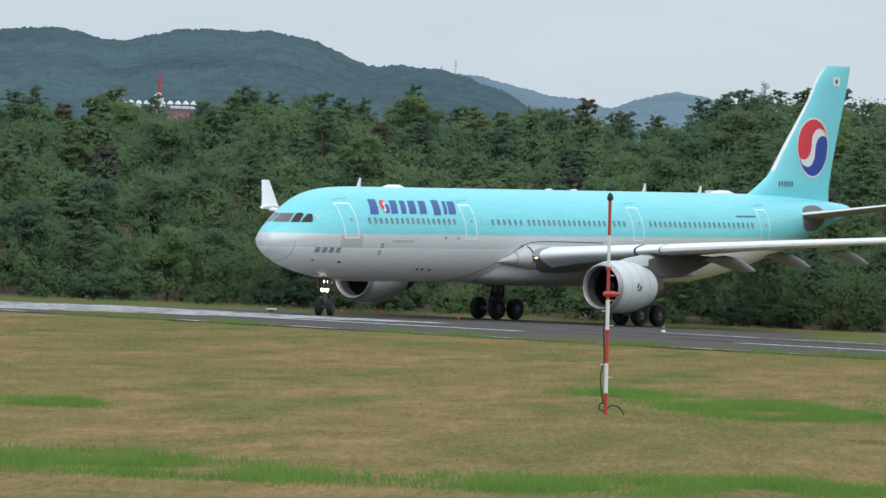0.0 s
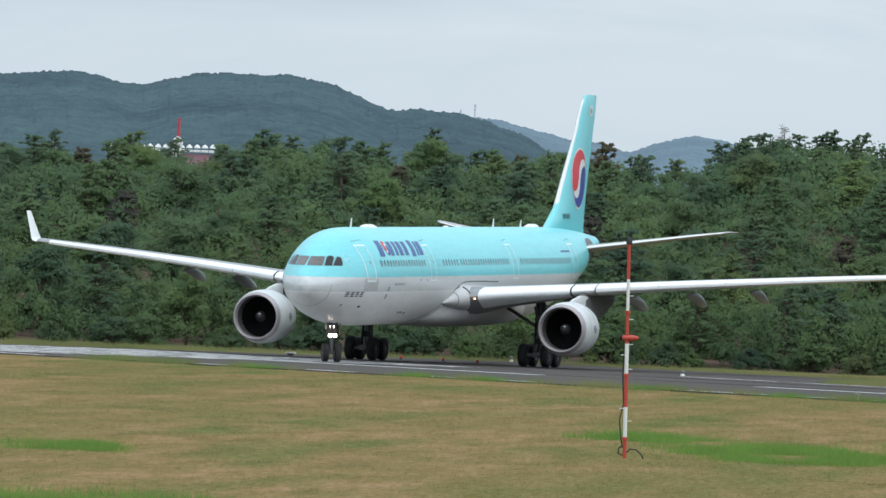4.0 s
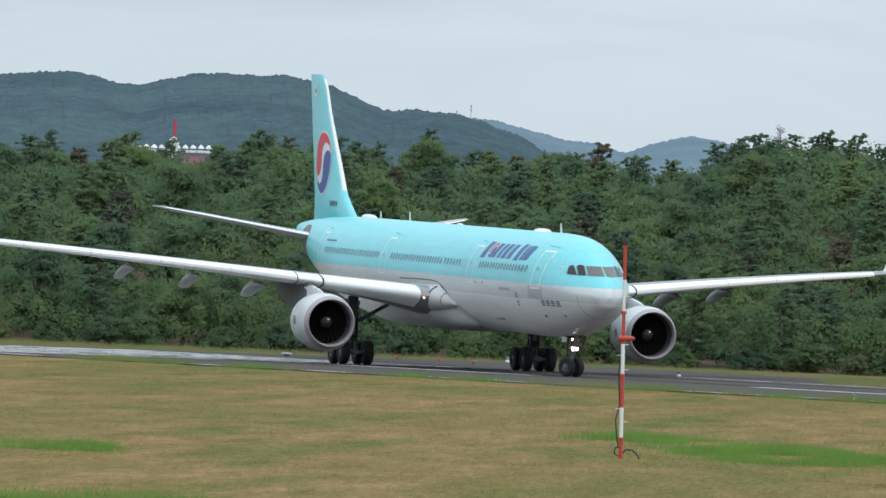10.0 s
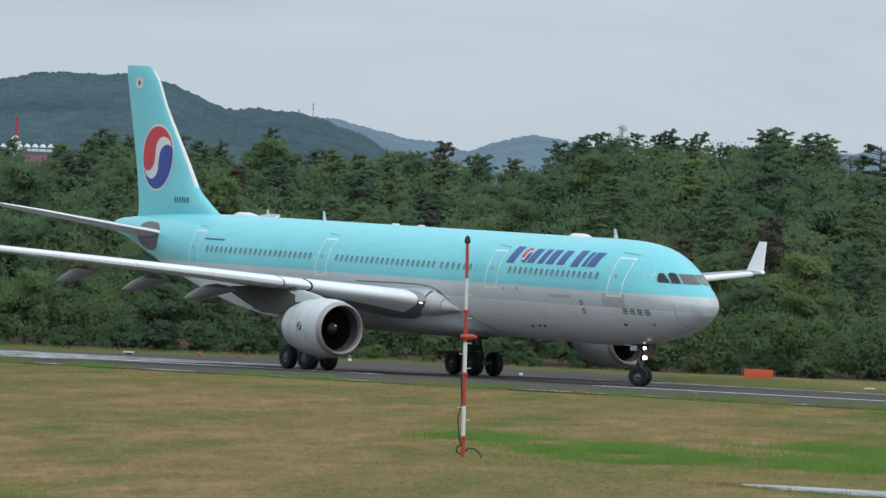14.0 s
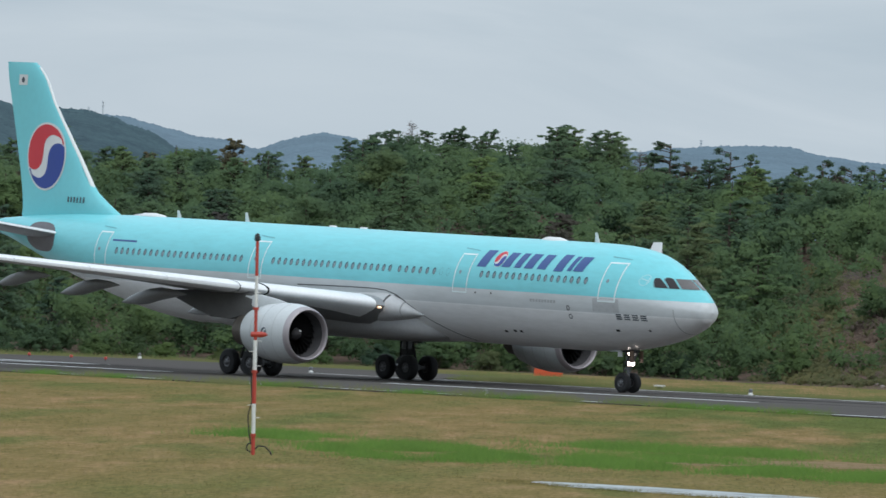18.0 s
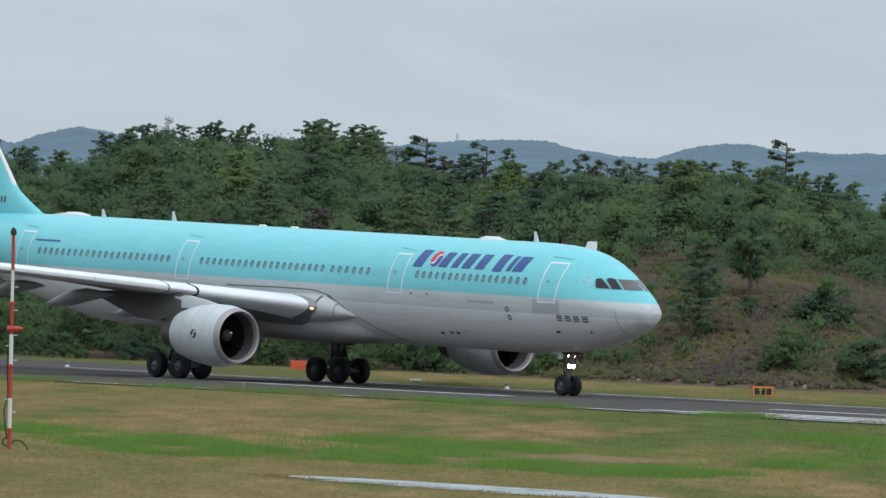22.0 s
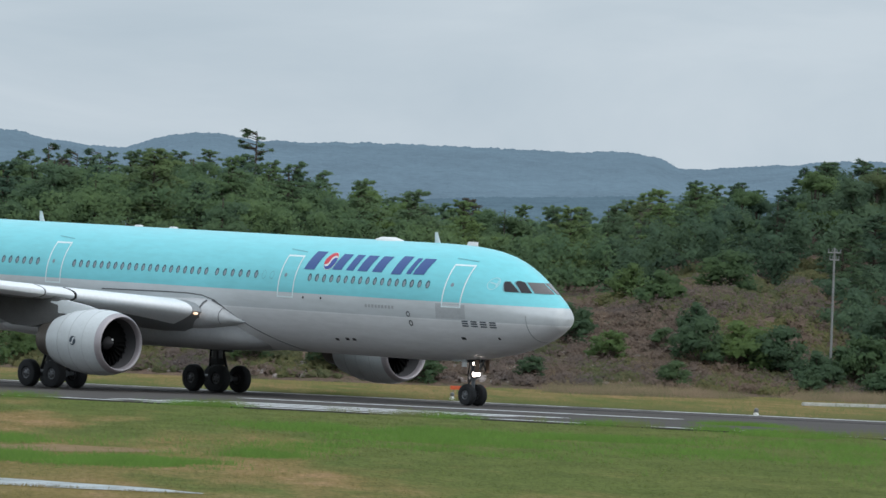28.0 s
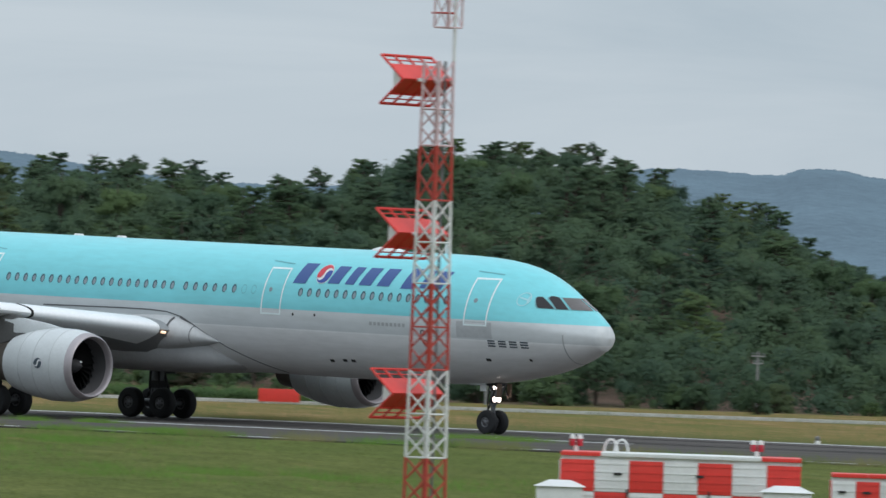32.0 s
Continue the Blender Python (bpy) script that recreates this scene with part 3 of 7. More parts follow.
def tree_parts(kind, seed):
    """Centres of the clumps and the limbs of one tree, 7.5 m high (a bush 2.4 m), standing at the origin."""
    rnd = np.random.RandomState(seed)
    H = 7.5
    cs, limbs = [], []
    if kind == "pine":  # red pine: a leaning trunk and flat, layered pads of needles
        lean, bend, levels = rnd.normal(0, 0.05, 2), rnd.uniform(0, 6.28), 11
        for lvl in range(levels):
            f = 0.22 + 0.74 * lvl / (levels - 1)
            reach = (2.5 * (1 - f) ** 0.58 + 0.12) * rnd.uniform(0.75, 1.2)
            turn = rnd.uniform(0, 6.28)
            count = 5 if f < 0.7 else 6
            for j in range(count):
                t = turn + 6.28 * j / count + rnd.normal(0, 0.35)
                z = H * (f + rnd.uniform(-0.035, 0.035))
                rr = reach * rnd.uniform(0.45, 1.15)
                sway = 0.22 * math.sin(z * 0.7 + bend)
                base = np.array([lean[0] * z + sway, lean[1] * z, z])
                tip = base + np.array([rr * math.cos(t), rr * math.sin(t), 0.22 * rr - 0.05])
                limbs.append((base - np.array([0, 0, 0.25]), tip, 0.04))
                cs.append((tip, rnd.uniform(0.34, 0.60) if f < 0.78 else rnd.uniform(0.24, 0.40)))
                if rr > 0.9:
                    cs.append((base + (tip - base) * 0.55 + rnd.normal(0, 0.15, 3), rnd.uniform(0.38, 0.62)))
        for q in range(4):
            z = H * (0.90 + 0.03 * q)
            cs.append((np.array([lean[0] * z + rnd.normal(0, 0.14), lean[1] * z + rnd.normal(0, 0.14), z - 0.12]), 0.30 - 0.05 * q))
        pads = []
        for c, r in cs:
            for _ in range(2):
                pads.append((c + rnd.normal(0, 1, 3) * np.array([0.5, 0.5, 0.22]) * r, r * rnd.uniform(0.55, 0.85)))
        return pads, limbs, 0.42, H
    if kind == "leafy":
        lobes = [(rnd.uniform(0, 6.28), rnd.uniform(0.3, 0.86), rnd.uniform(0.9, 1.5)) for _ in range(7)] + [(0.0, 0.80, 1.2)]
        for t, f, r in lobes:
            out = (2.3 - r) * rnd.uniform(0.55, 1.0) if f < 0.78 else 0.5
            mid = np.array([out * math.cos(t), out * math.sin(t), H * f])
            limbs.append((np.array([0, 0, H * f * 0.5]), mid, 0.06))
            for _ in range(7):
                d = rnd.normal(0, 1, 3)
                d /= np.linalg.norm(d)
                cs.append((mid + d * r * np.array([1, 1, 0.72]) * rnd.uniform(0.45, 0.95), rnd.uniform(0.42, 0.72)))
        return [(c, min(r, max(0.3, (H - c[2]) * 1.1))) for c, r in cs if c[2] < H - 0.2], limbs, 0.72, H
    for j in range(22):  # bush
        t, f = rnd.uniform(0, 2 * math.pi), rnd.uniform(0.05, 0.9)
        rr = 1.7 * (1 - f) ** 0.5 * rnd.uniform(0.2, 1)
        cs.append((np.array([rr * math.cos(t), rr * math.sin(t), 2.3 * f]), rnd.uniform(0.32, 0.58)))
        limbs.append((np.zeros(3), cs[-1][0], 0.025))
    return cs, limbs, 0.75, 2.4


def mesh_from(name, cloud, mat):
    me = bpy.data.meshes.new(name)
    me.from_pydata(cloud[0].tolist(), [], cloud[1], shade_flat=False)
    me.normals_split_custom_set_from_vertices(cloud[2].tolist())
    me.materials.append(M[mat])
    return me


def tree_proto(kind, seed, per, size, leafmat, label, category="tree"):
    cs, limbs, flat, H = tree_parts(kind, seed)
    rnd = np.random.RandomState(seed + 50)
    cloud = clump_cloud(rnd, cs, per, size, flat, 1.15, 4 if kind == "pine" else 16, (0, -1, 0))
    name = {"pine": "pine_tree", "leafy": "tree", "bush": "bush"}[kind]
    root = thing(name, label, category)
    crown = new("crown", mesh_from("crown", cloud, leafmat))
    crown.parent = root
    b = bmesh.new()
    if kind != "bush":
        rod(b, (0, 0, -0.3), (0, 0, H * 0.55), 0.16, 0.11, 7)
        rod(b, (0, 0, H * 0.55), (0, 0, H * 0.96), 0.11, 0.03, 6)
    for a, t, r in limbs:
        rod(b, a, t, r, r * 0.4, 4)
    part("trunk", b, "bark", root)
    return root


rndt = random.Random(11)
PINE, BROAD = "green red pine with layered crown on the hill", "dense green broadleaf tree on the hillside"
protos = [tree_proto("pine", q, 38, 0.098, "needle", PINE) for q in (1, 2, 3, 21)] + [tree_proto("leafy", q, 96, 0.120, "leaf", BROAD) for q in (4, 5, 6)]
# darker copy of the leaf colours, with the eastern hillside's shade painted in
M["shade_leaf"] = leaf_material("shaded_green_leaves", (0.062, 0.101, 0.060), (0.076, 0.119, 0.068))
DARK_PINE, DARK_BROAD = "pine on the eastern hill with shade put into its green", "dense tree on the eastern hillside with shade put into its green"
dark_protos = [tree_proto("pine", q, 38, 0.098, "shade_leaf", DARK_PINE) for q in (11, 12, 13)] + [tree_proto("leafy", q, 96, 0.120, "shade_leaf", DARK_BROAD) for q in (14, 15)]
M["rust_leaf"] = leaf_material("rust_brown_needles", (0.080, 0.074, 0.060), (0.105, 0.092, 0.074))
rusty = tree_proto("pine", 33, 30, 0.12, "rust_leaf", "dying pine with rust-brown needles on the hill")
bushes = [tree_proto("bush", q, 62, 0.13, "scrub", "green scrub bush at the hill's foot", "bush") for q in (7, 8)]
used = set()


def plant(src, p, sc, group, wide=(1.0, 1.35)):
    """Put a tree of the given height factor at p: the first stands in for its pattern, the rest are copies."""
    m = Matrix.Translation(p) @ Matrix.Rotation(rndt.uniform(-0.9, 0.9), 4, "Z")
    ob = src if src.name not in used else copy_thing(src, m)
    used.add(src.name)
    ob.matrix_basis = m
    ob.scale = (sc * rndt.uniform(*wide), sc * rndt.uniform(*wide), sc)
    ob["group"] = group


POLE_AZ = (10.08, 12.70, 13.72, 15.52)
for row, (f, step) in enumerate(((1.0, 0.135), (0.84, 0.22), (0.66, 0.30), (0.48, 0.34), (0.30, 0.38), (0.12, 0.44))):
    az = -4.6 + 0.1 * row
    while az < 18.2:
        a = az + rndt.uniform(-0.12, 0.12)
        ff = min(1.0, max(0.02, f + rndt.uniform(-0.08, 0.08)))
        bare = float(BARE(a)[0])
        by_pole = f < 0.25 and min(abs(a - q) for q in POLE_AZ) < 0.24
        gap = -1.86 < a < -1.70 and ff > 0.9
        if not (f < 0.6 and rndt.random() < bare * 1.1) and not by_pole and not gap:
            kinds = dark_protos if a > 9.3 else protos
            src = rndt.choice([q for q in kinds if q.name.startswith("pine")] if (f > 0.9 and rndt.random() < 0.75) else kinds)
            if a < 9.3 and rndt.random() < (0.05 if f > 0.4 else 0.02):
                src = rusty
            p = hill_p(a, ff)
            room = (float(SKYLINE(a)[0]) - p.z) / 7.5
            sc = room * rndt.uniform(0.86, 1.05) if f > 0.9 else min(rndt.uniform(0.58, 0.92), room * 0.95)
            plant(src, p - Vector((0, 0, 0.1)), sc, "trees on the wooded hill", (0.85, 1.2) if f > 0.9 else (1.0, 1.35))
        az += step
az = -4.6
while az < 18.2:
    a = az + rndt.uniform(-0.1, 0.1)
    if float(BARE(a)[0]) > 0.6 and rndt.random() < 0.6:
        az += 0.26
        continue
    plant(rndt.choice(bushes), hill_p(a, rndt.uniform(0.0, 0.06 + 0.25 * float(BARE(a)[0]))) - Vector((0, 0, 0.1)), rndt.uniform(0.4, 0.95), "bushes at the hill's foot")
    az += 0.26

# small trees before the utility pole at the foot of the hill
for src, az, d, sc in ((dark_protos[3], 11.60, 525.0, 0.44), (rusty, 11.76, 524.0, 0.42), (dark_protos[4], 11.45, 527.0, 0.36), (dark_protos[3], 12.0, 528.0, 0.40)):
    plant(src, polar(az, d, -0.1), sc, "trees on the wooded hill")

# undergrowth that fills the slope between the trees
rndu = np.random.RandomState(77)
cs, cs_low, cs_east = [], [], []
for _ in range(11500):
    az, f = rndu.uniform(-5, 18.5), rndu.uniform(0.02, 1.0)
    if 9.0 < az < 12.6 and f < 0.11:
        continue
    if rndu.random_sample() < float(BARE(az)[0]) * (1.15 if f < 0.52 else 0.3) or (-1.86 < az < -1.70 and f > 0.9):
        continue
    p = hill_p(az, f)
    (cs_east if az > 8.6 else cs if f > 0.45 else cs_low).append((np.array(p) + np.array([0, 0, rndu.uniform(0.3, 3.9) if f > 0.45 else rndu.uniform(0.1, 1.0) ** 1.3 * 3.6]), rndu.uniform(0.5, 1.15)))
for _ in range(1500):
    az = rndu.uniform(-5, 18.5)
    if not -1.83 < az < -1.68:
        p = hill_p(az, rndu.uniform(0.82, 1.0))
        (cs if az < 8.6 else cs_east).append((np.array(p) + np.array([0, 0, rndu.uniform(0.3, 3.3)]), rndu.uniform(0.6, 1.15)))
tagged(new("undergrowth", mesh_from("undergrowth", clump_cloud(rndu, cs, 74, 0.15, 0.8, 0.9, 14, (0, -1, 0)), "leaf")), "dense green undergrowth covering the slope", "undergrowth", kind="stuff")
tagged(new("undergrowth", mesh_from("undergrowth", clump_cloud(rndu, cs_low, 74, 0.15, 0.8, 0.9, 14, (0, -1, 0)), "shaded_low_leaf")), "dense undergrowth low on the slope, darkened for shade", "undergrowth", kind="stuff")
tagged(new("undergrowth", mesh_from("undergrowth", clump_cloud(rndu, cs_east, 74, 0.15, 0.8, 0.9, 14, (0, -1, 0)), "shade_leaf")), "dense undergrowth on the eastern hill, green darkened for shade", "undergrowth", kind="stuff")

# low olive and rust-brown scrub on the cut bank
M["dry_scrub"] = leaf_material("dry_scrub_leaves", (0.090, 0.100, 0.052), (0.138, 0.126, 0.070))
cs = []
for _ in range(4600):
    az, f = rndu.uniform(4.4, 10.4), rndu.uniform(0.01, 0.62)
    if noise.noise(Vector((az * 2.2, f * 6, 1.5))) + (0.6 if az < 7.4 else (-0.05 if az < 9.6 else 0.5)) < 0.1:
        continue
    cs.append((np.array(hill_p(az, f)) + np.array([0, 0, 0.1]), rndu.uniform(0.25, 0.7)))
tagged(new("scrub", mesh_from("scrub", clump_cloud(rndu, cs, 44, 0.15, 0.6, 0.9, 12, (0, -1, 0)), "dry_scrub")), "low olive and rust-brown scrub on the cut bank", "scrub", kind="stuff")

# dead brown brush between the bushes of the bank
M["brush"] = leaf_material("dead_brush", (0.150, 0.108, 0.084), (0.210, 0.150, 0.120))
cs = []
for _ in range(5600):
    az, f = rndu.uniform(5.0, 10.3), rndu.uniform(0.01, 0.6)
    if noise.noise(Vector((az * 3.1, f * 7, 6.5))) < -0.22:
        continue
    cs.append((np.array(hill_p(az, f)) + np.array([0, 0, 0.25]), rndu.uniform(0.25, 0.55)))
tagged(new("brush", mesh_from("brush", clump_cloud(rndu, cs, 30, 0.10, 0.7, 0.7, 4, (0, -1, 0)), "brush")), "dead brown brush on the cut bank", "brush", kind="stuff")


# ---- distant hills ----
def haze_hill(name, prof, d, depth, col, haze_glow, bumpy, label):
    at = curve_table(prof)
    k2 = Mat(name + "_woods", 1.0, 0.0, 0.0)
    g = k2.node("ShaderNodeNewGeometry")
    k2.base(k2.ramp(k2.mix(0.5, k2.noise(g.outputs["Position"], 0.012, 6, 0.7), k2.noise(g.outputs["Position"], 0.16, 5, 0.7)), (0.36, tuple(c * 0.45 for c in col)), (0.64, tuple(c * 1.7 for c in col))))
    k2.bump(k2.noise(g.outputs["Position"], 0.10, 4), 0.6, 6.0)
    # bluish emission stands in for the haze of distance
    k2.glow(haze_glow, 1.0)
    b = bmesh.new()
    a0, a1 = prof[0][0], prof[-1][0]
    n = int((a1 - a0) / 0.0085)
    rows = []
    for i in range(n + 1):
        az = a0 + (a1 - a0) * i / n
        top = float(at(az)[0])
        row = []
        for j in range(61):
            t = j / 60
            z = top * (1 - (1 - t) ** 1.7)
            nz = (noise.noise(Vector((az * 7, t * 4 + d, 0))) * 0.5 + noise.noise(Vector((az * 42, t * 22 + d, 2))) * 0.42 + noise.noise(Vector((az * 95, t * 40 + d, 5))) * 0.12) * bumpy * (0.4 + 0.6 * t)
            row.append(polar(az, d + depth * t, max(-0.2, z + nz)))
        row.append(polar(az, d + depth * 1.3, -0.2))
        rows.append(row)
    grid_faces(b, rows)
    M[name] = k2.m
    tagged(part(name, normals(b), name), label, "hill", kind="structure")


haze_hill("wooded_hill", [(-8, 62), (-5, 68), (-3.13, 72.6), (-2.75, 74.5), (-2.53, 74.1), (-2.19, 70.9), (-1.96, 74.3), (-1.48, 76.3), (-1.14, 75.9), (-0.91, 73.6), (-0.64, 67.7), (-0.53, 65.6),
                          (-0.3, 66.4), (0.0, 64.7), (0.27, 60.4), (0.5, 54.9), (0.69, 47.9), (1.2, 30), (2.0, 5)], 2500, 500, (0.032, 0.052, 0.048), (0.040, 0.060, 0.086), 2.0, "dark wooded hill in the distance, haze put in as glow")
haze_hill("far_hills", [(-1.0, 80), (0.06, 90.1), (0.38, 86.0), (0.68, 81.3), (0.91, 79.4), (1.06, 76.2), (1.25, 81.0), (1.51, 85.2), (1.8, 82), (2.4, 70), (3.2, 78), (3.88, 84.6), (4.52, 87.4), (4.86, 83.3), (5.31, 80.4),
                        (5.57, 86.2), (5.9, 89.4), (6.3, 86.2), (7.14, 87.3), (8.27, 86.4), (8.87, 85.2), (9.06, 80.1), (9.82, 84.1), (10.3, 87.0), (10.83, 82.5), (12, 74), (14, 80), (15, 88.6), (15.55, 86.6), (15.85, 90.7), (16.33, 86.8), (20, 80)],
          3600, 700, (0.036, 0.052, 0.060), (0.122, 0.176, 0.226), 2.0, "hills on the horizon, blue haze put in as glow")
haze_hill("low_ridge", [(5.8, 10), (6.6, 36), (7.3, 43), (8.3, 46), (9.3, 48), (10.5, 46), (12, 30)], 2750, 250, (0.034, 0.052, 0.056), (0.078, 0.118, 0.160), 1.2, "lower ridge in front of the hills, haze put in as glow")


# unseen ridge added behind the camera to cut low sky light off the airliner
bm = bmesh.new()
rows = []
for i in range(91):
    az = 80 + 200 * i / 90
    top = 34 + 7 * noise.noise(Vector((az * 0.11, 3.0, 0)))
    rows.append([polar(az, 250 + 60 * f, -0.3 + top * f * f * (3 - 2 * f) + 2.0 * noise.noise(Vector((az * 0.9, f * 6, 1)))) for f in (0, 0.15, 0.3, 0.5, 0.7, 0.85, 1.0)] + [polar(az, 380, -0.3)])
grid_faces(bm, rows)
tagged(part("wooded_ridge", normals(bm), "wooded_hill_cover"), "unseen dark ridge added behind the camera to block low sky light", "hill", kind="structure")


# ---- airliner ----
# Body space: x forward from the nose wheel, y to port, z up from the hull's axis. Stations s run aft from the nose.
S0 = 6.8
TILT = pose(0, 0, 4.926, 0, 1.06, 0)
hull = curve_table([
    (0.22, -0.42, -0.46, 0.02), (0.34, -0.06, -0.80, 0.38), (0.75, 0.38, -1.14, 0.80), (1.25, 0.74, -1.42, 1.14), (1.9, 1.12, -1.70, 1.48),
    (2.7, 1.66, -1.98, 1.82), (3.55, 2.10, -2.21, 2.11), (4.6, 2.46, -2.42, 2.38), (6.1, 2.72, -2.65, 2.64), (8.0, 2.84, -2.80, 2.81),
    (10.5, 2.86, -2.86, 2.86), (30.0, 2.86, -2.86, 2.86), (43.0, 2.86, -2.86, 2.86), (47.0, 2.86, -2.50, 2.80), (51.0, 2.84, -1.72, 2.52),
    (55.0, 2.76, -0.72, 2.02), (59.0, 2.55, 0.42, 1.30), (61.5, 2.36, 1.15, 0.80), (63.0, 2.12, 1.55, 0.40), (63.3, 1.95, 1.75, 0.12)])


def brow(s, q):
    """How much narrower than an ellipse the nose is at a share q of its upper half."""
    return 1 - 0.24 * max(0.0, q) * min(1.0, max(0.0, (8.0 - s) / 4.5))


def hull_y(s, z):
    top, bot, hw = hull(s)
    c, hh = (top + bot) / 2, (top - bot) / 2
    q = max(-1.0, min(1.0, (z - c) / hh))
    return hw * math.sqrt(1 - q * q) * brow(s, q)


def hull_s(y, z):
    """The station at which the nose's skin passes through (y, z)."""
    lo, hi = 0.22, 9.0
    for _ in range(40):
        mid = (lo + hi) / 2
        if hull_y(mid, z) >= abs(y) and hull(mid)[0] > z:
            hi = mid
        else:
            lo = mid
    return hi


def on_hull(s, z, side, off=0.012):
    """A point just proud of the hull's skin."""
    y = hull_y(s, z)
    top, bot, hw = hull(s)
    c, hh = (top + bot) / 2, (top - bot) / 2
    nrm = Vector((0, y / hw**2, (z - c) / hh**2)).normalized()
    return Vector((S0 - s, side * (y + nrm.y * off), z + nrm.z * off))


def patch(bm, corners, place, nu=2, nv=6, mat=0):
    """A four-cornered patch, laid on a surface by place(u, v)."""
    a, b, c, d = corners
    rows = []
    for j in range(nv + 1):
        t = j / nv
        l = (a[0] + (d[0] - a[0]) * t, a[1] + (d[1] - a[1]) * t)
        r = (b[0] + (c[0] - b[0]) * t, b[1] + (c[1] - b[1]) * t)
        rows.append([place(l[0] + (r[0] - l[0]) * i / nu, l[1] + (r[1] - l[1]) * i / nu) for i in range(nu + 1)])
    grid_faces(bm, rows, False, mat)


def frame_patches(bm, s0, s1, z0, z1, w, place, mat=0):
    """A thin outline of a door: four bars."""
    for c in (((s0, z0), (s1, z0), (s1, z0 + w), (s0, z0 + w)), ((s0, z1 - w), (s1, z1 - w), (s1, z1), (s0, z1)),
              ((s0, z0), (s0 + w, z0), (s0 + w, z1), (s0, z1)), ((s1 - w, z0), (s1, z0), (s1, z1), (s1 - w, z1))):
        patch(bm, c, place, 2, 8, mat)


plane = thing("airliner", "pale blue and silver twin-engine wide-body airliner taxiing on the runway", "airplane")


def body(name, bm, mat, parent=plane, label="", smooth=True):
    """A part of the airframe: under the airliner it takes the hull's tilt."""
    return part(name, bm, mat, parent, label, TILT if parent is plane else None, smooth)


# hull
bm = bmesh.new()
N = 72
rows = []
st = [0.22, 0.225, 0.24, 0.27, 0.34, 0.45, 0.6, 0.75, 1.0, 1.25, 1.55, 1.9, 2.3, 2.7, 3.1, 3.55, 4.0, 4.6, 5.3, 6.1, 7, 8, 9.2, 10.5] + [12 + 2 * i for i in range(16)] + [43.5 + 0.8 * i for i in range(24)] + [62.3, 62.7, 63.0, 63.2, 63.3]
for s in st:
    top, bot, hw = hull(s)
    c, hh = (top + bot) / 2, (top - bot) / 2
    rows.append([Vector((S0 - s, hw * math.cos(t) * brow(s, math.sin(t)), c + hh * math.sin(t))) for t in (2 * math.pi * i / N for i in range(N))])
vs = grid_faces(bm, rows, True)
cap(bm, vs[0])
cap(bm, vs[-1])
fuselage = body("fuselage", normals(bm), "hull", label="pale blue upper hull with silver band and grey belly")

# belly fairing between the wings
bm = bmesh.new()
fair = curve_table([(19.6, -2.55, 0.6, 0.25), (21.2, -2.86, 2.0, 1.0), (23.5, -3.02, 2.95, 1.9), (26, -3.08, 3.35, 2.35), (33, -3.08, 3.35, 2.35), (37, -3.02, 3.0, 1.9), (40, -2.9, 2.0, 1.1), (42.2, -2.7, 0.6, 0.3)])
rows = []
for i in range(24):
    s = 19.6 + 22.6 * i / 23
    bot, hw, rise = fair(s)
    row = []
    for k in range(25):
        t = math.pi * k / 24
        cx, sx = math.cos(t), math.sin(t)
        row.append(Vector((S0 - s, hw * math.copysign(abs(cx) ** 0.55, cx), bot + rise * (1 - abs(sx) ** 0.6))))
    rows.append(row)
grid_faces(bm, rows)
body("belly_fairing", normals(bm), "fairing", label="light grey wing-to-body fairing")


# wings
def airfoil(n=11, thick=0.12, camber=0.015):
    """Points (x along the chord, z) round a section from the trailing edge over the top to the leading edge and back."""
    up, low = [], []
    for i in range(n + 1):
        x = 0.5 * (1 - math.cos(math.pi * i / n))
        t = 5 * thick * (0.2969 * math.sqrt(x) - 0.126 * x - 0.3516 * x**2 + 0.2843 * x**3 - 0.1036 * x**4)
        c = camber * 4 * x * (1 - x)
        up.append((x, c + t))
        low.append((x, c - t))
    return up[::-1] + low[1:]


WING = curve_table([(2.6, 22.55, 11.4, -1.28, 0.112), (3.7, 23.1, 10.9, -1.14, 0.105), (6.5, 25.0, 9.2, -0.86, 0.100), (9.45, 26.95, 7.6, -0.60, 0.100),
                    (15.0, 30.5, 5.9, -0.13, 0.098), (22.0, 34.4, 4.2, 0.42, 0.096), (28.9, 38.1, 2.45, 0.92, 0.10)])
WING_Y = [2.6, 3.7, 5, 6.5, 8, 9.45, 11.5, 13.5, 16, 19, 22, 25, 27.5, 28.9]


def wing_row(y, side, n=11, grow=0.0, keep=None):
    le, chord, z, th = WING(y)
    twist = radians(2.5 - 4.0 * (y / 29))
    pts = []
    deep = 0.95 * min(1.0, max(0.0, (9.2 - y) / 6.0))
    for x, h in airfoil(n, th):
        if h < 0:
            h *= 1 + deep * min(1.0, x / 0.16)
        if keep is not None and x > keep:
            continue
        dx, dz = x * chord, h * chord
        if grow:
            dx -= grow * (1 - x / (keep or 1))
            dz += math.copysign(grow * 0.5, h) if x > 0.001 else 0
        pts.append(Vector((S0 - (le + dx * math.cos(twist)), side * y, z + dz - dx * math.sin(twist))))
    return pts


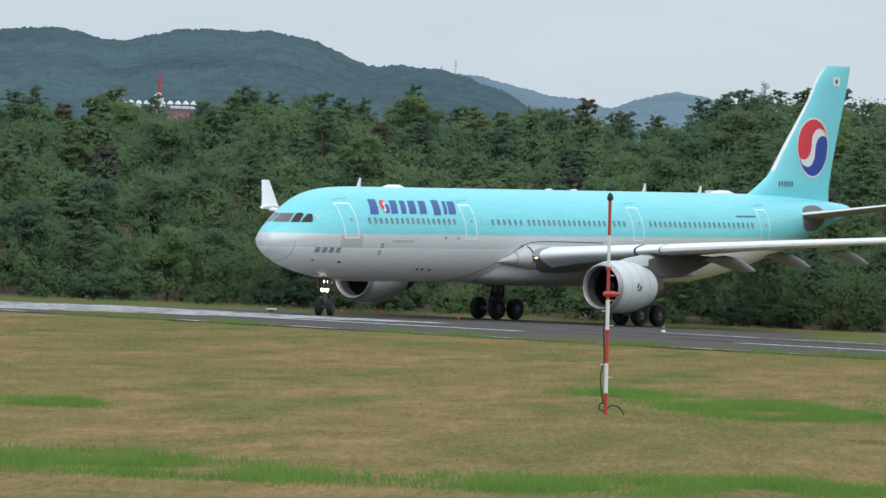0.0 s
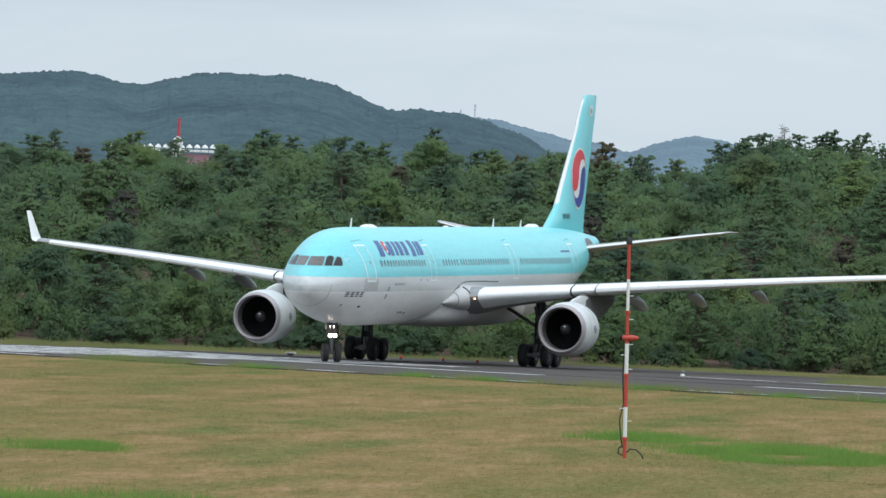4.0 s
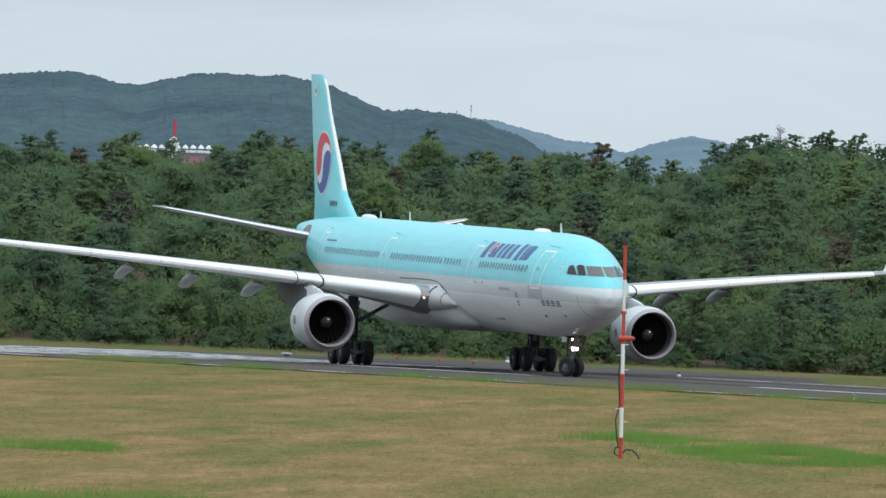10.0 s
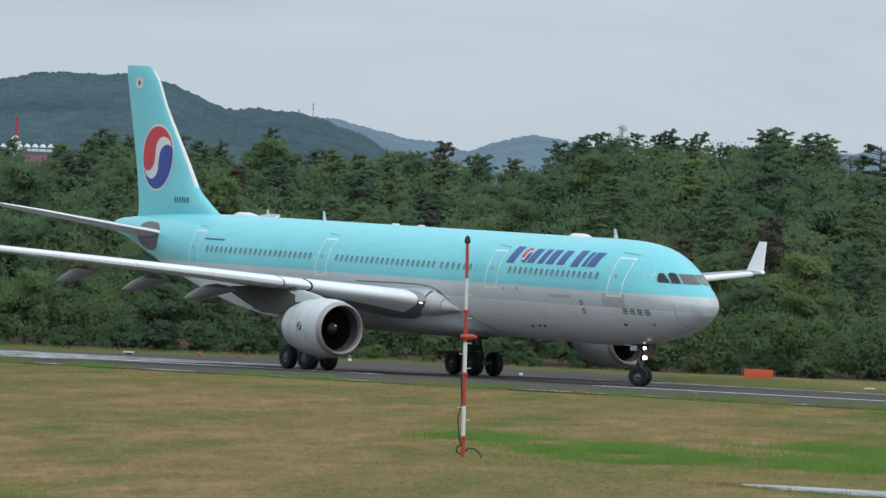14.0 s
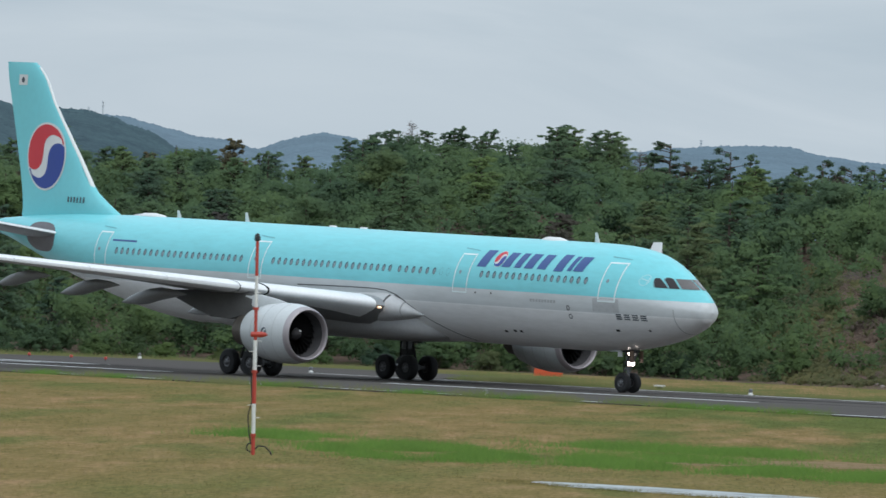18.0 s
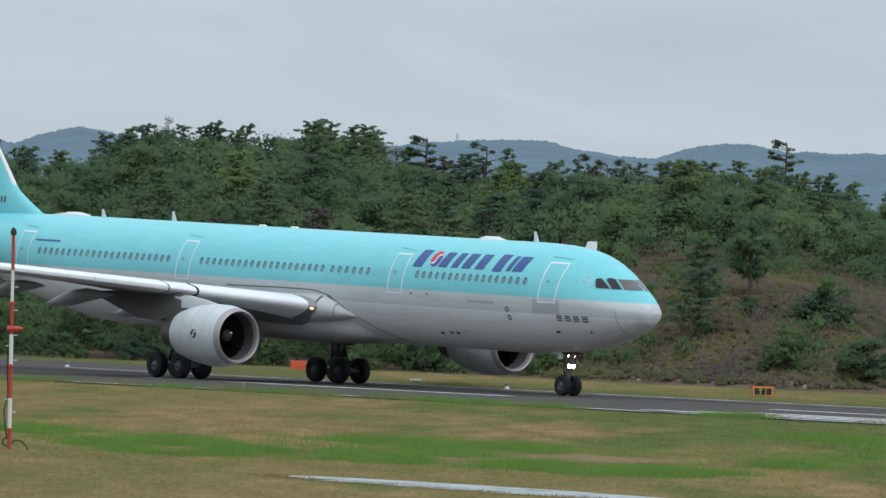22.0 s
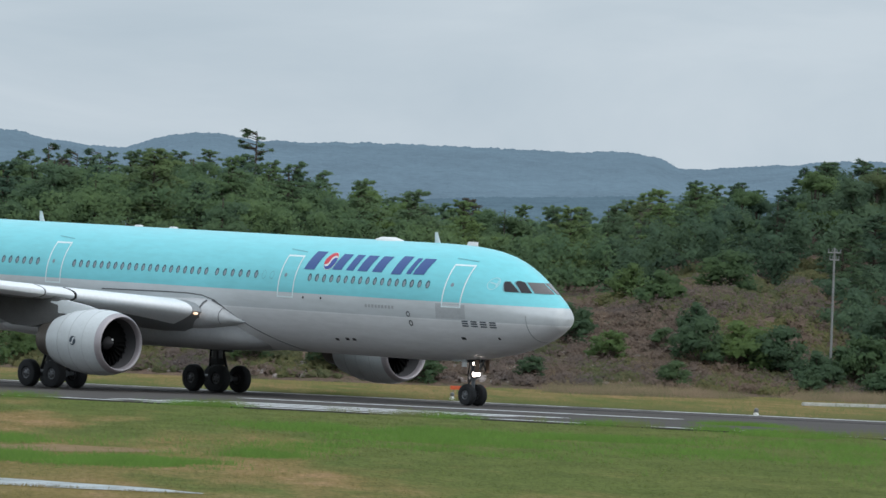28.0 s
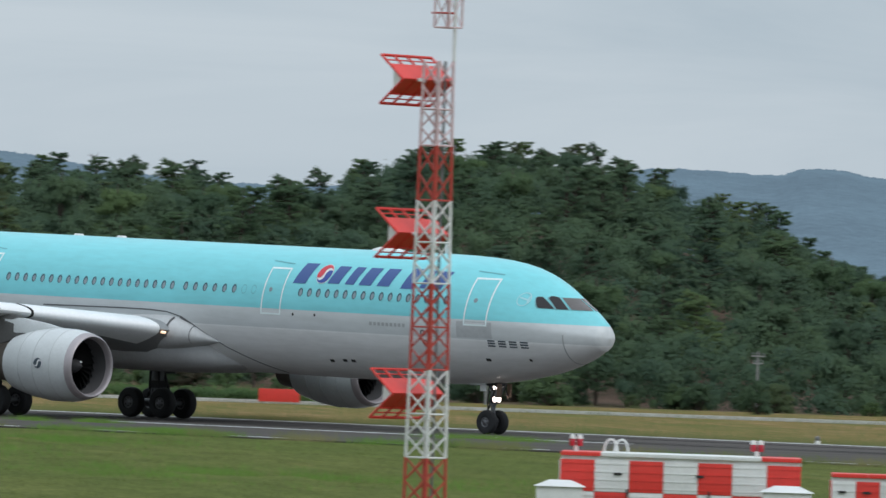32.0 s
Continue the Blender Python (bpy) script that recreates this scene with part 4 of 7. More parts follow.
wings = {}
for side in (1, -1):
    bm = bmesh.new()
    vs = grid_faces(bm, [wing_row(y, side) for y in WING_Y], True)
    cap(bm, vs[-1])
    wing = body("wing", normals(bm), "wing", label="swept grey wing")
    wings[side] = wing
    for a, b in ((3.95, 8.75), (10.05, 13.33), (13.355, 16.93), (16.955, 20.53), (20.555, 24.03), (24.055, 27.9)):
        bm = bmesh.new()
        vs = grid_faces(bm, [wing_row(a + (b - a) * i / 4, side, 22, 0.07, 0.13) for i in range(5)])
        cap(bm, vs[0])
        cap(bm, vs[-1])
        part("slat", normals(bm), "slat", wing, "light silver leading-edge slat")
        if a < 10.5:
            yy = b if a < 9 else a
            bm = bmesh.new()
            vs = grid_faces(bm, [wing_row(yy + d, side, 22, 0.085, 0.135) for d in (-0.02, 0.02)])
            cap(bm, vs[0])
            cap(bm, vs[-1])
            part("slat_end_plate", normals(bm), "dark", wing)
    bm = bmesh.new()
    vs = grid_faces(bm, [wing_row(8.80 + 1.2 * i / 3, side, 22, 0.03, 0.13) for i in range(4)])
    cap(bm, vs[0])
    cap(bm, vs[-1])
    part("pylon_cover", normals(bm), "slat", wing, "fixed light leading edge over the pylon")
    # winglet
    bm = bmesh.new()
    rows = []
    for k, (dy, dz, ds, ch) in enumerate(((0, 0.0, 0.0, 2.45), (0.32, 0.06, 0.12, 2.3), (0.58, 0.20, 0.66, 1.76), (0.82, 0.85, 0.95, 1.36), (1.2, 1.86, 1.38, 0.8))):
        le, chord, z, th = WING(28.9)
        rows.append([Vector((S0 - (le + ds + x * ch), side * (28.9 + dy) + (0 if k == 0 else side * h * ch * -0.75), z + dz + h * ch * (1 if k == 0 else 0.3) - 0.02)) for x, h in airfoil(8, 0.09, 0)])
    vs = grid_faces(bm, rows, True)
    cap(bm, vs[-1])
    part("winglet", normals(bm), "white", wing, "white upturned winglet")
    # flap track fairings
    for y, ln, rr in ((7.0, 5.2, 0.42), (10.9, 5.6, 0.40), (14.3, 5.2, 0.37), (17.9, 4.8, 0.34)):
        le, chord, z, th = WING(y)
        te = le + chord
        bm = bmesh.new()
        prof = [(ln * 0.62, 0.02), (ln * 0.45, rr * 0.5), (ln * 0.22, rr * 0.9), (ln * 0.02, rr * 1.05), (-ln * 0.14, rr * 0.86), (-ln * 0.27, rr * 0.52), (-ln * 0.36, rr * 0.2), (-ln * 0.40, 0.015)]
        lathe(bm, prof, "X", 14)
        for v in bm.verts:
            v.co.y *= 0.58
            v.co.z -= 0.78 * max(0.0, 0.30 * ln - v.co.x) / ln * 1.2
            v.co += Vector((S0 - te + 0.55, side * y, z - 0.34 - 0.05 * rr - chord * 0.04))
        part("flap_track_fairing", normals(bm), "wing", wing)
    # root fillet in front of the wing
    bm = bmesh.new()
    f2 = curve_table([(20.9, 0.02, -1.56, 0.03), (21.5, 0.22, -1.46, 0.24), (22.3, 0.60, -1.34, 0.52), (23.1, 0.95, -1.26, 0.74), (25.5, 0.8, -1.3, 0.85), (30, 0.4, -1.1, 0.6)])
    rows = []
    for i in range(14):
        s = 20.9 + 9.1 * i / 13
        w, zc, hh = f2(s)
        y0 = hull_y(s, zc) - 0.25
        rows.append([Vector((S0 - s, side * (y0 + (w + 0.25) * math.sin(math.pi * k / 12) ** 0.8), zc + hh * math.cos(math.pi * k / 12))) for k in range(13)])
    grid_faces(bm, rows)
    part("wing_root_fillet", normals(bm), "fairing", wing)
    bm = bmesh.new()
    for sa, sb in ((21.0, 21.6), (21.6, 22.3), (22.3, 23.0)):
        (wa, za, ha), (wb, zb, hb) = f2(sa), f2(sb)
        rod(bm, (S0 - sa, side * (hull_y(sa, za) + wa * 0.3), za + ha * 0.97), (S0 - sb, side * (hull_y(sb, zb) + wb * 0.3), zb + hb * 0.97), 0.035, None, 6)
    part("fillet_joint", normals(bm), "seam", wing)
    for sj, rj in ((22.2, 0.014), (23.2, 0.045)):
        w, zc, hh = f2(sj)
        y0 = hull_y(sj, zc) - 0.25
        ring = [(S0 - sj, side * (y0 + (w + 0.27) * math.sin(math.pi * k / 12) ** 0.8), zc + (hh + 0.02) * math.cos(math.pi * k / 12)) for k in range(2, 8 if rj > 0.02 else 10)]
        bm = bmesh.new()
        for a, b in zip(ring, ring[1:]):
            rod(bm, a, b, rj, None, 6)
        part("fillet_joint", normals(bm), "seam", wing)
    bm = bmesh.new()
    lathe(bm, [(0.0, 0.01), (-0.02, 0.05), (-0.2, 0.065), (-0.3, 0.02)], "X", 14, 0, (S0 - 22.95, side * 3.80, -1.26))
    part("landing_light", normals(bm), "lamp_warm", wing, "glowing wing root lamp")

# tailplanes
for side in (1, -1):
    bm = bmesh.new()
    tp = curve_table([(0.7, 54.2, 6.1, 1.40, 0.085), (1.6, 54.8, 5.7, 1.54, 0.085), (5.5, 57.6, 4.0, 2.18, 0.08), (9.4, 60.35, 2.25, 2.80, 0.08), (9.75, 60.95, 1.7, 2.86, 0.06)])
    rows = []
    for y in (0.7, 1.6, 3.5, 5.5, 7.5, 9.4, 9.75):
        le, ch, z, th = tp(y)
        rows.append([Vector((S0 - (le + x * ch), side * y, z + h * ch)) for x, h in airfoil(10, th, 0)])
    vs = grid_faces(bm, rows, True)
    cap(bm, vs[-1])
    tail = body("tailplane", normals(bm), "tail_grey", label="swept grey tailplane with a bright leading edge")
    bm = bmesh.new()
    rows = []
    for y in (1.6, 3.5, 5.5, 7.5, 9.4):
        le, ch, z, th = tp(y)
        rows.append([Vector((S0 - (le - 0.012 + x * ch), side * y, z + h * ch * 1.02)) for x, h in airfoil(40, th, 0) if x < 0.05 and h > -0.008])
    grid_faces(bm, rows)
    part("leading_edge", normals(bm), "slat", tail, "lighter strip along the leading edge")

# fin
FIN = curve_table([(2.3, 50.3, 10.6, 0.050), (3.0, 51.85, 9.0, 0.085), (4.0, 53.7, 7.3, 0.10), (6.0, 55.5, 6.0, 0.10), (9.0, 58.15, 4.25, 0.10), (11.0, 59.78, 3.15, 0.10), (11.26, 60.2, 2.75, 0.07)])


def fin_y(s, z):
    le, ch, th = FIN(z)
    x = min(max((s - le) / ch, 0.001), 1)
    return ch * 5 * th * (0.2969 * math.sqrt(x) - 0.126 * x - 0.3516 * x**2 + 0.2843 * x**3 - 0.1036 * x**4)


bm = bmesh.new()
rows = []
for z in (2.3, 2.6, 3.0, 3.5, 4, 5, 6, 7.5, 9, 10.2, 11.0, 11.26):
    le, ch, th = FIN(z)
    rows.append([Vector((S0 - (le + x * ch), h * ch, z)) for x, h in airfoil(12, th, 0)])
vs = grid_faces(bm, rows, True)
cap(bm, vs[-1])
fin = body("tail_fin", normals(bm), "blue", label="pale blue tail fin with red and blue emblem")
bm = bmesh.new()
rows = []
for z in (4.2, 6, 7, 8, 9, 10, 10.5, 11.0):
    le, ch, th = FIN(z)
    rows.append([Vector((S0 - (le - 0.02 + x * ch), h * ch * 1.02, z)) for x, h in airfoil(40, th, 0) if x < 0.035])
grid_faces(bm, rows)
part("leading_edge", normals(bm), "white", fin, "white fin leading edge")


def on_fin(side, off=0.02):
    return lambda s, z: Vector((S0 - s, side * (fin_y(s, z) + off), z))


def disc(bm, c, r, place, a0=0.0, a1=2 * math.pi, mat=0, rin=0.0, n=40):
    """A disc or part of one, in rings, on a surface."""
    rows = []
    for k in range(6):
        rr = rin + (r - rin) * max(k / 5, 0.004)
        rows.append([place(c[0] + rr * math.cos(a0 + (a1 - a0) * i / n), c[1] + rr * math.sin(a0 + (a1 - a0) * i / n)) for i in range(n + 1)])
    grid_faces(bm, rows, False, mat)


def emblem(c, r, place, up, parent, name="emblem", mats=("white", "red", "emb_blue")):
    """White-rimmed round emblem: a red upper and a blue lower half, parted by a white wave. up: +1 where stations grow to the viewer's left."""
    b = bmesh.new()
    disc(b, c, r, lambda s, z: place(s, z, 0.0), mat=0)
    d = up
    # red comma and blue comma as half discs with one lobe each, set in from the rim
    for sgn, m_i in ((1, 1), (-1, 2)):
        R = r * 0.94
        rows = []
        for k in range(9):
            f = k / 8
            row = []
            for i in range(49):
                x = -math.cos(math.pi * i / 48)
                edge = math.sqrt(max(0.0, 1 - x * x))
                xs = max(-1.0, min(1.0, x + sgn * 0.12))
                wave = math.copysign(math.sqrt(max(0.0, 0.25 - (abs(xs) - 0.5) ** 2)), xs)
                gap = 0.14 + 0.22 * max(0.0, (sgn * x - 0.60) / 0.40) ** 1.5
                outer = sgn * edge
                inner = max(min(wave + sgn * gap, edge), -edge)
                z = inner + (outer - inner) * f
                xr, zr = x * 0.995 - z * 0.105, x * 0.105 + z * 0.995
                row.append(place(c[0] - d * xr * R, c[1] + zr * R, 0.012))
            rows.append(row)
        grid_faces(b, rows, False, m_i)
    part(name, normals(b), list(mats), parent, "round red, white and blue emblem" if mats[1] == "red" else "small dark round emblem")


for side in (1, -1):
    g = lambda s, z, o, sd=side: Vector((S0 - s, sd * (fin_y(s, z) + 0.02 + o), z))
    emblem((58.52, 5.92), 1.95, g, 1 if side < 0 else -1, fin)
    bm = bmesh.new()
    pl = on_fin(side, 0.02)
    patch(bm, ((60.75, 9.95), (61.65, 9.95), (61.6, 10.55), (60.7, 10.55)), pl, 3, 3)
    disc(bm, (61.17, 10.25), 0.16, on_fin(side, 0.03), mat=1, n=16)
    part("flag", normals(bm), ["white", "ink"], fin, "small white flag panel")
    bm = bmesh.new()
    for i in range(6):
        s = 54.5 + 0.29 * i
        patch(bm, ((s, 3.38), (s + 0.13, 3.38), (s + 0.13, 3.70), (s, 3.70)), pl, 1, 2)
    part("registration_bars", normals(bm), "ink", fin, "row of small dark bars")

# doors, windows and markings on the hull
DOORS = (5.78, 17.55, 35.35, 49.8)
GAPS = ((7.44, 17, 0.53), (19.90, 6, 0.59), (23.67, 20, 0.5375), (36.75, 22, 0.546))
for side in (1, -1):
    pl = lambda s, z, sd=side: on_hull(s, z, sd)
    pl2 = lambda s, z, sd=side: on_hull(s, z, sd, 0.02)
    for k, s in enumerate(DOORS):
        bm = bmesh.new()
        patch(bm, ((s - 0.5, -0.12), (s + 0.5, -0.12), (s + 0.5, 1.82), (s - 0.5, 1.82)), lambda a, b, sd=side: on_hull(a, b, sd, 0.006), 3, 10)
        door = part("cabin_door", normals(bm), "hull", fuselage)
        bm = bmesh.new()
        frame_patches(bm, s - 0.6, s + 0.6, -0.20, 1.90, 0.075, pl)
        part("door_outline", normals(bm), "outline", fuselage, "white painted door outline")
        bm = bmesh.new()
        disc(bm, (s + 0.15, 0.90), 0.10, pl2, n=12)
        part("door_pane", normals(bm), "pane", fuselage)
        bm = bmesh.new()
        patch(bm, ((s - 0.55, 2.06), (s + 0.75, 2.16), (s + 0.75, 2.20), (s - 0.55, 2.10)), pl, 8, 1)
        part("drip_strake", normals(bm), "strake", fuselage)
    for s0, n, pitch in GAPS:
        for i in range(n):
            s = s0 + pitch * i
            bm = bmesh.new()
            disc(bm, (s, 0.86), 0.17, lambda a, b, sd=side, c=s: on_hull(c + (a - c) * 0.78, 0.86 + (b - 0.86) * 1.14, sd, 0.012), mat=1, n=16)
            disc(bm, (s, 0.86), 0.17, lambda a, b, sd=side, c=s: on_hull(c + (a - c) * 0.50 - 0.03, 0.83 + (b - 0.86) * 0.82, sd, 0.020), mat=0, n=16)
            part("cabin_window", normals(bm), ["pane", "frame"], fuselage)
    for s in (19.90 - 0.59, 19.90 - 1.18):
        bm = bmesh.new()
        disc(bm, (s, 0.86), 0.15, lambda a, b, sd=side: on_hull(a, 0.86 + (b - 0.86) * 1.4, sd, 0.008), rin=0.13, n=16)
        part("plugged_window", normals(bm), "strake", fuselage)
    for s, z in ((14.9, -0.12), (16.2, -0.14), (3.4, -1.55)):
        bm = bmesh.new()
        disc(bm, (s, z), 0.065, pl2, n=10)
        part("sensor_port", normals(bm), "dark", fuselage)
    # airline name as slanted navy blocks with an emblem for the second
    widths = (1.15, 0.95, 1.05, 0.85, 1.10, 1.10, 0, 1.10, 0.50, 1.15)
    total = sum(w if w else 0.35 for w in widths)
    x, scale = 0.0, 9.0 / total
    for k, w in enumerate(widths):
        ww = (w or 0.35) * scale
        if w:
            def place(u, v, o=0.0, sd=side):
                s = 16.62 - u if sd < 0 else 7.6 + u
                return on_hull(s, v, sd, 0.014 + o)
            if k == 1:
                emblem((x + 0.62, 1.70), 0.43, lambda s, z, o, pf=place: place(s, z, o), -1, fuselage, "name_emblem")
            else:
                bm = bmesh.new()
                lean, g = (0.24 if side < 0 else 0.42), 0.08
                a, b = x + g, x + ww - g * 0.2
                z0, z1 = (1.24, 2.14) if k in (0, 7) else (1.30, 2.08)
                b -= (b - a) * (0.26 if w > 0.6 else 0.15)
                patch(bm, ((a, z0), (b, z0), (b + lean, z1), (a + lean, z1)), place, 3, 6)
                part("name_block", normals(bm), "navy", fuselage, "slanted navy blue block")
        x += ww
    bm = bmesh.new()
    for k in range(4):
        s = (5.2 - 0.52 * k) if side < 0 else (3.15 + 0.52 * k)
        sl = -0.36 if side < 0 else 0.36
        for z0, z1 in ((-0.84, -0.78), (-0.95, -0.885), (-1.06, -1.0)):
            patch(bm, ((s, z0), (s + sl, z0), (s + sl, z1), (s, z1)), pl, 2, 1)
    part("script_bars", normals(bm), "ink", fuselage, "dark bars of lettering on the nose")
    bm = bmesh.new()
    frame_patches(bm, 3.55, 3.62, 0.9, 1.2, 0.03, pl)
    disc(bm, (3.78, 1.06), 0.30, pl, mat=0, rin=0.26, n=24)
    patch(bm, ((3.58, 1.0), (3.98, 1.1), (3.98, 1.16), (3.58, 1.06)), pl, 3, 1)
    part("nose_badge", normals(bm), "badge", fuselage)
    bm = bmesh.new()
    patch(bm, ((46.6, 1.38), (48.9, 1.38), (48.9, 1.48), (46.6, 1.48)), pl, 8, 1)
    part("type_name_bar", normals(bm), "navy", fuselage)
    # seam of the fairing and small openings
    bm = bmesh.new()
    ln = [(18.2, -2.80), (19.2, -2.40), (20.6, -1.80), (22.0, -1.05), (22.9, -0.57), (23.8, -0.37), (24.9, -0.31), (27.0, -0.31), (31.5, -0.36)]
    for (sa, za), (sb, zb) in zip(ln, ln[1:]):
        patch(bm, ((sa, za), (sb, zb), (sb, zb + 0.055), (sa, za + 0.055)), pl, 6, 1)
    part("fairing_seam", normals(bm), "seam", fuselage)
    for s, z in ((13.1, -2.1), (13.6, -2.1), (14.4, -2.15), (5.3, -1.7)):
        bm = bmesh.new()
        patch(bm, ((s, z), (s + 0.25, z), (s + 0.25, z + 0.12), (s, z + 0.12)), pl, 2, 1)
        part("vent", normals(bm), "dark", fuselage)
    for s, z in ((8.6, -0.62), (8.5, -1.05)):
        bm = bmesh.new()
        disc(bm, (s, z), 0.14, pl, rin=0.08, n=16)
        part("pressure_port", normals(bm), "seam", fuselage)
    bm = bmesh.new()
    patch(bm, ((4.95, -0.72), (6.75, -0.72), (6.75, -0.02), (4.95, -0.02)), lambda a, b, sd=side: on_hull(a, b, sd, 0.004), 6, 3)
    part("door_scuff_panel", normals(bm), "scuffed", fuselage, "scuffed grey panel below the forward door")
    for i in range(9):
        bm = bmesh.new()
        patch(bm, ((9.6 + 0.24 * i, -0.42), (9.75 + 0.24 * i, -0.42), (9.75 + 0.24 * i, -0.27), (9.6 + 0.24 * i, -0.27)), pl, 1, 1)
        part("vent_slot", normals(bm), "vent_grey", fuselage)
    # bare plate at the tailplane root
    bm = bmesh.new()
    disc(bm, (0, 0), 1.0, lambda u, v: pl(56.7 + 1.7 * math.copysign(abs(u) ** 0.7, u), 1.36 + 0.82 * math.copysign(abs(v) ** 0.8, v) + 0.12 * u), n=36)
    part("tailplane_plate", normals(bm), "tailplate", fuselage, "dark bare plate at the tailplane root")

# cockpit windows: each pane lies between two heights that vary along it
def arch_front(q):
    return 1.0


def arch_mid(q):
    return 1.0 - 0.22 * max(0.0, q - 0.45) ** 2 / 0.30 - 0.10 * max(0.0, 0.3 - q) / 0.3


def arch_rear(q):
    return 1.0 - 0.86 * (max(0.0, q - 0.25) / 0.75) ** 1.7


for side in (1, -1):
    for (ya, yb, za, zb, sl, arch) in ((0.07, 0.80, 0.70, 1.20, 0.06, arch_front), (0.89, 1.20, 0.70, 1.25, 0.05, arch_mid), (1.255, 1.59, 0.71, 1.20, 0.0, arch_rear)):
        for nm, grow, off, mat, lab in (("window_rim", 0.035, 0.008, "rim", ""), ("cockpit_window", 0.0, 0.016, "windshield" if ya < 0.5 else "glass", "cockpit pane with the sky's reflection put into its colour" if ya < 0.5 else "dark cockpit pane")):
            bm = bmesh.new()
            rows = []
            for j in range(7):
                row = []
                for i in range(11):
                    q = i / 10
                    v = j / 6 * (1 + grow * 2) - grow
                    z = za - 0.0 + (zb - za) * arch(q) * v
                    y = ya - grow * 0.9 + (yb - ya + grow * 1.8) * q - sl * v
                    row.append(Vector((S0 - hull_s(max(0.02, y), z) + off, side * (max(0.02, y) + off * 0.5), z + off * 0.5)))
                rows.append(row)
            grid_faces(bm, rows)
            part(nm, normals(bm), mat, fuselage, lab)

# ring where the radome meets the hull
bm = bmesh.new()
rows = []
for s, o in ((1.72, 0.0), (1.73, 0.006), (1.76, 0.006), (1.77, 0.0)):
    top, bot, hw = hull(s)
    c, hh = (top + bot) / 2, (top - bot) / 2
    rows.append([Vector((S0 - s, (hw + o) * math.cos(t), c + (hh + o) * math.sin(t))) for t in (math.pi * (1.02 + 0.96 * i / 40) for i in range(41))])
grid_faces(bm, rows)
part("radome_joint", normals(bm), "vent_grey", fuselage)

# things on the crown
bm = bmesh.new()
lathe(bm, [(0.95, 0.02), (0.8, 0.2), (0.3, 0.36), (-0.5, 0.36), (-0.9, 0.2), (-1.0, 0.02)], "X", 14)
for v in bm.verts:
    v.co = Vector((v.co.x + S0 - 13.2, v.co.y * 1.2, 2.80 + v.co.z * 0.62))
part("antenna_fairing", normals(bm), "white", fuselage, "white crown fairing")
for s, hgt in ((9.7, 0.5), (39.8, 0.5), (46.0, 0.4)):
    bm = bmesh.new()
    rows = [[Vector((S0 - (s - 0.2 + x * 0.45 * (1 - 0.55 * k) + 0.28 * k), h * 0.3, float(hull(s)[0]) - 0.08 + k * (hgt + 0.1))) for x, h in airfoil(5, 0.14, 0)] for k in (0, 1)]
    vs = grid_faces(bm, rows, True)
    cap(bm, vs[-1])
    part("blade_antenna", normals(bm), "white", fuselage)
bm = bmesh.new()
lathe(bm, [(1.5, 0.02), (1.1, 0.22), (0.3, 0.36), (-0.6, 0.34), (-1.3, 0.1), (-1.5, 0.02)], "X", 14)
for v in bm.verts:
    v.co = Vector((v.co.x + S0 - 48.6, v.co.y, 2.80 + v.co.z * 0.7))
part("crown_fairing", normals(bm), "white", fuselage)
for s in (29.5, 32.2):
    bm = bmesh.new()
    lathe(bm, [(0.3, 0.02), (0.2, 0.14), (-0.2, 0.14), (-0.3, 0.02)], "X", 10)
    for v in bm.verts:
        v.co = Vector((v.co.x + S0 - s, v.co.y, float(hull(s)[0]) + v.co.z * 0.6))
    part("satcom_bump", normals(bm), "white", fuselage)

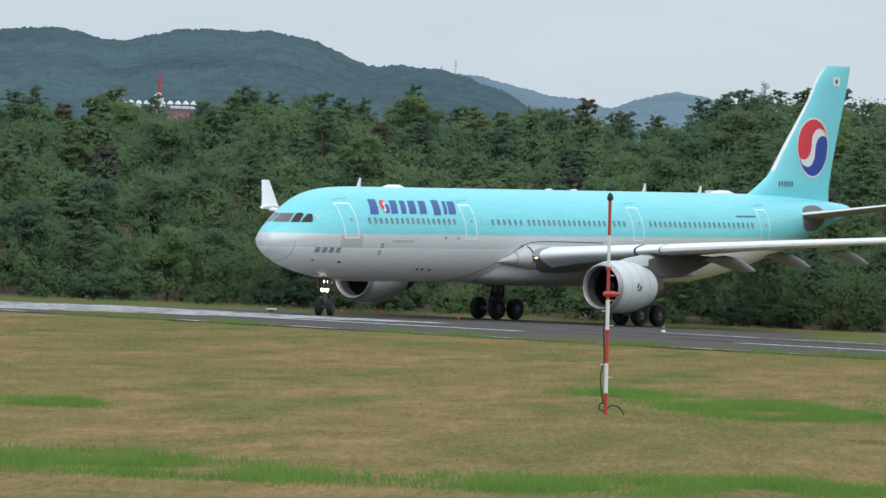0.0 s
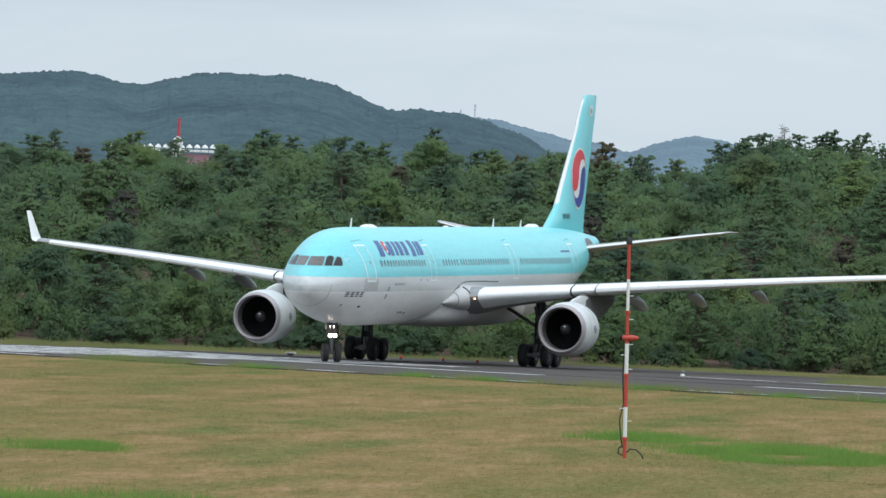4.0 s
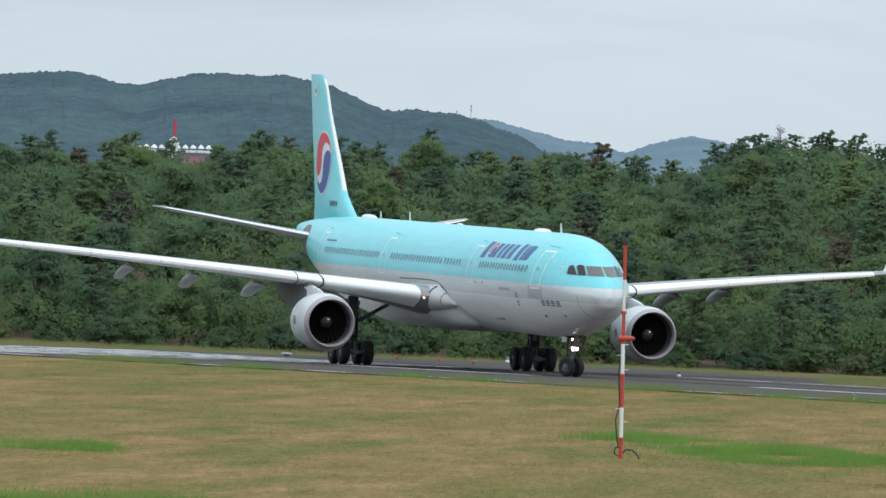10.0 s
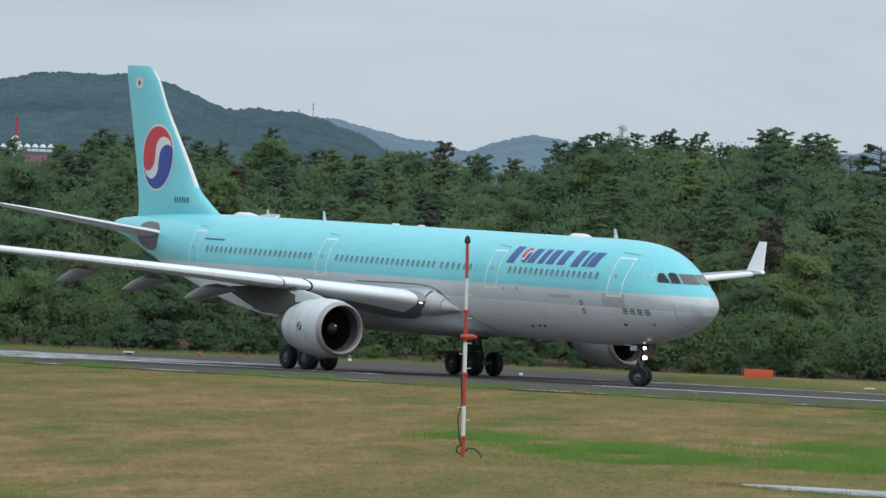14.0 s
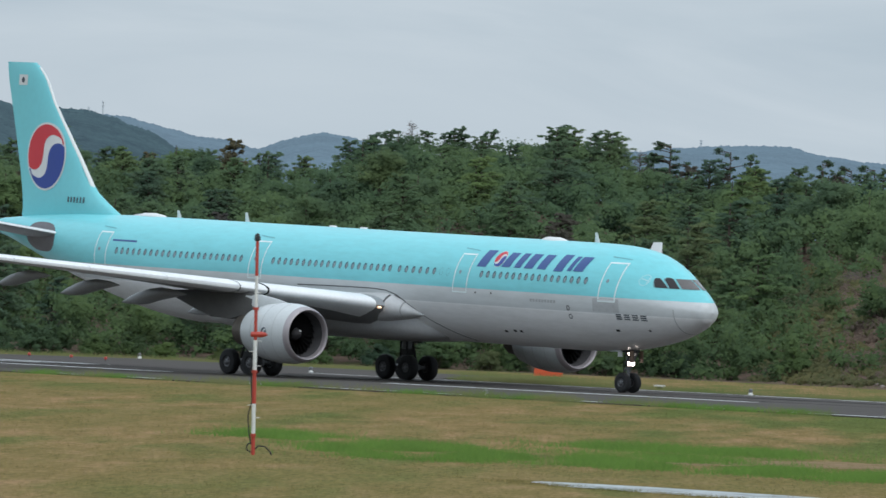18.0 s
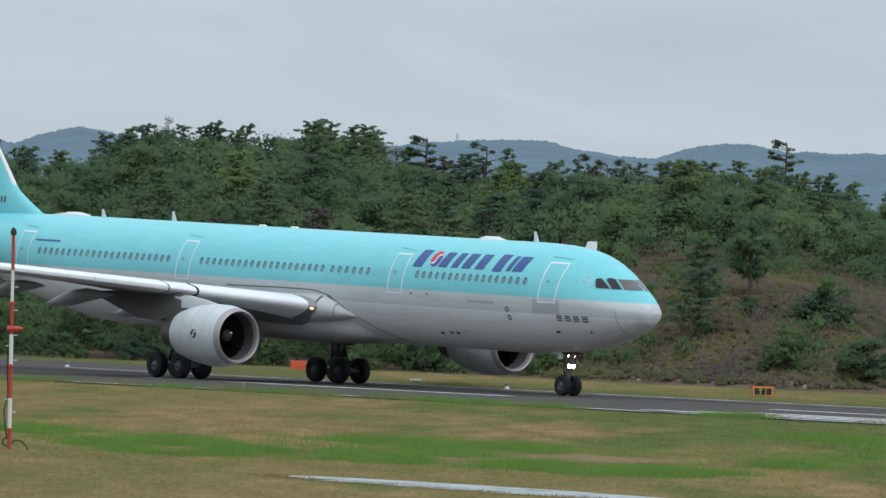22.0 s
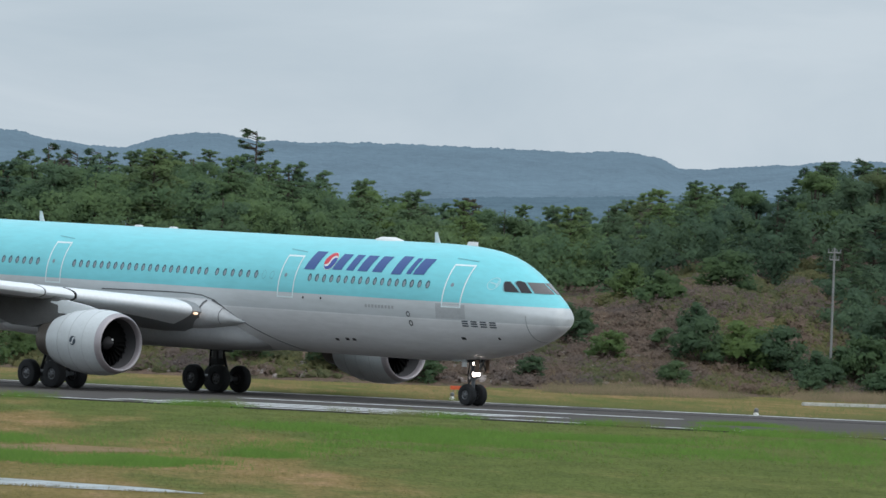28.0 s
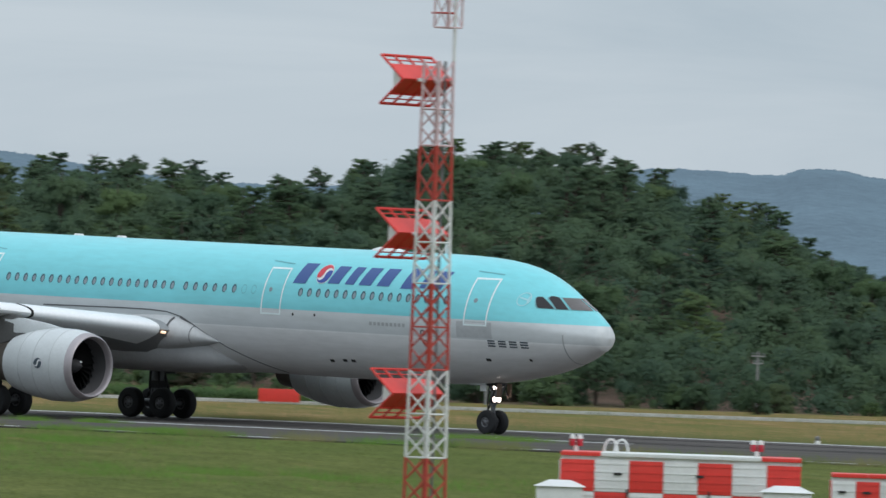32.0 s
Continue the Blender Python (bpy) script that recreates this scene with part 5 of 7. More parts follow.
# engines
bm = bmesh.new()
rows = []
for k in range(6):
    r, tw = 0.33 + 0.84 * k / 5, radians(25 + 35 * k / 5)
    ch = 0.17 + 0.05 * k / 5
    rows.append([Vector((ch * x * math.cos(tw) + zz, ch * x * math.sin(tw), r)) for x, zz in ((-1, 0), (0, 0.025), (1, 0), (0, -0.01))])
grid_faces(bm, rows, True)
normals(bm)
blade_mesh = bpy.data.meshes.new("fan_blade")
bm.to_mesh(blade_mesh)
bm.free()
blade_mesh.materials.append(M["blade"])
for side in (1, -1):
    ey, ez, es = side * 9.45, -2.85, 22.0   # inlet centre
    bm = bmesh.new()
    lathe(bm, [(-0.30, 1.47), (-0.8, 1.58), (-1.5, 1.62), (-2.3, 1.60), (-3.0, 1.51), (-3.7, 1.37), (-4.35, 1.20), (-4.38, 1.12), (-3.9, 1.05)], "X", 48, 0, (S0 - es, ey, ez))
    nac = body("engine", normals(bm), "cowl", label="pale grey turbofan nacelle")
    bm = bmesh.new()
    lathe(bm, [(-0.33, 1.482), (-0.12, 1.42), (-0.02, 1.36), (0.0, 1.32), (-0.04, 1.28), (-0.15, 1.24), (-0.33, 1.22)], "X", 48, 0, (S0 - es, ey, ez))
    part("inlet_lip", normals(bm), "lip", nac, "bare metal inlet lip")
    bm = bmesh.new()
    lathe(bm, [(-0.33, 1.221), (-0.8, 1.21), (-1.35, 1.20), (-1.36, 0.02)], "X", 40, 0, (S0 - es, ey, ez))
    part("inlet_duct", normals(bm), plain("inlet_liner", (0.085, 0.083, 0.086), 0.8, spec=0.15), nac)
    bm = bmesh.new()
    lathe(bm, [(-1.2, 1.19), (-1.21, 0.02)], "X", 40, 0, (S0 - es, ey, ez))
    part("fan_disc", normals(bm), "blade", nac)
    hubc = Vector((S0 - es - 1.1, ey, ez))
    for i in range(24):
        blade = new("fan_blade", blade_mesh)
        blade.parent = nac
        blade.matrix_basis = Matrix.Translation(hubc) @ Matrix.Rotation(2 * math.pi * i / 24, 4, "X")
    bm = bmesh.new()
    lathe(bm, [(-0.62, 0.01), (-0.7, 0.10), (-0.9, 0.24), (-1.12, 0.36), (-1.2, 0.36)], "X", 20, 0, (S0 - es, ey, ez))
    patch(bm, ((0.05, 0.12), (0.12, 0.16), (0.02, 0.24), (-0.06, 0.18)), lambda a, b: Vector((S0 - es - 0.72, ey + a, ez + b)), 1, 1, 1)
    part("spinner", normals(bm), ["spinner_grey", "white"], nac, "spinner with white swirl")
    bm = bmesh.new()
    lathe(bm, [(-3.9, 1.0), (-4.7, 0.94), (-5.6, 0.80), (-5.65, 0.70), (-5.3, 0.64), (-6.2, 0.26), (-6.5, 0.02)], "X", 28, 0, (S0 - es, ey, ez))
    part("exhaust_nozzle", normals(bm), "exhaust", nac, "heat-stained exhaust nozzle")
    bm = bmesh.new()
    for d, rr in ((-1.1, 1.602), (-2.1, 1.612), (-3.1, 1.497)):
        lathe(bm, [(d, rr), (d - 0.02, rr + 0.012), (d - 0.05, rr + 0.01), (d - 0.06, rr - 0.01)], "X", 48, 0, (S0 - es, ey, ez))
    part("cowl_seam", normals(bm), plain("cowl_joint", (0.50, 0.515, 0.515), 0.5), nac)
    for sd in (1, -1):
        emblem((1.78, 0.05), 0.25, lambda s, z, o, q=sd: Vector((S0 - es - s, ey + q * (math.sqrt(max(0.0, 1.63**2 - z * z)) + 0.01 + o * 0.5), ez + z)), 1 if sd < 0 else -1, nac, "cowl_emblem", ("white", "ink", "ink"))
    # pylon
    for nm, mat, lab, secs in (
            ("pylon", "cowl", "light grey engine pylon", ((23.9, 1.62, 1.4, 0.08), (24.8, 1.78, 1.35, 0.16), (25.8, 1.90, 1.3, 0.20), (26.6, 2.00, 1.3, 0.20), (27.3, 2.02, 1.5, 0.19))),
            ("aft_pylon", "pylon_dark", "dark grey rear part of the pylon with the wing's shade put in", ((26.3, 2.0, 1.1, 0.18), (27.2, 2.1, 0.85, 0.22), (28.6, 2.15, 0.55, 0.24), (30.2, 2.1, 0.6, 0.24), (31.8, 2.0, 1.0, 0.18), (34.0, 1.9, 1.6, 0.05)))):
        bm = bmesh.new()
        rows = []
        for s, zt, zb, w in secs:
            rows.append([Vector((S0 - s, ey + q * w, ez + z)) for q, z in ((-0.5, zt), (0.5, zt), (1, (zt * 2 + zb) / 3), (1, zb), (-1, zb), (-1, (zt * 2 + zb) / 3))])
        vs = grid_faces(bm, rows, True)
        cap(bm, vs[0])
        cap(bm, vs[-1])
        body(nm, normals(bm), mat, label=lab)


# landing gear, in the ground's frame
def wheel_mesh(r, w, hubr):
    b = bmesh.new()
    prof = [(-w * 0.42, hubr), (-w * 0.5, hubr + 0.05), (-w * 0.5, r * 0.78), (-w * 0.44, r * 0.92), (-w * 0.3, r * 0.985), (-w * 0.1, r), (w * 0.1, r), (w * 0.3, r * 0.985), (w * 0.44, r * 0.92), (w * 0.5, r * 0.78), (w * 0.5, hubr + 0.05), (w * 0.42, hubr)]
    lathe(b, prof, "Y", 28, 0)
    for sd in (-1, 1):
        lathe(b, [(sd * w * 0.42, hubr), (sd * w * 0.34, hubr * 0.8), (sd * w * 0.40, hubr * 0.45), (sd * w * 0.46, hubr * 0.3), (sd * w * 0.46, 0.005)], "Y", 20, 1)
        for i in range(6):
            t = math.pi * i / 3
            box(b, (hubr * 0.62 * math.cos(t), sd * w * 0.40, hubr * 0.62 * math.sin(t)), (0.06, 0.03, 0.06), mat=2)
    normals(b)
    me = bpy.data.meshes.new("wheel")
    b.to_mesh(me)
    b.free()
    for x in ("tyre", "hub", "dark"):
        me.materials.append(M[x])
    me.shade_smooth()
    me.set_sharp_from_angle(angle=radians(38))
    return me


MAIN_R, NOSE_R = 0.70, 0.53
main_wheel, nose_wheel = wheel_mesh(MAIN_R, 0.50, 0.28), wheel_mesh(NOSE_R, 0.36, 0.22)
rolling = []
for side in (1, -1):
    gx, gy = S0 - 32.0, side * 5.45
    bm = bmesh.new()
    rod(bm, (0, 0, 0.8), (0.1, 0, 3.9), 0.20)
    rod(bm, (0, 0, 1.8), (0.1, 0, 3.9), 0.31)
    leg = part("main_gear", normals(bm), "gear", plane, "four-wheel main landing gear", pose(gx, gy, 0))
    for nm, ends, rr in (("bogie_beam", [((-1.1, 0, 0.72), (1.1, 0, 0.72))], 0.17), ("axle", [((-0.99, -0.72, 0.7), (-0.99, 0.72, 0.7))], 0.11), ("axle", [((0.99, -0.72, 0.7), (0.99, 0.72, 0.7))], 0.11),
                         ("side_brace", [((0.05, 0, 2.3), (0.1, -side * 2.1, 3.5))], 0.11), ("drag_brace", [((0, 0, 2.1), (1.3, 0, 3.6))], 0.09),
                         ("torque_link", [((-0.35, 0, 0.9), (-0.5, 0, 1.6)), ((-0.5, 0, 1.6), (0, 0, 2.1))], 0.06), ("hydraulic_line", [((0.2, 0.1, 1.0), (0.28, 0.12, 3.4))], 0.035)):
        bm = bmesh.new()
        for a, b in ends:
            rod(bm, a, b, rr)
        part(nm, normals(bm), "gear", leg)
    bm = bmesh.new()
    box(bm, (0.0, side * 0.40, 2.9), (1.5, 0.08, 1.7), bevel=0.02)
    part("gear_door", normals(bm), "gear", leg)
    bm = bmesh.new()
    box(bm, (0.05, 0, 1.55), (0.62, 0.5, 0.34), bevel=0.06)
    part("bogie_pivot", normals(bm), "dark", leg)
    for sx in (-1, 1):
        bm = bmesh.new()
        rod(bm, (sx * 0.15, 0.2 * side, 2.2), (sx * 0.75, 0.1 * side, 0.95), 0.07, None, 8)
        part("pitch_trimmer", normals(bm), "dark", leg)
        bm = bmesh.new()
        rod(bm, (sx * 0.22, -0.25 * side, 3.0), (sx * 0.30, -0.22 * side, 1.3), 0.06, None, 8)
        part("brake_line", normals(bm), "dark", leg)
    for dx in (-0.99, 0.99):
        for dy in (-0.70, 0.70):
            wheel = new("wheel", main_wheel)
            wheel.parent = leg
            wheel.matrix_basis = pose(dx, dy, MAIN_R)
            rolling.append((wheel, dx, dy, MAIN_R))
bm = bmesh.new()
rod(bm, (0, 0, 0.55), (0.06, 0, 2.5), 0.10)
rod(bm, (0, 0, 1.25), (0.06, 0, 2.5), 0.15)
nose_leg = part("nose_gear", normals(bm), "gear", plane, "twin-wheel nose gear with glowing lamps")
for nm, ends, rr in (("axle", [((0, -0.42, 0.53), (0, 0.42, 0.53))], 0.08), ("drag_brace", [((0.02, 0.12, 1.35), (0.75, 0.12, 2.5)), ((0.02, -0.12, 1.35), (0.75, -0.12, 2.5))], 0.075), ("lamp_bar", [((0.1, -0.30, 2.06), (0.1, 0.30, 2.06))], 0.04),
                     ("lamp_bar", [((0.1, -0.26, 1.54), (0.1, 0.26, 1.54))], 0.04), ("torque_link", [((-0.18, 0, 0.65), (-0.35, 0, 1.0)), ((-0.35, 0, 1.0), (-0.1, 0, 1.4))], 0.05), ("steering_actuator", [((0.12, -0.3, 1.58), (0.12, 0.3, 1.58))], 0.07)):
    bm = bmesh.new()
    for a, b in ends:
        rod(bm, a, b, rr)
    part(nm, normals(bm), "gear", nose_leg)
for sd in (1, -1):
    bm = bmesh.new()
    box(bm, (-0.55, sd * 0.42, 2.30), (0.9, 0.05, 0.34), bevel=0.02)
    part("nose_gear_door", normals(bm), "cowl", plane)
    bm = bmesh.new()
    box(bm, (-0.34, sd * 0.30, 2.02), (0.36, 0.03, 0.28), bevel=0.01)
    part("gear_plate", normals(bm), "white", nose_leg, "small white plate beside the nose leg")
for dy in (-0.36, 0.36):
    wheel = new("wheel", nose_wheel)
    wheel.parent = nose_leg
    wheel.matrix_basis = pose(0, dy, NOSE_R)
    rolling.append((wheel, 0.0, dy, NOSE_R))
for dx, dy, dz, r in ((0.20, -0.12, 2.06, 0.10), (0.20, 0.12, 2.06, 0.10), (0.22, -0.13, 1.54, 0.125), (0.22, 0.13, 1.54, 0.125)):
    bm = bmesh.new()
    lathe(bm, [(0.06, 0.005), (0.045, r * 0.6), (0.0, r), (-0.08, r * 0.9), (-0.12, 0.01)], "X", 16, 0, (dx, dy, dz))
    part("taxi_lamp", normals(bm), "lamp_white", nose_leg, "bright white taxi lamp")
    bm = bmesh.new()
    lathe(bm, [(-0.03, r + 0.005), (-0.03, r + 0.07), (-0.18, r + 0.05), (-0.26, 0.02)], "X", 16, 0, (dx, dy, dz))
    part("lamp_housing", normals(bm), "dark", nose_leg)
for sd in (1, -1):
    bm = bmesh.new()
    box(bm, (0.62, sd * 0.34, 1.92), (0.26, 0.04, 0.62), bevel=0.01)
    part("gear_door", normals(bm), "gear_brown", nose_leg, "brownish forward gear door")
    bm = bmesh.new()
    rod(bm, (0.30, sd * 0.2, 2.35), (0.56, sd * 0.3, 1.70), 0.035, None, 6)
    rod(bm, (0.10, sd * 0.2, 1.62), (0.44, sd * 0.24, 2.30), 0.03, None, 6)
    part("door_rod", normals(bm), "dark", nose_leg)
    bm = bmesh.new()
    for a, b in (((-0.06, sd * 0.16, 2.40), (-0.16, sd * 0.20, 1.50)), ((-0.16, sd * 0.20, 1.50), (-0.10, sd * 0.18, 0.80))):
        rod(bm, a, b, 0.028, None, 6)
    part("hose", normals(bm), "dark", nose_leg)
# dark block added for the shaded inside of the gear bay
bm = bmesh.new()
box(bm, (0.02, 0, 2.28), (1.1, 0.5, 0.34), bevel=0.03)
part("gear_bay_frame", normals(bm), "dark", nose_leg)


# ---- things on the airfield ----
M["signal_red"] = plain("signal_red_paint", (0.46, 0.055, 0.035), 0.5, dirt=0.18)
M["orange_red"] = plain("orange_red_paint", (0.62, 0.10, 0.035), 0.5, dirt=0.15)
M["aerial_red"] = plain("aerial_red_paint", (0.70, 0.042, 0.030), 0.5, dirt=0.15)
M["mast_white"] = plain("mast_white_paint", (0.72, 0.72, 0.70), 0.5, dirt=0.15)
M["faded_pink"] = plain("pink_white_paint", (0.66, 0.48, 0.49), 0.6, dirt=0.3, scale=2.5)
M["kerb_white"] = plain("limewashed_kerb", (0.52, 0.52, 0.49), 0.9, dirt=0.4, scale=0.7)
M["wood"] = plain("weathered_pole", (0.25, 0.25, 0.245), 0.85, dirt=0.25)
M["black"] = plain("sign_black", (0.02, 0.02, 0.018), 0.5)
M["sign_yellow"] = plain("sign_yellow", (0.70, 0.52, 0.12), 0.5)
M["cloth_white"] = plain("sock_white", (0.75, 0.72, 0.68), 0.8)
M["red_glass"] = plain("red_lamp_glass", (0.45, 0.03, 0.05), 0.2)
M["cable"] = plain("black_cable", (0.03, 0.028, 0.026), 0.7)

# red and white banded pole with a lamp at mid height
pole = thing("banded_pole", "slim red and white banded lamp pole standing in the grass", "pole", pose(4.73, 241.35, -0.06, 0, -1.0, 0))
edges = [0.0, 0.56, 1.44, 2.34, 3.22, 4.10, 5.02, 6.0]
for i, (a, b) in enumerate(zip(edges, edges[1:])):
    bm = bmesh.new()
    rod(bm, (0, 0, a), (0, 0, b), 0.056 if i < 4 else 0.046, None, 14)
    part("band", normals(bm), "signal_red" if i % 2 == 0 else "mast_white", pole)
for z in (2.34, 0.56, 4.10):
    bm = bmesh.new()
    rod(bm, (0, 0, z - 0.04), (0, 0, z + 0.04), 0.078, None, 14)
    part("clamp", normals(bm), "signal_red", pole)
bm = bmesh.new()
lathe(bm, [(-0.18, 0.02), (-0.16, 0.075), (0.12, 0.085), (0.26, 0.05), (0.29, 0.02)], "X", 14, 0, (0.04, 0, 3.38))
part("lamp_housing", normals(bm), "signal_red", pole, "red lamp housing on the pole")
bm = bmesh.new()
lathe(bm, [(6.0, 0.055), (6.02, 0.085), (6.10, 0.085), (6.18, 0.06), (6.22, 0.01)], "Z", 14)
part("top_lamp", normals(bm), "dark", pole, "small dark lamp cap")
for z, d in ((4.55, 1), (3.9, 1), (3.2, 1), (2.9, -1), (2.5, 1), (1.4, -1), (1.05, 1)):
    bm = bmesh.new()
    rod(bm, (0, 0, z), (d * 0.17, 0, z), 0.012, None, 6)
    part("step_peg", normals(bm), "mast_white", pole)
for pts in ([(-0.05, 0.02, 2.9), (-0.10, 0.02, 2.4), (-0.06, 0.02, 1.5), (-0.16, 0.02, 1.1), (-0.12, 0.02, 0.6), (-0.06, 0.02, 0.3)], [(0.0, 0.05, 0.12), (0.15, 0.08, 0.26), (0.34, 0.1, 0.24), (0.48, 0.1, 0.10), (0.52, 0.1, 0.0)], [(-0.02, 0, 0.36), (-0.16, 0, 0.30), (-0.18, 0, 0.15), (-0.06, 0, 0.08)]):
    bm = bmesh.new()
    for a, b in zip(pts, pts[1:]):
        rod(bm, a, b, 0.022, None, 6)
    part("cable", normals(bm), "cable", pole)

# red marker panels beyond the runway
def marker_panel(x, y, w, hgt, yaw, label, mat="orange_red"):
    t = thing("marker_board", label, "marker", pose(x, y, -0.06, 0, 0, yaw), "red marker boards beyond the runway")
    b = bmesh.new()
    box(b, (0, 0, 0.12 + hgt / 2), (w, 0.05, hgt), bevel=0.01)
    part("panel", normals(b), mat, t)
    for sx in (-0.4, 0.4):
        b = bmesh.new()
        rod(b, (sx * w, 0.04, 0), (sx * w, 0.04, 0.14 + hgt * 0.8), 0.03, None, 8)
        part("post", normals(b), "hub", t)


marker_panel(28.2, 526.5, 1.75, 0.60, -3, "plain orange-red marker panel on short posts")
marker_panel(105.5, 482.0, 2.35, 0.74, -12, "wide red marker panel on short posts", "aerial_red")
marker_panel(66.1, 490.5, 2.0, 0.22, -8, "low orange-red marker panel in the verge")

# taxiway sign
sign = thing("taxiway_sign", "black and yellow taxiway sign in an orange frame", "sign", pose(50.9, 475.0, -0.06, 0, 0, -6))
bm = bmesh.new()
box(bm, (0, 0, 0.36), (1.28, 0.14, 0.58), bevel=0.02)
sign_frame = part("frame", normals(bm), "orange_red", sign, "orange sign frame")
bm = bmesh.new()
box(bm, (0, -0.075, 0.36), (1.06, 0.02, 0.46))
part("border", normals(bm), "sign_yellow", sign_frame)
bm = bmesh.new()
box(bm, (0, -0.09, 0.36), (0.96, 0.02, 0.38))
part("face", normals(bm), "black", sign)
cu = bpy.data.curves.new("letters", "FONT")
cu.body, cu.size, cu.align_x, cu.extrude = "T1", 0.42, "CENTER", 0.006
cu.space_character = 1.35
tmp = bpy.data.objects.new("letters", cu)
scene.collection.objects.link(tmp)
me = bpy.data.meshes.new_from_object(tmp.evaluated_get(bpy.context.evaluated_depsgraph_get()))
bpy.data.objects.remove(tmp)
me.materials.append(M["sign_yellow"])
letters = new("letters", me)
letters.parent = sign
letters.matrix_basis = pose(0, -0.108, 0.21, 90, 0, 0)
for sx in (-0.45, 0.45):
    bm = bmesh.new()
    rod(bm, (sx, 0, 0), (sx, 0, 0.12), 0.04, None, 8)
    part("post", normals(bm), "hub", sign)

# windsock
sock = thing("windsock", "drooping red and white windsock on a red mast", "windsock", pose(94.4, 503.2, -0.06))
for a, b in ((0.0, 2.2), (2.2, 4.4)):
    bm = bmesh.new()
    rod(bm, (0, 0, a), (0, 0, b), 0.11 if a == 0 else 0.08, None, 12)
    part("mast", normals(bm), "signal_red", sock)
bm = bmesh.new()
rod(bm, (0, 0, 4.4), (0, 0, 5.2), 0.04, None, 8)
rod(bm, (-0.85, 0, 4.95), (0.85, 0, 4.95), 0.04, None, 8)
part("lamp_bracket", normals(bm), "signal_red", sock)
for sx in (-0.8, -0.45, 0.45, 0.8):
    bm = bmesh.new()
    rod(bm, (sx, 0, 4.95), (sx, 0, 5.12), 0.09, 0.06, 10)
    part("lamp_shade", normals(bm), "signal_red", sock)
bm = bmesh.new()
lathe(bm, [(5.2, 0.05), (5.3, 0.08), (5.38, 0.03)], "Z", 10)
part("top_lamp", normals(bm), "mast_white", sock)
p0, d0 = Vector((-0.1, -0.1, 3.95)), Vector((-0.42, -0.1, -0.9)).normalized()
for i in range(5):
    bm = bmesh.new()
    a, b = p0 + d0 * 0.42 * i, p0 + d0 * 0.42 * (i + 1)
    rod(bm, a, b, 0.33 - 0.04 * i, 0.33 - 0.04 * (i + 1), 16)
    part("sock_ring", normals(bm), "aerial_red" if i % 2 == 0 else "cloth_white", sock)
bm = bmesh.new()
for i in range(16):
    t0, t1 = 2 * math.pi * i / 16, 2 * math.pi * (i + 1) / 16
    rod(bm, p0 + Vector((0.36 * math.cos(t0), 0.36 * math.sin(t0), 0)), p0 + Vector((0.36 * math.cos(t1), 0.36 * math.sin(t1), 0)), 0.025, None, 6)
part("hoop", normals(bm), "aerial_red", sock)

# utility poles among the trees
def utility_pole(x, y, z0, z1, group="utility poles along the hill"):
    t = thing("utility_pole", "grey weathered utility pole with crossarms", "pole", pose(x, y, z0), group)
    hgt = z1 - z0
    b = bmesh.new()
    rod(b, (0, 0, 0), (0, 0, hgt), 0.085, 0.06, 12)
    part("shaft", normals(b), "wood", t)
    for dz, w in ((0.3, 0.42), (0.75, 0.32)):
        b = bmesh.new()
        box(b, (0, 0, hgt - dz), (2 * w, 0.08, 0.08), bevel=0.01)
        arm = part("crossarm", normals(b), "wood", t)
        for sx in (-0.9, -0.35, 0.35, 0.9):
            b = bmesh.new()
            rod(b, (sx * w, 0, hgt - dz + 0.05), (sx * w, 0, hgt - dz + 0.24), 0.035, 0.025, 8)
            part("insulator", normals(b), "hub", arm)


for az, d, top in ((10.08, 540, 9.4), (11.68, 528, 8.16), (12.70, 533, 6.68), (13.72, 533, 6.55), (15.52, 530, 3.82)):
    p = polar(az, d)
    base = hill_z(az, max(0.0, (d - float(FOOT(az)[0])) / 84)) if d > float(FOOT(az)[0]) else -0.06
    utility_pole(p.x, p.y, base, top)
for k, (az, d, sc) in enumerate(((11.62, 525.5, 1.55), (11.75, 526.0, 1.35), (11.5, 527.0, 1.1), (15.53, 527.0, 0.9))):
    m = Matrix.Translation(polar(az, d, -0.1)) @ Matrix.Rotation(2.1 * k, 4, "Z")
    copy_thing(bushes[k % 2], m).scale = (0.8 * sc, 0.8 * sc, sc)

# concrete kerb of the service road beyond the runway
rk = random.Random(4)
for x0, y0, x1, y1, gap in ((84.0, 481.0, 98.0, 486.5, 2), (99.0, 487.0, 152.0, 462.0, 5)):
    a, b = Vector((x0, y0, 0)), Vector((x1, y1, 0))
    n = int((b - a).length / 2.0)
    kerb = thing("kerb", "pale concrete kerb along the service road", "kerb", None, "", "structure")
    for i in range(n):
        if rk.random() < 0.06:
            continue
        p, q = a.lerp(b, i / n), a.lerp(b, (i + 0.97) / n)
        bm = bmesh.new()
        box(bm, (0, 0, 0.03), ((q - p).length, 0.28, 0.20), bevel=0.02)
        part("kerbstone", normals(bm), "kerb_white", kerb, "", Matrix.Translation((p + q) / 2) @ Matrix.Rotation(math.atan2((q - p).y, (q - p).x), 4, "Z"), smooth=False)

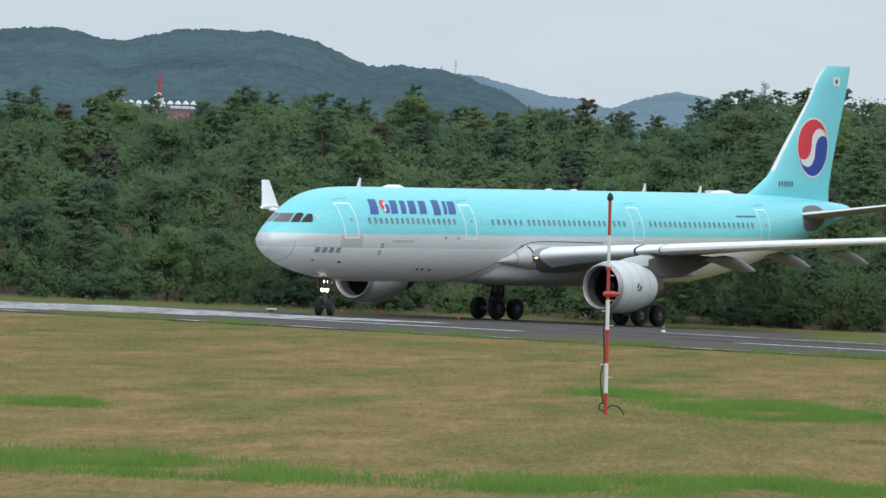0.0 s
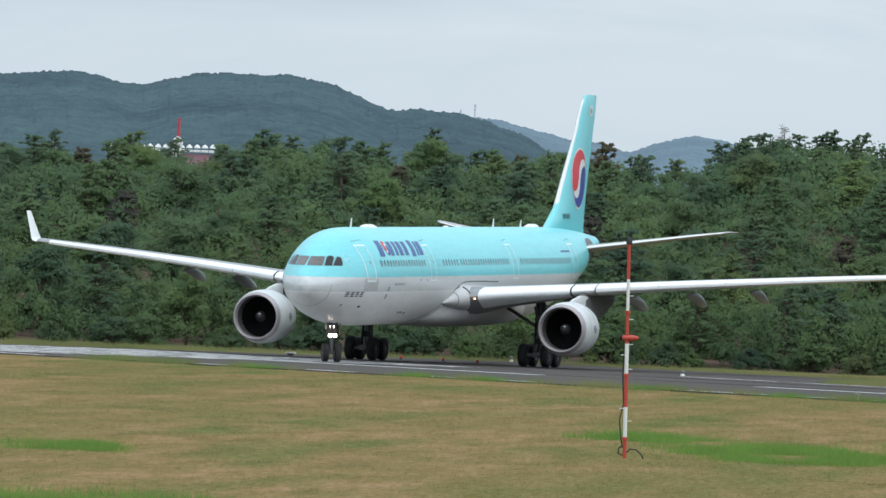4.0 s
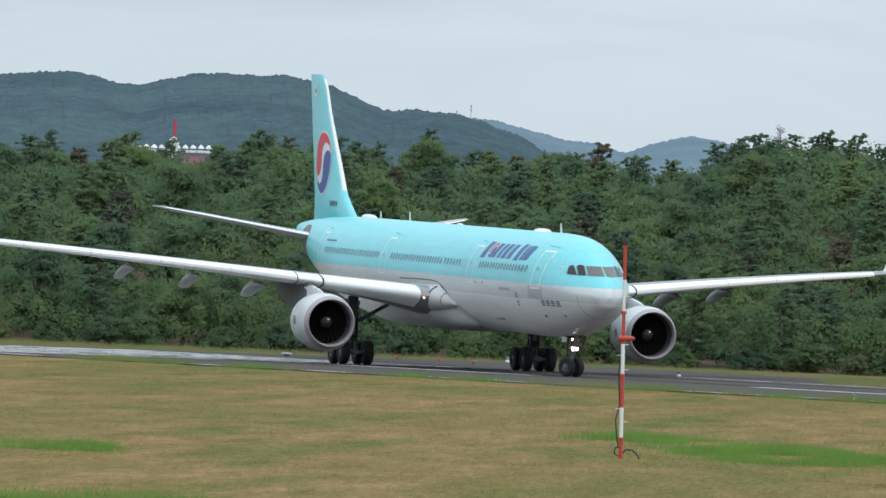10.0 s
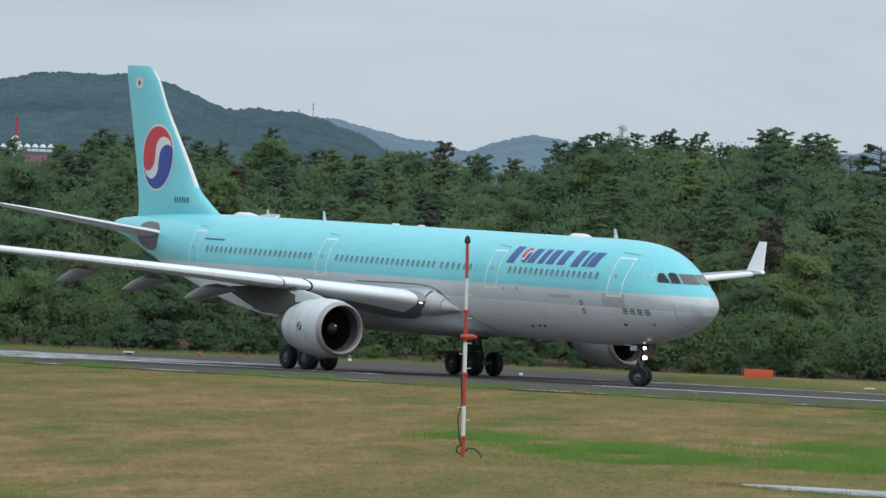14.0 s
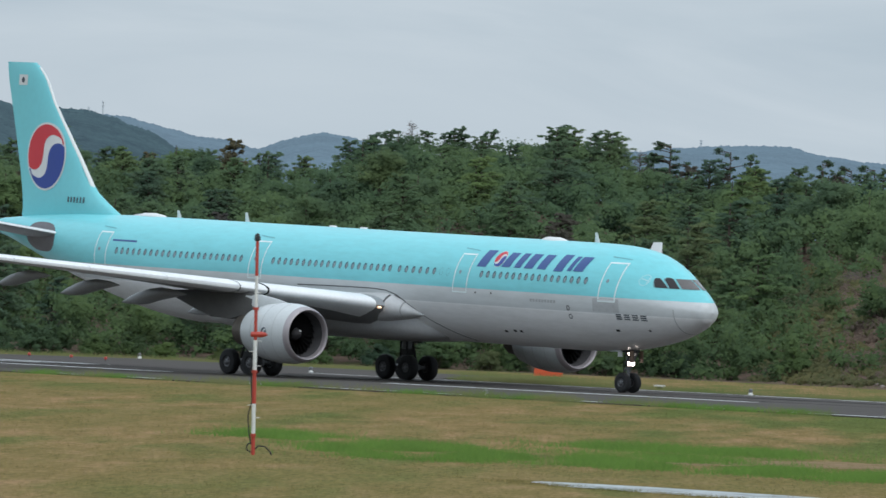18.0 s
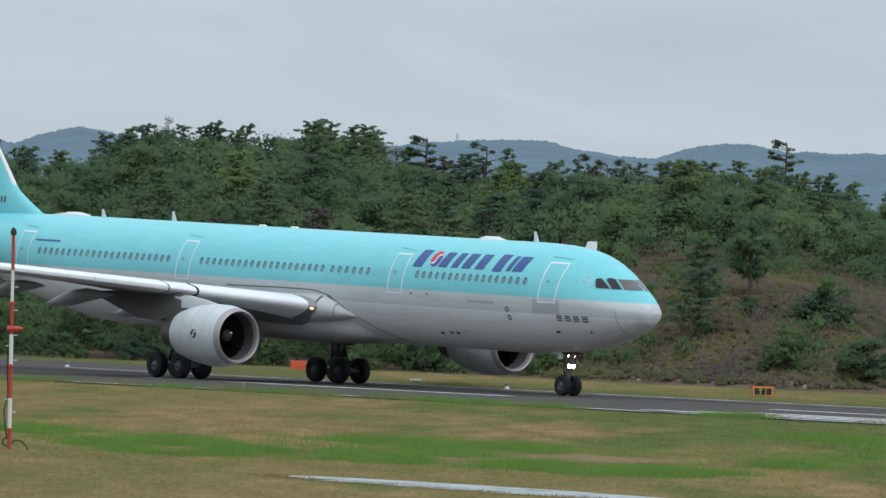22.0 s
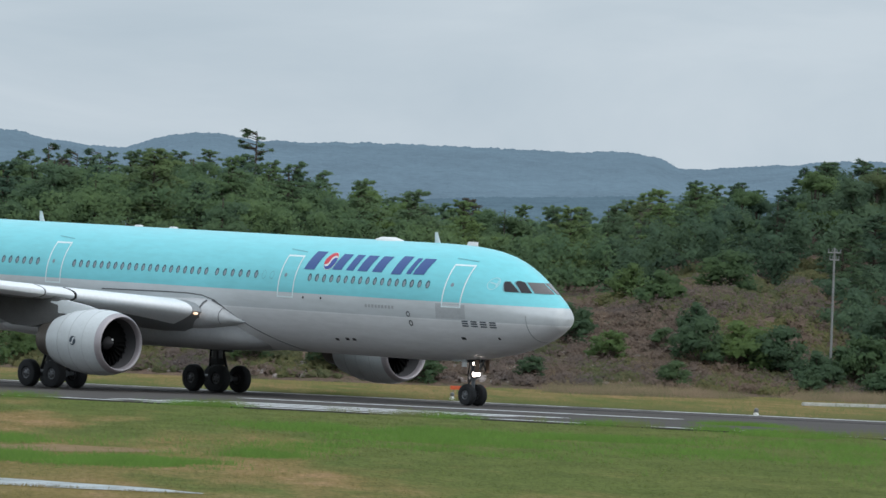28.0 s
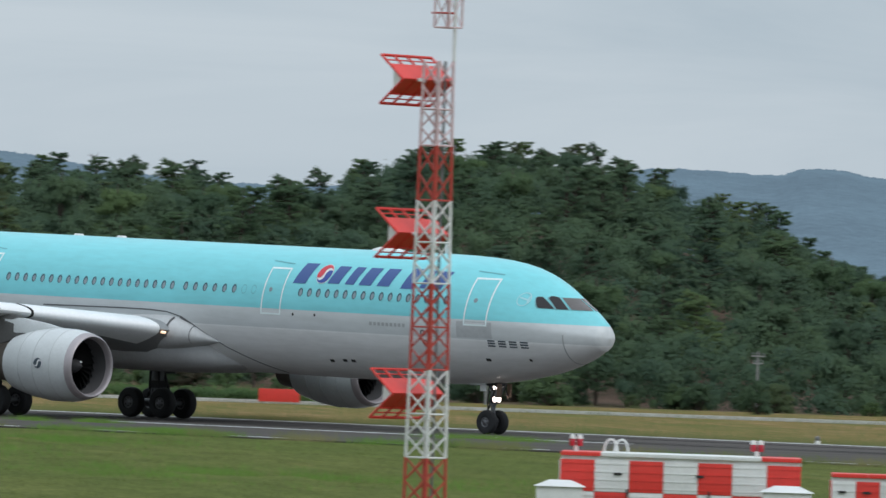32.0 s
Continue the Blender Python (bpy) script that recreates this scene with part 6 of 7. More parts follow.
# standing water in the grass
k = Mat("sky_pale_water", 0.5, 0.0, 0.6)
# pale base colour takes the place of sky mirrored in the puddle
k.base(k.ramp(k.noise(k.coord("Object", (1, 0.3, 1)), 1.2, 5), (0.3, (0.15, 0.165, 0.16)), (0.6, (0.36, 0.385, 0.385))))
k.bump(k.noise(k.coord("Object"), 6.0, 3), 0.5, 0.05)
M["water"] = k.m
bm = bmesh.new()
out = []
for i in range(40):
    t = 2 * math.pi * i / 40
    wob = 1 + 0.22 * noise.noise(Vector((math.cos(t) * 2, math.sin(t) * 2, 4)))
    u, v = 9.0 * math.cos(t) * wob, 2.3 * math.sin(t) * wob
    ang = radians(-59)
    out.append(bm.verts.new(Vector((16.2 + u * math.cos(ang) - v * math.sin(ang), 212.0 + u * math.sin(ang) + v * math.cos(ang), -0.045))))
bm.faces.new(out)
tagged(part("water", normals(bm), "water", smooth=False), "shallow puddle of standing water in the grass", "water", kind="structure")

# bare reddish earth showing through the turf
k = Mat("bare_earth", 0.95, 0.0, 0.02)
gc = k.node("ShaderNodeNewGeometry")
k.base(k.ramp(k.noise(gc.outputs["Position"], 1.1, 5, 0.7), (0.3, (0.16, 0.115, 0.055)), (0.7, (0.27, 0.185, 0.115))))
M["earth"] = k.m
bm = bmesh.new()
out = []
for i in range(44):
    t = 2 * math.pi * i / 44
    wob = 1 + 0.5 * noise.noise(Vector((math.cos(t) * 2.5, math.sin(t) * 2.5, 9)))
    out.append(bm.verts.new(Vector((21.6 + 4.6 * math.cos(t) * wob, 259.5 + 5.0 * math.sin(t) * wob + 4.0 * math.cos(t) * wob, -0.05))))
bm.faces.new(out)
tagged(part("bare_earth", normals(bm), "earth", smooth=False), "patch of bare reddish-brown earth in the grass", "earth", kind="structure")

# taller green grass patches
gm = Mat("lush_grass", 0.9, 0.0, 0.1)
gg = gm.node("ShaderNodeNewGeometry")
gm.base(gm.mix(1.0, gm.ramp(gm.noise(gg.outputs["Position"], 0.5, 4), (0.3, (0.072, 0.126, 0.022)), (0.7, (0.104, 0.186, 0.031))), gm.ramp(gg.outputs["Random Per Island"], (0, (0.8, 0.82, 0.8)), (1, (1.12, 1.1, 1.05))), "MULTIPLY"))
M["lush"] = gm.m
PATCHES = ((-8.2, 171, 2.6, 6), (-6.3, 168, 2.6, 5), (-4.4, 164, 2.4, 4), (-9.9, 226, 1.8, 4), (6.1, 274, 2.0, 8), (8.3, 253, 1.6, 5), (10.6, 257, 2.2, 6), (13.2, 257, 2.6, 6), (17.2, 258, 3, 7), (10.0, 262, 2.4, 5), (12.1, 251, 3, 5),
           (2.0, 164, 2.2, 4), (5.4, 168, 3.0, 4), (8.3, 171, 2.6, 4), (17.8, 276, 3, 6), (13.6, 250, 2.4, 5), (15.6, 246, 2.4, 5), (18.4, 246, 2.4, 5), (19.9, 243, 2.4, 5), (21.6, 241, 2.2, 5), (23.2, 240, 2.2, 5), (9.6, 247, 2.6, 5), (21.1, 274, 2.6, 6), (26.8, 262, 1.4, 4), (28.2, 260, 1.4, 4),
           (38.5, 317, 3.5, 7), (43, 316, 4.5, 6), (47.4, 316, 3.5, 5), (40, 324, 4, 6), (39.8, 298, 4, 8), (62.2, 371, 1.6, 4), (59.6, 346, 2.2, 5), (70.8, 366, 1.8, 4), (69.6, 341, 2.2, 5), (84.9, 348, 2, 5), (54, 250, 7, 12), (34, 275, 5, 9), (49, 290, 7, 12), (58, 315, 6, 12))


def lush(rnd):
    x, y, rx, ry = PATCHES[rnd.randint(len(PATCHES))]
    u, v = rnd.normal(0, 0.55, 2)
    c = noise.noise(Vector((x + u * rx, (y + v * ry) * 0.3, 7.0)) * 0.5)
    return (x + u * rx, y + v * ry, -0.06) if c > -0.12 else None


ob = tufts("grass", 32000, lush, 0.10, 0.30, 7, 9, "patches of taller lush green grass")
ob.data.materials[0] = M["lush"]


CLUMPS = (-86, -72, -58, -52, -38, -27, -18.4, -7, -4.3, -2.7, 1.2, 13, 15, 30, 39, 46, 50, 52, 60, 66, 68, 77, 80, 92, 104)


def rim_tufts(rnd):
    u = CLUMPS[rnd.randint(len(CLUMPS))]
    p = run(u + rnd.normal(0, 0.9), -33.5 + rnd.normal(0, 0.35))
    return (p.x, p.y, -0.06)


tufts("grass", 2000, rim_tufts, 0.16, 0.40, 8, 41, "green grass tufts leaning over the runway edge").data.materials[0] = M["lush"]


def puddle_rim(rnd):
    u = rnd.uniform(-9.5, 9.5)
    v = -2.2 * math.sqrt(max(0.0, 1 - (u / 9.6) ** 2)) + rnd.normal(-0.1, 0.3)
    if noise.noise(Vector((u * 0.9, v * 0.6, 5.0))) < -0.05:
        return None
    return (16.2 + u * 0.515 + v * 0.857, 212.0 - u * 0.857 + v * 0.515, -0.06)


tufts("grass", 700, puddle_rim, 0.04, 0.10, 6, 43, "olive grass growing at the edge of the puddle")

# runway edge lights and small markers
def edge_light(x, y, label="low white runway edge light"):
    t = thing("runway_light", label, "light", pose(x, y, 0), "lights along the runway")
    b = bmesh.new()
    rod(b, (0, 0, -0.06), (0, 0, 0.12), 0.16, 0.10, 12)
    part("base", normals(b), "mast_white", t)
    b = bmesh.new()
    lathe(b, [(0.12, 0.10), (0.2, 0.12), (0.3, 0.09), (0.34, 0.01)], "Z", 12)
    part("lens", normals(b), "hub", t)


for u in (-150, -100, -60, 0, 60, 120, 180):
    p = run(u, 38.0 if u < -110 else 14.5)
    edge_light(p.x, p.y)
for x, y in ((19.0, 409.7), (59.1, 444.4)):
    edge_light(x, y)


def flat_fixture(x, y):
    t = thing("light_fixture", "flat white light fixture on a short dark stem beside the runway", "light", pose(x, y, -0.06, 0, 0, -8))
    b = bmesh.new()
    box(b, (0, 0, 0.22), (0.62, 0.32, 0.10), bevel=0.03)
    part("case", normals(b), "mast_white", t)
    b = bmesh.new()
    box(b, (0, 0, 0.12), (0.34, 0.22, 0.10), bevel=0.02)
    part("housing", normals(b), "dark", t)
    b = bmesh.new()
    rod(b, (0, 0, 0), (0, 0, 0.10), 0.05, None, 8)
    part("leg", normals(b), "dark", t)


for x, y in ((-10.4, 530.0), (32.0, 481.0)):
    flat_fixture(x, y)
for x, y in ((-6.1, 532.5), (-3.6, 532.2), (-1.0, 528.0), (1.1, 522.0)):
    t = thing("marker_lamp", "small orange taxiway marker lamp", "marker", pose(x, y, -0.06), "orange marker lamps")
    bm = bmesh.new()
    rod(bm, (0, 0, 0), (0, 0, 0.2), 0.05, None, 8)
    part("stem", normals(bm), "hub", t)
    bm = bmesh.new()
    lathe(bm, [(0.14, 0.06), (0.16, 0.10), (0.26, 0.10), (0.32, 0.06), (0.33, 0.01)], "Z", 12)
    part("lens", normals(bm), "signal_red", t)

# ---- glide path mast with its aerials ----
MAST = Vector((41.05, 173.2, -0.06))
mast = thing("aerial_mast", "red and white lattice mast carrying three red aerials", "mast", Matrix.Translation(MAST) @ Matrix.Rotation(radians(RUN_YAW), 4, "Z"))
HALF = 0.22


def half(z):
    """Half the mast's width at a height."""
    return 0.31 - 0.0095 * z


levels = [0.0, 0.95, 1.9, 2.8, 3.72, 4.6, 5.5, 6.35, 7.22, 8.35, 9.1, 10.1]
for i, (a, b) in enumerate(zip(levels, levels[1:])):
    red = (0 <= a < 1.8) or (3.7 <= a < 5.5) or (7.2 <= a < 8.3)
    col = "signal_red" if red else ("faded_pink" if a > 8.3 else "mast_white")
    for sx in (-1, 1):
        for sy in (-1, 1):
            bm = bmesh.new()
            rod(bm, (sx * half(a), sy * half(a), a), (sx * half(b), sy * half(b), b), 0.032, None, 8)
            part("leg", normals(bm), col, mast)
    for sx, sy, tx, ty in ((-1, -1, 1, -1), (1, -1, 1, 1), (1, 1, -1, 1), (-1, 1, -1, -1)):
        bm = bmesh.new()
        rod(bm, (sx * half(a), sy * half(a), a), (tx * half(a), ty * half(a), a), 0.022, None, 6)
        part("crossbar", normals(bm), col, mast)
        mid = (a + b) / 2
        for za, zb in ((a, mid), (mid, b)):
            bm = bmesh.new()
            rod(bm, (sx * half(za), sy * half(za), za), (tx * half(zb), ty * half(zb), zb), 0.016, None, 5)
            part("brace", normals(bm), col, mast)
            bm = bmesh.new()
            rod(bm, (tx * half(za), ty * half(za), za), (sx * half(zb), sy * half(zb), zb), 0.016, None, 5)
            part("brace", normals(bm), col, mast)
bm = bmesh.new()
rod(bm, (0.1, 0.1, 0), (0.1, 0.1, 10.1), 0.03, None, 6)
part("feed_cable", normals(bm), "hub", mast)
bm = bmesh.new()
rod(bm, (HALF, HALF, 10.1), (HALF, HALF, 12.6), 0.035, None, 8)
part("top_pole", normals(bm), "mast_white", mast, "thin white pole above the lattice")
for i, (za, zb) in enumerate(((10.8, 11.5), (11.5, 12.2), (12.2, 12.9))):
    for sx, sy, tx, ty in ((-1, -1, 1, -1), (1, -1, 1, 1), (1, 1, -1, 1), (-1, 1, -1, -1)):
        bm = bmesh.new()
        rod(bm, (0.12 + 0.2 * sx, 0.12 + 0.2 * sy, za), (0.12 + 0.2 * sx, 0.12 + 0.2 * sy, zb), 0.026, None, 6)
        part("leg", normals(bm), "faded_pink", mast)
        bm = bmesh.new()
        rod(bm, (0.12 + 0.2 * sx, 0.12 + 0.2 * sy, za), (0.12 + 0.2 * tx, 0.12 + 0.2 * ty, za), 0.018, None, 5)
        part("crossbar", normals(bm), "signal_red" if i == 1 else "faded_pink", mast)
        bm = bmesh.new()
        rod(bm, (0.12 + 0.2 * sx, 0.12 + 0.2 * sy, za), (0.12 + 0.2 * tx, 0.12 + 0.2 * ty, zb), 0.014, None, 5)
        part("brace", normals(bm), "faded_pink", mast)
for zt in (11.1,):
    bm = bmesh.new()
    rod(bm, (HALF, HALF, zt), (-0.15, -0.1, zt), 0.025, None, 6)
    part("top_arm", normals(bm), "signal_red", mast)
for zc in (3.2, 6.52, 9.7):
    apex = Vector((-0.38, 0.12, zc))
    wid = 0.78
    for sz in (1, -1):
        tip = apex + Vector((-0.62, 0, sz * 0.50))
        bm = bmesh.new()
        inner = apex.lerp(tip, 0.6)
        q = [apex + Vector((0, -wid, 0)), apex + Vector((0, wid, 0)), inner + Vector((0, wid, 0)), inner + Vector((0, -wid, 0))]
        off = Vector((0.02 * sz * 0.6, 0, 0.02))
        lo, hi = [bm.verts.new(p) for p in q], [bm.verts.new(p + off) for p in q]
        bm.faces.new(lo)
        bm.faces.new(hi[::-1])
        for i in range(4):
            bm.faces.new((lo[i], lo[(i + 1) % 4], hi[(i + 1) % 4], hi[i]))
        part("reflector_plate", normals(bm), "aerial_red", mast, "bright red aerial reflector", smooth=False)
        for k in range(5):
            w2 = -wid + 2 * wid * k / 4
            bm = bmesh.new()
            rod(bm, apex + Vector((0, w2, 0)), tip + Vector((0, w2, 0)), 0.026, None, 6)
            part("reflector_rib", normals(bm), "aerial_red", mast)
        for fr, rr in ((0.6, 0.024), (0.8, 0.016), (1.0, 0.034)):
            o = apex.lerp(tip, fr)
            bm = bmesh.new()
            rod(bm, o + Vector((0, -wid, 0)), o + Vector((0, wid, 0)), rr, None, 6)
            part("edge_bar", normals(bm), "aerial_red", mast)
    bm = bmesh.new()
    va = [apex + Vector((0.0, -wid + 0.03, 0)), apex + Vector((-0.30, -wid + 0.03, 0.24)), apex + Vector((-0.30, -wid + 0.03, -0.24))]
    fr = [bm.verts.new(p) for p in va]
    bk = [bm.verts.new(p + Vector((0, 0.03, 0))) for p in va]
    bm.faces.new(fr)
    bm.faces.new(bk[::-1])
    for i in range(3):
        bm.faces.new((fr[i], fr[(i + 1) % 3], bk[(i + 1) % 3], bk[i]))
    part("end_plate", normals(bm), "mast_white", mast, "white triangular end plate", smooth=False)
    bm = bmesh.new()
    box(bm, apex + Vector((-0.28, 0, 0)), (0.16, 1.2, 0.16), bevel=0.02)
    part("dipole_cover", normals(bm), "mast_white", mast)
    for w2 in (-0.3, 0.3):
        bm = bmesh.new()
        rod(bm, apex + Vector((0, w2, 0)), (-HALF, w2, zc), 0.04, None, 8)
        part("bracket", normals(bm), "mast_white", mast)

# ---- chequered equipment shelter ----
def shelter(x0, y0, x1, y1, hgt, cols, deep, first, label, lamps=()):
    a, b = Vector((x0, y0, 0)), Vector((x1, y1, 0))
    ln = (b - a).length
    t = thing("equipment_shelter", label, "shelter", Matrix.Translation(a + Vector((0, 0, -0.06))) @ Matrix.Rotation(math.atan2((b - a).y, (b - a).x), 4, "Z"), "chequered equipment shelters")
    bm2 = bmesh.new()
    box(bm2, (ln / 2, deep / 2, hgt / 2), (ln - 0.02, deep - 0.02, hgt))
    part("wall", normals(bm2), "mast_white", t)
    rows_n = 3
    rh = (hgt - 0.14) / rows_n
    w = ln / cols
    for r in range(rows_n):
        for c in range(cols):
            bm2 = bmesh.new()
            box(bm2, (w * (c + 0.5), -0.008, rh * (r + 0.5)), (w - 0.012, 0.03, rh - 0.012), bevel=0.004)
            for q in range(4):
                box(bm2, (w * (c + 0.5), -0.026, rh * (r + (q + 0.5) / 4)), (w - 0.03, 0.012, 0.02))
            part("panel", normals(bm2), "aerial_red" if (r + c + first) % 2 else "mast_white", t)
        for c in range(3):
            bm2 = bmesh.new()
            box(bm2, (-0.008, deep * (c + 0.5) / 3, rh * (r + 0.5)), (0.03, deep / 3 - 0.012, rh - 0.012), bevel=0.004)
            part("panel", normals(bm2), "aerial_red" if (r + c + first + 1) % 2 else "mast_white", t)
    n = cols - 1
    for c in range(n):
        bm2 = bmesh.new()
        box(bm2, (ln / n * (c + 0.5), deep / 2, hgt - 0.03), (ln / n - 0.006, deep + 0.10, 0.08), bevel=0.02)
        part("roof_panel", normals(bm2), "aerial_red" if c in (0, n - 1) else "mast_white", t)
    for c in (0.28, 0.62):
        bm2 = bmesh.new()
        box(bm2, (ln * c, -0.05, hgt * 0.62), (0.04, 0.05, 0.16), bevel=0.01)
        part("handle", normals(bm2), "dark", t)
        bm2 = bmesh.new()
        box(bm2, (ln * c - 0.2, -0.04, hgt * 0.80), (0.16, 0.03, 0.05))
        part("hinge", normals(bm2), "dark", t)
    for lx in lamps:
        for dx in (-0.075, 0.075):
            bm2 = bmesh.new()
            lathe(bm2, [(hgt + 0.12, 0.05), (hgt + 0.14, 0.065), (hgt + 0.26, 0.065), (hgt + 0.31, 0.03), (hgt + 0.32, 0.005)], "Z", 12, 0, (lx + dx, deep * 0.3, 0))
            lamp = part("obstruction_lamp", normals(bm2), "red_glass", t, "red obstruction lamp")
            bm2 = bmesh.new()
            lathe(bm2, [(hgt + 0.27, 0.066), (hgt + 0.31, 0.06), (hgt + 0.35, 0.04), (hgt + 0.36, 0.005)], "Z", 12, 0, (lx + dx, deep * 0.3, 0))
            part("lamp_cap", normals(bm2), "mast_white", lamp)
        bm2 = bmesh.new()
        rod(bm2, (lx, deep * 0.3, hgt), (lx, deep * 0.3, hgt + 0.13), 0.05, None, 8)
        part("lamp_stem", normals(bm2), "mast_white", t)
    return t


sh = shelter(43.75, 172.5, 48.55, 171.2, 2.12, 7, 2.2, 1, "red and white chequered equipment shelter with lamps on its roof", (0.3, 4.05))
bm = bmesh.new()
for dx in (0, 0.22):
    pts = [Vector((1.02 + dx + 0.14 * math.cos(t), 0.9, 2.14 + 0.26 * math.sin(t))) for t in (math.pi * i / 8 for i in range(9))]
    for a, b in zip(pts, pts[1:]):
        rod(bm, a, b, 0.028, None, 6)
part("roof_hoops", normals(bm), "mast_white", sh, "white pipe hoops")
shelter(49.15, 171.0, 50.6, 170.6, 1.85, 3, 1.4, 0, "small red and white chequered equipment cabinet")


def white_box(x, y, w, d, hgt, yaw):
    t = thing("equipment_box", "plain white metal equipment box beside the shelter", "box", pose(x, y, -0.06, 0, 0, yaw))
    b = bmesh.new()
    box(b, (0, 0, hgt / 2), (w, d, hgt), bevel=0.02)
    part("case", normals(b), "mast_white", t)
    b = bmesh.new()
    rows = [[Vector((sx * (w / 2 + 0.05), sy * (d / 2 + 0.05), hgt)) for sx, sy in ((-1, -1), (1, -1), (1, 1), (-1, 1))], [Vector((sx * (w / 2 - 0.25), sy * (d / 2 - 0.25), hgt + 0.13)) for sx, sy in ((-1, -1), (1, -1), (1, 1), (-1, 1))]]
    vs2 = grid_faces(b, rows, True)
    cap(b, vs2[1])
    part("lid", normals(b), "mast_white", t)


white_box(43.55, 171.7, 0.95, 0.9, 1.42, -15)
white_box(48.0, 170.3, 1.0, 0.9, 1.45, -15)

# ---- far landmarks ----
pav = thing("domed_pavilion", "white domed pavilion with small domes and a red mast", "building", pose(-89.2, 2648.5, 36.0))
bm = bmesh.new()
box(bm, (-4.8, 2, 2.0), (33, 8, 9.6), bevel=0.1)
part("wall", normals(bm), plain("pavilion_plum_wall", (0.30, 0.16, 0.19), 0.8), pav, "dull plum walls")
for i in range(14):
    bm = bmesh.new()
    lathe(bm, [(0.0, 1.0), (0.3, 0.95), (0.75, 0.65), (1.05, 0.22), (1.2, 0.02)], "Z", 14, 0, (-20.4 + 2.4 * i, -1.0, 8.0 + 0.05 * i))
    part("small_dome", normals(bm), "mast_white", pav)
    bm = bmesh.new()
    box(bm, (-20.4 + 2.4 * i, -1.6, 7.65), (2.2, 2.4, 0.75), bevel=0.05)
    part("bay", normals(bm), "mast_white", pav)
bm = bmesh.new()
rod(bm, (0, -3.6, 3.0), (0, -3.6, 9.6), 1.3, None, 18)
part("turret", normals(bm), "mast_white", pav)
bm = bmesh.new()
lathe(bm, [(9.6, 1.7), (10.1, 1.7), (10.9, 1.4), (11.6, 0.7), (11.9, 0.1)], "Z", 18, 0, (0, -3.6, 0))
part("turret_dome", normals(bm), "mast_white", pav)
bm = bmesh.new()
rod(bm, (0.2, -3.0, 11.5), (0.2, -3.0, 17.6), 0.55, 0.45, 8)
part("mast", normals(bm), plain("mast_crimson", (0.42, 0.05, 0.08), 0.6), pav, "red mast")


M["far_grey"] = plain("galvanised_mast", (0.48, 0.52, 0.55), 0.6)


def far_mast(x, y, z, hgt, r):
    t = thing("radio_mast", "thin grey radio mast on the hill's ridge", "mast", pose(x, y, z), "radio masts on the hills")
    b = bmesh.new()
    rod(b, (0, 0, -3), (0, 0, hgt), r * 0.7, r * 0.5, 6)
    part("shaft", normals(b), "far_grey", t)
    for f in (0.55, 0.8):
        b = bmesh.new()
        rod(b, (0, 0, hgt * f), (0, 0, hgt * f + 0.5), r * 1.4, None, 8)
        part("platform", normals(b), "far_grey", t)


far_mast(1.9, 2980, 64.0, 4.8, 0.28)
far_mast(-3.0, 2982, 64.2, 2.2, 0.2)
far_mast(298, 4239, 84.0, 4.6, 0.5)

# lone tall pine and dead trees on the skyline
cs, limbs = [], []
rl = np.random.RandomState(31)
for j in range(26):
    t, f = rl.uniform(0, 2 * math.pi), rl.uniform(0.45, 1.0)
    rr = 1.25 * (1.15 - 0.55 * abs(f - 0.8)) * rl.uniform(0.4, 1.0)
    tip = np.array([rr * math.cos(t), rr * math.sin(t), 6.4 * f])
    limbs.append((np.array([0.1 * f, 0, 6.4 * f - 0.25]), tip, 0.04))
    cs.append((tip, rl.uniform(0.22, 0.4)))
cloud = clump_cloud(rl, cs, 44, 0.11, 0.42, 0.4, 6)
lone = thing("pine_tree", "tall lone pine with a thin ragged crown", "tree", pose(69.7, 641.2, 11.2))
cr = new("crown", mesh_from("crown", cloud, "needle"))
cr.parent = lone
bm = bmesh.new()
rod(bm, (0, 0, -0.5), (0.12, 0, 6.2), 0.13, 0.04, 8)
for a, b, r in limbs:
    rod(bm, a, b, r, r * 0.4, 4)
part("trunk", bm, "bark", lone)
lone["group"] = "pines on the skyline"
for k, (az, top, wide) in enumerate(((3.81, 16.9, 1.15), (4.22, 16.6, 0.85), (4.36, 16.2, 0.75), (4.66, 15.5, 0.6), (4.83, 16.0, 0.8), (5.02, 15.6, 0.7), (5.18, 15.7, 0.9))):
    m = Matrix.Translation(polar(az, 637.0, top - 6.55)) @ Matrix.Rotation(1.3 * k, 4, "Z")
    copy_thing(lone, m).scale = (wide, wide, 1.0)


def dead_tree(x, y, z, hgt, seed):
    r = random.Random(seed)
    t = thing("dead_tree", "bare grey dead tree on the skyline", "tree", pose(x, y, z), "dead trees on the skyline")
    b = bmesh.new()
    rod(b, (0, 0, 0), (0, 0, hgt), 0.09, 0.02, 6)
    part("trunk", b, "twig", t)
    b = bmesh.new()
    for _ in range(46):
        f = r.uniform(0.3, 0.98)
        a = r.uniform(0, 6.28)
        ln = (1.1 - f) * 1.5 * r.uniform(0.5, 1.2) + 0.2
        p, q = Vector((0, 0, hgt * f)), Vector((ln * math.cos(a), ln * math.sin(a), hgt * f + ln * r.uniform(0.1, 0.7)))
        rod(b, p, q, 0.03, 0.012, 4)
        for _k in range(3):
            o = p.lerp(q, r.uniform(0.4, 1))
            rod(b, o, o + Vector((r.uniform(-0.4, 0.4), r.uniform(-0.4, 0.4), r.uniform(0, 0.4))), 0.016, 0.008, 4)
    part("twig_crown", b, "twig", t)


